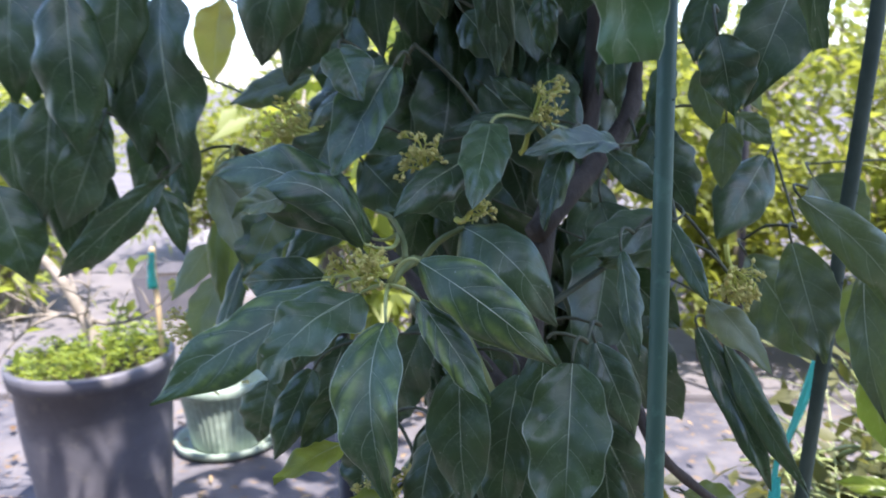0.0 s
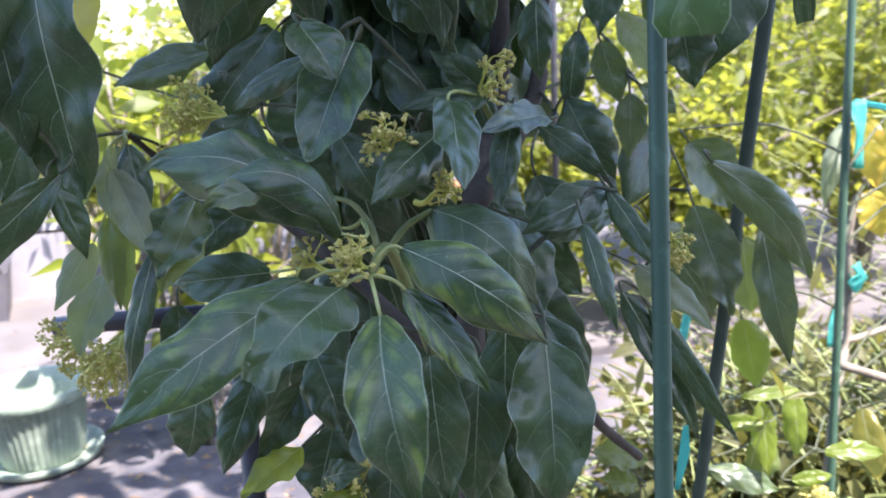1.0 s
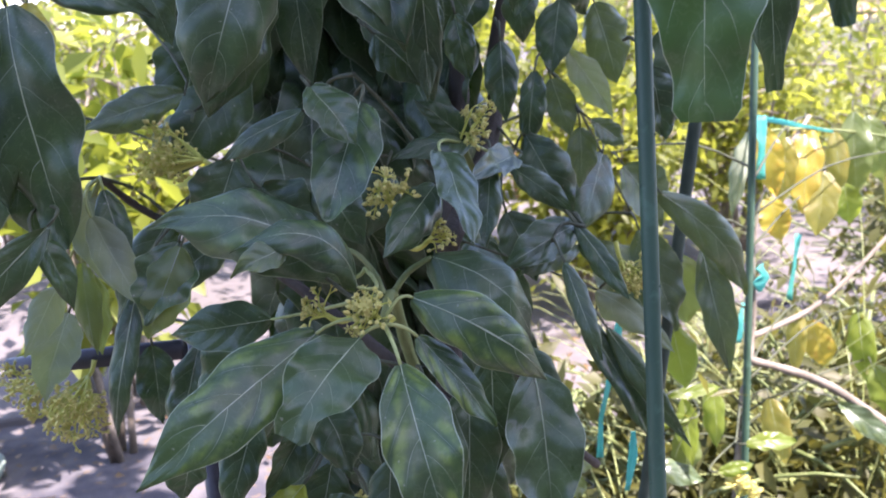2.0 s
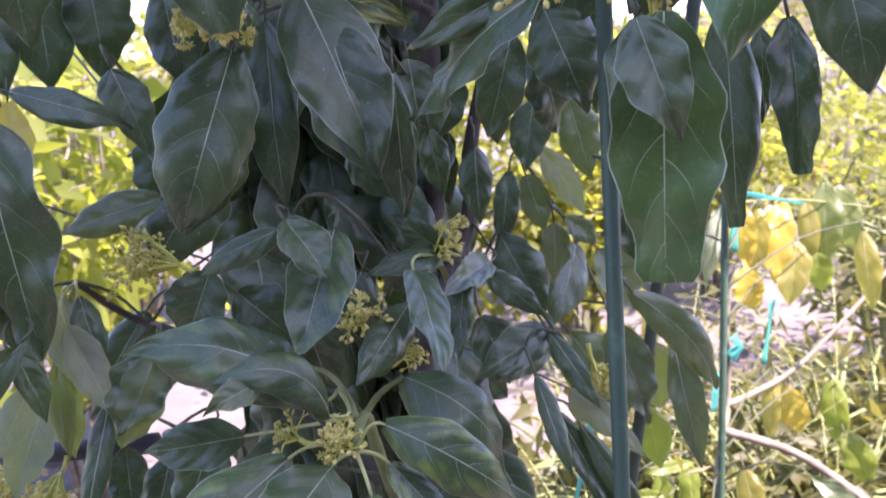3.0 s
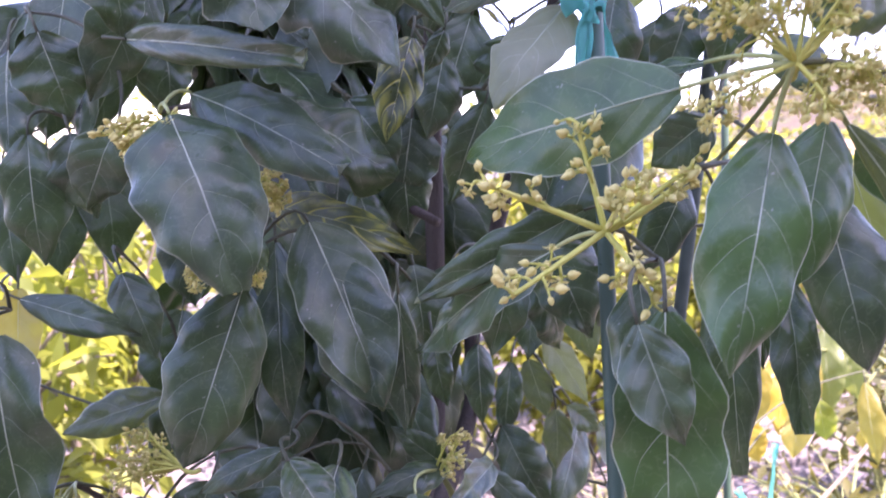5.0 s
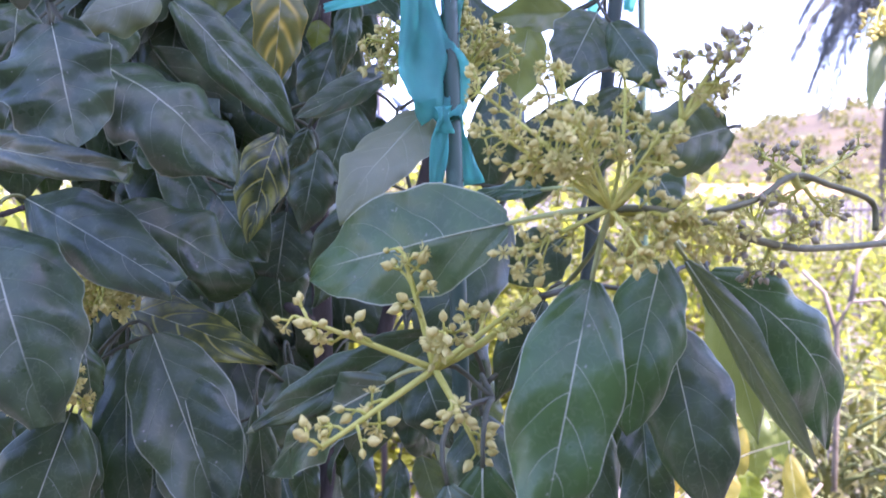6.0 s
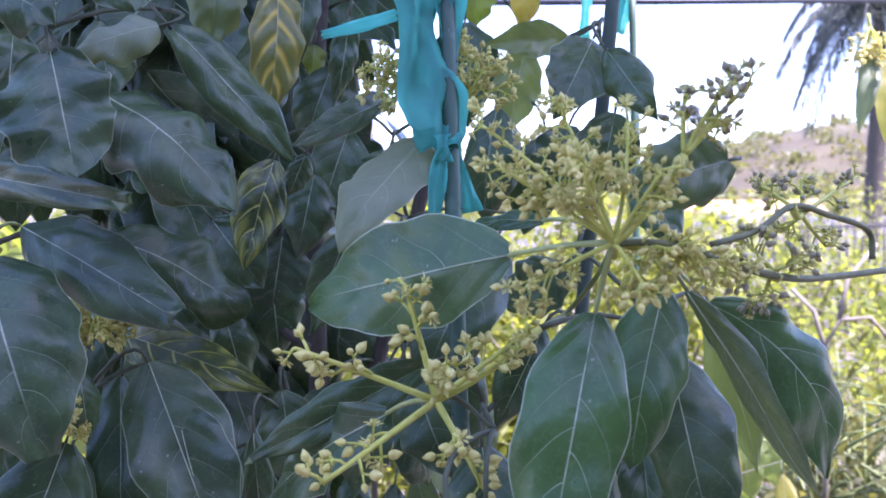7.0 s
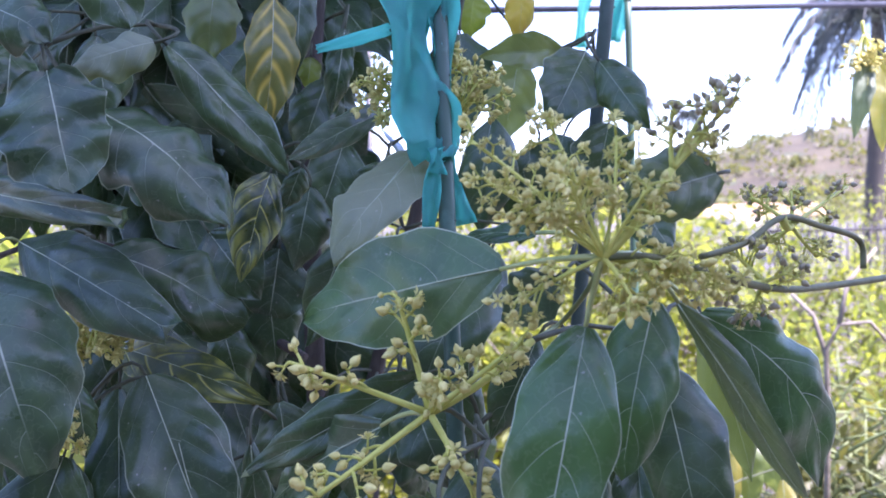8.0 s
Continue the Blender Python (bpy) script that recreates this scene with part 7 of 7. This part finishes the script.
leaf(sapling, (0.2742, 1.1598, 0.7924), (0.3464, 1.1453, 0.7782), 0.0445, (-0.24, -0.64, 0.73), kind="olive", node=(0.2772, 1.2131, 0.7728), twig=True)
leaf(sapling, (0.329, 1.1402, 0.7465), (0.2784, 1.1503, 0.7561), 0.0371, (-0.25, -0.66, 0.71), kind="olive", node=(0.2772, 1.2131, 0.7728), twig=True)
leaf(sapling, (0.5055, 1.3009, 0.6631), (0.6149, 1.2745, 0.6238), 0.0438, (-0.36, -0.63, 0.69), kind="mid", node=(0.5159, 1.3514, 0.645), twig=True)
leaf(sapling, (0.6374, 1.3849, 0.6636), (0.6397, 1.3642, 0.5808), 0.0566, (-0.19, -0.72, 0.67), kind="olive", node=(0.6673, 1.428, 0.721), twig=True)
leaf(avocado, (-0.3495, 0.9535, 1.4119), (-0.336, 0.921, 1.2556), 0.0758, (0.43, -0.87, 0.26), node=(-0.3786, 1.0092, 1.4388), twig=True)
leaf(avocado, (-0.3327, 0.9562, 1.2761), (-0.3695, 0.9338, 1.1797), 0.0552, (0.58, -0.76, 0.3), node=(-0.3546, 1.0129, 1.2926), twig=True)
leaf(avocado, (-0.2768, 0.9689, 1.2254), (-0.3898, 0.9427, 1.1303), 0.0404, (0.54, -0.8, 0.26), node=(-0.2889, 1.0264, 1.2342), twig=True)
leaf(avocado, (-0.2909, 0.9859, 1.2128), (-0.2651, 0.9733, 1.1469), 0.0332, (0.53, -0.71, 0.46), node=(-0.2889, 1.0264, 1.2342), twig=True)
leaf(avocado, (-0.1758, 0.9379, 1.7699), (-0.1627, 0.945, 1.6676), 0.0722, (0.25, -0.96, 0.16), node=(-0.1835, 0.9951, 1.8031), twig=True)
leaf(avocado, (-0.139, 0.9848, 1.727), (-0.1958, 0.9945, 1.6188), 0.0631, (0.25, -0.96, 0.12), node=(-0.1348, 1.0428, 1.7548), twig=True)
leaf(avocado, (-0.2332, 0.9918, 1.6774), (-0.2123, 0.9992, 1.6068), 0.0670, (0.09, -0.97, 0.22), node=(-0.2472, 1.0493, 1.7025), twig=True)
leaf(avocado, (-0.1241, 1.0172, 1.7875), (-0.1327, 1.0107, 1.6869), 0.0607, (0.03, -0.99, 0.13), node=(-0.0589, 1.0878, 1.8327), twig=True)
leaf(avocado, (-0.216, 1.0203, 1.5922), (-0.2, 1.0077, 1.5175), 0.0549, (-0.11, -0.95, 0.29), node=(-0.2272, 1.0822, 1.6112), twig=True)
leaf(avocado, (-0.2512, 1.0263, 1.5924), (-0.2462, 1.0223, 1.4751), 0.0640, (-0.08, -0.97, 0.22), node=(-0.2272, 1.0822, 1.6112), twig=True)
leaf(avocado, (-0.1757, 0.9811, 1.596), (-0.2066, 0.9979, 1.5241), 0.0574, (-0.14, -0.95, 0.28), node=(-0.1813, 1.0029, 1.6751), twig=True)
leaf(avocado, (0.093, 1.0229, 1.8048), (0.0751, 1.0246, 1.6973), 0.0593, (-0.04, -0.99, 0.14), node=(0.1054, 1.0291, 1.8693), twig=True)
leaf(avocado, (0.1294, 1.0017, 1.6643), (0.1122, 1.0045, 1.5837), 0.0593, (-0.18, -0.94, 0.29), node=(0.0988, 1.0168, 1.6973), twig=True)
leaf(avocado, (0.0904, 1.0342, 1.5772), (0.0981, 1.0265, 1.4832), 0.0663, (-0.05, -0.91, 0.4), node=(0.0993, 1.0944, 1.593), twig=True)
leaf(avocado, (0.0456, 1.0282, 1.536), (0.0636, 1.0174, 1.4604), 0.0539, (-0.16, -0.9, 0.42), node=(0.0993, 1.0944, 1.593), twig=True)
leaf(avocado, (0.1371, 0.9101, 1.6125), (0.1121, 0.937, 1.5226), 0.0590, (-0.27, -0.88, 0.38), node=(0.1566, 0.9639, 1.6296), twig=True)
leaf(avocado, (0.0357, 1.0149, 1.6226), (0.078, 0.9952, 1.5591), 0.0631, (-0.25, -0.93, 0.25), node=(0.0341, 1.0783, 1.6388), twig=True)
leaf(avocado, (0.1596, 1.0491, 1.7747), (0.1307, 1.0562, 1.6892), 0.0516, (-0.31, -0.92, 0.22), node=(0.188, 1.0712, 1.852), twig=True)
leaf(avocado, (0.1029, 1.0269, 1.6048), (0.089, 1.0243, 1.525), 0.0687, (-0.11, -0.95, 0.3), node=(0.0993, 1.0944, 1.593), twig=True)
leaf(avocado, (-0.0269, 0.8937, 1.5143), (0.0212, 0.8413, 1.3632), 0.0802, (-0.09, -0.87, 0.49), node=(-0.0753, 0.926, 1.486), twig=True)
leaf(avocado, (-0.0859, 0.9393, 1.4411), (-0.1337, 0.9229, 1.3144), 0.0861, (0, -0.85, 0.53), node=(-0.0794, 0.9998, 1.4477), twig=True)
leaf(avocado, (0.0971, 1.015, 1.4565), (0.1044, 1.0038, 1.3651), 0.0687, (0.01, -0.87, 0.49), node=(0.1099, 1.0743, 1.4663), twig=True)
leaf(avocado, (0.1778, 0.88, 1.452), (0.2064, 0.8954, 1.3831), 0.0567, (-0.2, -0.82, 0.54), node=(0.1993, 0.9308, 1.519), twig=True)
leaf(avocado, (-0.393, 0.9805, 1.3088), (-0.4017, 0.9543, 1.1877), 0.0647, (0.51, -0.79, 0.34), node=(-0.4215, 1.0359, 1.3285), twig=True)
leaf(avocado, (-0.3937, 1.1641, 1.4502), (-0.3921, 1.1269, 1.2747), 0.0960, (0.58, -0.79, 0.22), node=(-0.4188, 1.2212, 1.4778), twig=True)
leaf(avocado, (-0.4477, 1.1391, 1.3457), (-0.4294, 1.1079, 1.1947), 0.0768, (0.34, -0.88, 0.31), node=(-0.4776, 1.1951, 1.3675), twig=True)
leaf(avocado, (0.4082, 0.9169, 1.7225), (0.3905, 0.9197, 1.6399), 0.0608, (-0.42, -0.88, 0.21), node=(0.4439, 0.9664, 1.7484), twig=True)
leaf(avocado, (0.382, 0.959, 1.7148), (0.3531, 0.9661, 1.6293), 0.0573, (-0.31, -0.93, 0.19), node=(0.4439, 0.9664, 1.7484), twig=True)
leaf(avocado, (0.3647, 1.024, 1.8049), (0.3451, 1.0269, 1.7082), 0.0546, (-0.3, -0.94, 0.14), kind="olive", node=(0.3945, 1.0761, 1.8356), twig=True)
leaf(avocado, (0.342, 1.0906, 1.8853), (0.3347, 1.091, 1.8342), 0.0448, (-0.28, -0.96, 0.06), kind="young", node=(0.3679, 1.1435, 1.9202), twig=True)
leaf(avocado, (0.3928, 1.071, 1.8911), (0.3883, 1.0699, 1.8335), 0.0384, (-0.33, -0.94, 0.06), kind="yellow", node=(0.3679, 1.1435, 1.9202), twig=True)
leaf(avocado, (0.3697, 1.0759, 1.8082), (0.396, 1.0647, 1.7887), 0.0256, (-0.45, -0.88, 0.12), kind="yellow", node=(0.3945, 1.0761, 1.8356), twig=True)
leaf(avocado, (0.1558, 1.106, 1.8074), (0.152, 1.1057, 1.771), 0.0273, (-0.2, -0.97, 0.13), kind="young", node=(0.1706, 1.1635, 1.8384), twig=True)
leaf(avocado, (0.1296, 1.1046, 1.5713), (0.1432, 1.0983, 1.553), 0.0273, (-0.12, -0.91, 0.41), kind="yellow", node=(0.1329, 1.1672, 1.5838), twig=True)
leaf(avocado, (0.2669, 0.8904, 1.6023), (0.1773, 0.8555, 1.4775), 0.0848, (-0.52, -0.81, 0.28), node=(0.3062, 0.9448, 1.6259), twig=True)
leaf(avocado, (0.2091, 0.9718, 1.5963), (0.2287, 0.9463, 1.4835), 0.0829, (-0.29, -0.91, 0.29), node=(0.2318, 1.0292, 1.6217), twig=True)
leaf(avocado, (0.2445, 0.924, 1.5073), (0.2459, 0.9055, 1.4005), 0.0647, (-0.62, -0.72, 0.33), node=(0.273, 0.9793, 1.5268), twig=True)
leaf(avocado, (-0.3313, 1.0373, 1.3837), (-0.3117, 1.01, 1.2376), 0.0771, (0.2, -0.94, 0.27), node=(-0.2888, 1.1048, 1.4247), twig=True)
leaf(avocado, (-0.4176, 1.0307, 1.2929), (-0.402, 1, 1.1317), 0.0667, (0.37, -0.85, 0.37), node=(-0.4215, 1.0359, 1.3285), twig=True)
leaf(avocado, (-0.4536, 0.9618, 1.2231), (-0.4153, 0.9463, 1.1263), 0.0687, (0.52, -0.74, 0.42), node=(-0.4924, 1.0136, 1.2364), twig=True)
leaf(avocado, (-0.3803, 1.0424, 1.23), (-0.3944, 1.0191, 1.121), 0.0496, (0.43, -0.81, 0.4), node=(-0.4063, 1.0984, 1.2446), twig=True)
leaf(avocado, (-0.1634, 1.0348, 1.0759), (-0.1966, 1.0084, 0.975), 0.0547, (-0.01, -0.77, 0.63), node=(-0.1595, 1.0941, 1.0725), twig=True)
leaf(avocado, (-0.1205, 1.0067, 1.1043), (-0.1633, 0.976, 1.0163), 0.0699, (0.18, -0.83, 0.53), node=(-0.1595, 1.0941, 1.0725), twig=True)
leaf(avocado, (-0.2128, 1.0903, 1.0619), (-0.212, 1.0686, 0.9792), 0.0455, (0.09, -0.79, 0.61), node=(-0.2165, 1.1499, 1.0596), twig=True)
leaf(avocado, (-0.1115, 1.0103, 1.0459), (-0.138, 0.9861, 0.9618), 0.0634, (-0.04, -0.76, 0.65), node=(-0.1595, 1.0941, 1.0725), twig=True)
leaf(avocado, (-0.2694, 1.3076, 1.5831), (-0.2583, 1.2695, 1.4355), 0.0915, (0.26, -0.93, 0.24), node=(-0.2773, 1.3705, 1.6095), twig=True)
leaf(avocado, (-0.2095, 1.3082, 1.5771), (-0.2006, 1.2747, 1.4461), 0.0801, (0.25, -0.94, 0.24), node=(-0.2773, 1.3705, 1.6095), twig=True)
leaf(avocado, (-0.3173, 1.297, 1.5633), (-0.3063, 1.2627, 1.4313), 0.0768, (0, -0.97, 0.24), node=(-0.2773, 1.3705, 1.6095), twig=True)
leaf(avocado, (0.0583, 0.9513, 1.4265), (0.0593, 0.9191, 1.3145), 0.0405, (-0.04, -0.96, 0.27), twig=True, node=(0.0632, 0.9934, 1.4397))
leaf(avocado, (-0.317, 1.0105, 1.4472), (-0.3277, 0.9816, 1.3088), 0.0736, (0.42, -0.88, 0.22), node=(-0.2868, 1.0299, 1.4622), twig=True)
leaf(avocado, (0.3186, 0.9956, 1.734), (0.3024, 0.996, 1.6154), 0.0753, (-0.57, -0.77, 0.27), node=(0.346, 1.0494, 1.7606), twig=True)
leaf(avocado, (0.3722, 0.9947, 1.7061), (0.3501, 0.9982, 1.6027), 0.0771, (-0.49, -0.83, 0.28), node=(0.346, 1.0494, 1.7606), twig=True)
leaf(avocado, (0.314, 1.0668, 1.8342), (0.3149, 1.0608, 1.7195), 0.0744, (-0.29, -0.94, 0.15), node=(0.3679, 1.1435, 1.9202), twig=True)
leaf(avocado, (-0.4754, 1.0798, 1.4643), (-0.4766, 1.0479, 1.3063), 0.0868, (0.3, -0.92, 0.25), node=(-0.5061, 1.1335, 1.4925), twig=True)
leaf(avocado, (-0.0871, 1.1739, 1.3429), (-0.1714, 1.1313, 1.2388), 0.0797, (-0.01, -0.85, 0.53), twig=True, node=(-0.0652, 1.2183, 1.3596))
leaf(avocado, (-0.1268, 1.2171, 1.3926), (-0.1508, 1.1933, 1.2873), 0.0768, (-0.01, -0.85, 0.53), twig=True, node=(-0.1196, 1.2768, 1.4298))
leaf(avocado, (-0.1810, 1.1997, 1.1784), (-0.2526, 1.1663, 1.0709), 0.0690, (-0.01, -0.85, 0.53), twig=True, node=(-0.1471, 1.2431, 1.1920))
leaf(avocado, (-0.1201, 1.1331, 1.1628), (-0.2078, 1.1018, 1.1071), 0.0583, (-0.01, -0.85, 0.53), twig=True, node=(-0.1012, 1.1843, 1.1639))
leaf(avocado, (-0.4899, 1.1680, 1.5029), (-0.4999, 1.1259, 1.2984), 0.1011, (0.10, -0.86, 0.51), twig=True, node=(-0.5111, 1.2245, 1.5399))
leaf(avocado, (-0.3187, 1.1445, 1.2986), (-0.3809, 1.1147, 1.1818), 0.0741, (0.10, -0.86, 0.51), twig=True, node=(-0.3173, 1.1998, 1.3180))
leaf(avocado, (-0.5144, 1.1055, 1.3060), (-0.5097, 1.0825, 1.1893), 0.0793, (0.10, -0.86, 0.51), twig=True, node=(-0.5396, 1.1288, 1.3328))
leaf(avocado, (0.2972, 0.8756, 1.3821), (0.2506, 0.8317, 1.2892), 0.0657, (-0.09, -0.86, 0.51), twig=True, node=(0.3154, 0.9258, 1.4186))
leaf(avocado, (-0.3039, 1.2533, 1.4244), (-0.3047, 1.2010, 1.3176), 0.0538, (0.19, -0.86, 0.46), kind="golden", twig=True, node=(-0.3045, 1.2828, 1.4699))
leaf(avocado, (-0.2788, 1.1426, 1.6798), (-0.2780, 1.1030, 1.5733), 0.0737, (-0.16, -0.85, 0.51), twig=True, node=(-0.2773, 1.1908, 1.7163))
leaf(avocado, (-0.2296, 1.1713, 1.6917), (-0.2521, 1.1509, 1.5912), 0.0691, (-0.25, -0.82, 0.51), twig=True, node=(-0.2366, 1.2227, 1.7302))
leaf(avocado, (-0.2227, 1.1654, 1.7527), (-0.2361, 1.1377, 1.6336), 0.0745, (-0.20, -0.87, 0.45), twig=True, node=(-0.2214, 1.2110, 1.7900))
leaf(avocado, (0.1727, 1.0767, 1.7855), (0.1526, 1.0696, 1.6991), 0.0413, (-0.43, -0.84, 0.33), twig=True, node=(0.1836, 1.1170, 1.8172))
leaf(avocado, (-0.0607, 0.8875, 1.8386), (-0.0325, 0.8520, 1.7764), 0.0576, (-0.34, -0.76, 0.55), ovate=0.8, wave=1.4, twig=True, node=(-0.0653, 0.9336, 1.8672))


def inner_leaves(count, seed, joined, low=0.8, high=2.15, back=0.0, wide=1.3):
    """Hanging leaves of the tree's inside and back."""
    rng = random.Random(seed)
    bm = bmesh.new() if joined else None
    for _ in range(count):
        z = rng.uniform(low, high)
        q = rng.uniform(0.25, math.pi - 0.25) if rng.random() < 0.8 else rng.uniform(0, 2 * math.pi)
        rad = rng.uniform(0.04, 0.26)
        b = Vector((0.08 + 0.06 * (z - 1) + math.cos(q) * rad * wide, 0.94 + back + 0.08 * (z - 1) + abs(math.sin(q)) * rad * 0.7, z))
        if b.x > 0.19:
            b.x = 0.19 - 0.3 * rng.random()
        if z < 1.72:
            b.x = max(b.x, -0.06 + 0.05 * rng.random())
        d = Vector(((math.cos(q) * 0.7 if z > 1.72 else 0.25) + rng.gauss(0, 0.4), math.sin(q) * 0.3 + rng.gauss(0, 0.4), -1)).normalized()
        ln = rng.uniform(0.12, 0.2)
        leaf(avocado, b, b + d * ln, ln * rng.uniform(0.42, 0.56), (rng.gauss(0, 0.7), -1 + rng.gauss(0, 0.5), 0.6), bow=rng.uniform(0.02, 0.14), fold=rng.uniform(0.05, 0.35), ovate=rng.uniform(0, 0.6), into=bm)
    if joined:
        tagged(part("inner_foliage", bm, (LEAF["dark"], RIB, INNER_TWIG, LEAF["pale"]), avocado), kind="stuff")


inner_leaves(110, 15, False, back=0.18)
inner_leaves(260, 17, True, back=0.22)
inner_leaves(180, 18, True, 1.55, 2.2, 0.2, 2.2)


def added_shade_tree(count, seed):
    """Unseen tall tree added behind the path, to keep sun off the leaves below."""
    rng = random.Random(seed)
    foot = Vector((1.2, -0.85, 0))
    heart = Vector((0.33, 0.46, 2.4)) + SUN_DIR * 2.0
    ob = thing("added_shade_tree", "unseen slender tree added for shade, with a dense dark-green crown", "tree", foot)
    fork = heart + Vector((0.08, -0.12, -0.75))
    bm = bmesh.new()
    tube(bm, arc((0, 0, 0), fork - foot, (0.05, -0.04, 0), 14), [0.05 - 0.0019 * i for i in range(15)], 12)
    part("trunk", bm, BARK, ob)
    bm = bmesh.new()
    boughs = []
    for k in range(5):
        q = 2 * math.pi * k / 5
        e = heart + Vector((math.cos(q) * 0.3, math.sin(q) * 0.3, -0.05))
        tube(bm, arc(fork, e, (math.cos(q) * 0.06, math.sin(q) * 0.06, 0), 10), [0.02 - 0.0012 * i for i in range(11)], 8, 2)
        boughs.append(e)
    for k in range(30):
        q = 2.4 * k
        rad = 0.64 * math.sqrt(rng.random())
        e = heart + Vector((math.cos(q) * rad, math.sin(q) * rad, rng.uniform(-0.3, 0.3)))
        tube(bm, arc(boughs[k % 5], e, (0, 0, 0.06), 6), [0.005 - 0.0005 * i for i in range(7)], 6, 2)
    for _ in range(count):
        q, rad = rng.uniform(0, 6.283), 0.7 * math.sqrt(rng.random())
        b = heart + Vector((math.cos(q) * rad, math.sin(q) * rad, rng.uniform(-0.35, 0.35)))
        heading = rng.uniform(0, 6.283)
        d = Vector((math.cos(heading), math.sin(heading), rng.uniform(-1.2, 0.1))).normalized()
        ln = rng.uniform(0.18, 0.25)
        leaf(avocado, b, b + d * ln, ln * 0.45, (rng.gauss(0, 0.4), rng.gauss(0, 0.4), 1), coarse=True, into=bm)
    bm.transform(Matrix.Translation(-foot))
    tagged(part("crown", bm, (LEAF["dark"], RIB, INNER_TWIG, LEAF["pale"]), ob), kind="stuff")


added_shade_tree(1700, 16)


def side_limb(seed):
    """Unseen limb added over the pots to cast dappled shade on them."""
    rng = random.Random(seed)
    bm = bmesh.new()
    tube(bm, arc((0.2, 1.1, 2.2), (-0.65, 1.6, 2.5), (0, 0, 0.06), 9), [0.007 - 0.0006 * i for i in range(10)], 6, 2)
    for k in range(84):
        if k >= 50:
            b = Vector((rng.uniform(-0.5, 0.4), rng.uniform(1.45, 2.1), rng.uniform(2.35, 2.7)))
        elif k < 6:
            b = Vector((rng.uniform(-0.68, -0.15), rng.uniform(1.15, 1.6), rng.uniform(2.25, 2.6)))
        else:
            b = Vector((rng.uniform(-0.3, 0.4), rng.uniform(1.35, 2.0), rng.uniform(2.35, 2.7)))
        heading = rng.uniform(0, 6.283)
        d = Vector((math.cos(heading), math.sin(heading), rng.uniform(-1.4, -0.2))).normalized()
        ln = rng.uniform(0.16, 0.24)
        leaf(avocado, b, b + d * ln, ln * 0.45, (rng.gauss(0, 0.4), rng.gauss(0, 0.4), 1), coarse=True, into=bm)
    # pendulous leaves added at its end, between the sun and the nursery pot
    for k in range(7):
        foot = POT_AT + Vector((-0.21 + 0.06 * k + rng.gauss(0, 0.012), -0.2, rng.uniform(0.1, 0.46)))
        b = foot + SUN_DIR * (rng.uniform(1.95, 2.2) - foot.z) / SUN_DIR.z
        tube(bm, arc((-0.4, 1.45, 2.38), b, (0, 0, 0.04), 5), [0.003 - 0.0003 * i for i in range(6)], 5, 2)
        d = Vector((rng.gauss(0, 0.2), rng.gauss(0, 0.2), -1)).normalized()
        ln = rng.uniform(0.16, 0.3)
        leaf(avocado, b, b + d * ln, ln * 0.27, (rng.gauss(0, 0.4), -1, 0.3), into=bm)
    tagged(part("side_limb", bm, (LEAF["dark"], RIB, INNER_TWIG, LEAF["pale"]), avocado), kind="stuff")


side_limb(23)


def tree_top(count, seed):
    """Unseen dense top added to the tree, which leaves its inside dark."""
    rng = random.Random(seed)
    bm = bmesh.new()
    for k in range(14):
        e = Vector((rng.uniform(-0.1, 0.55), rng.uniform(1.0, 1.5), rng.uniform(2.1, 2.5)))
        tube(bm, arc((0.18, 1.1, 1.95 + 0.02 * k), e, (0, 0, 0.05), 6), [0.006 - 0.0006 * i for i in range(7)], 6, 2)
    for _ in range(count):
        b = Vector((rng.uniform(-0.15, 0.6), rng.uniform(1.0, 1.55), rng.uniform(2.05, 2.6)))
        heading = rng.uniform(0, 6.283)
        d = Vector((math.cos(heading), math.sin(heading), rng.uniform(-1.0, 0.1))).normalized()
        ln = rng.uniform(0.15, 0.22)
        tip = b + d * ln
        tip.z = max(tip.z, 2.0)
        leaf(avocado, b, tip, ln * 0.45, (rng.gauss(0, 0.4), rng.gauss(0, 0.4), 1), coarse=True, into=bm)
    tagged(part("tree_top", bm, (LEAF["dark"], RIB, INNER_TWIG, LEAF["pale"]), avocado), kind="stuff")


tree_top(300, 19)
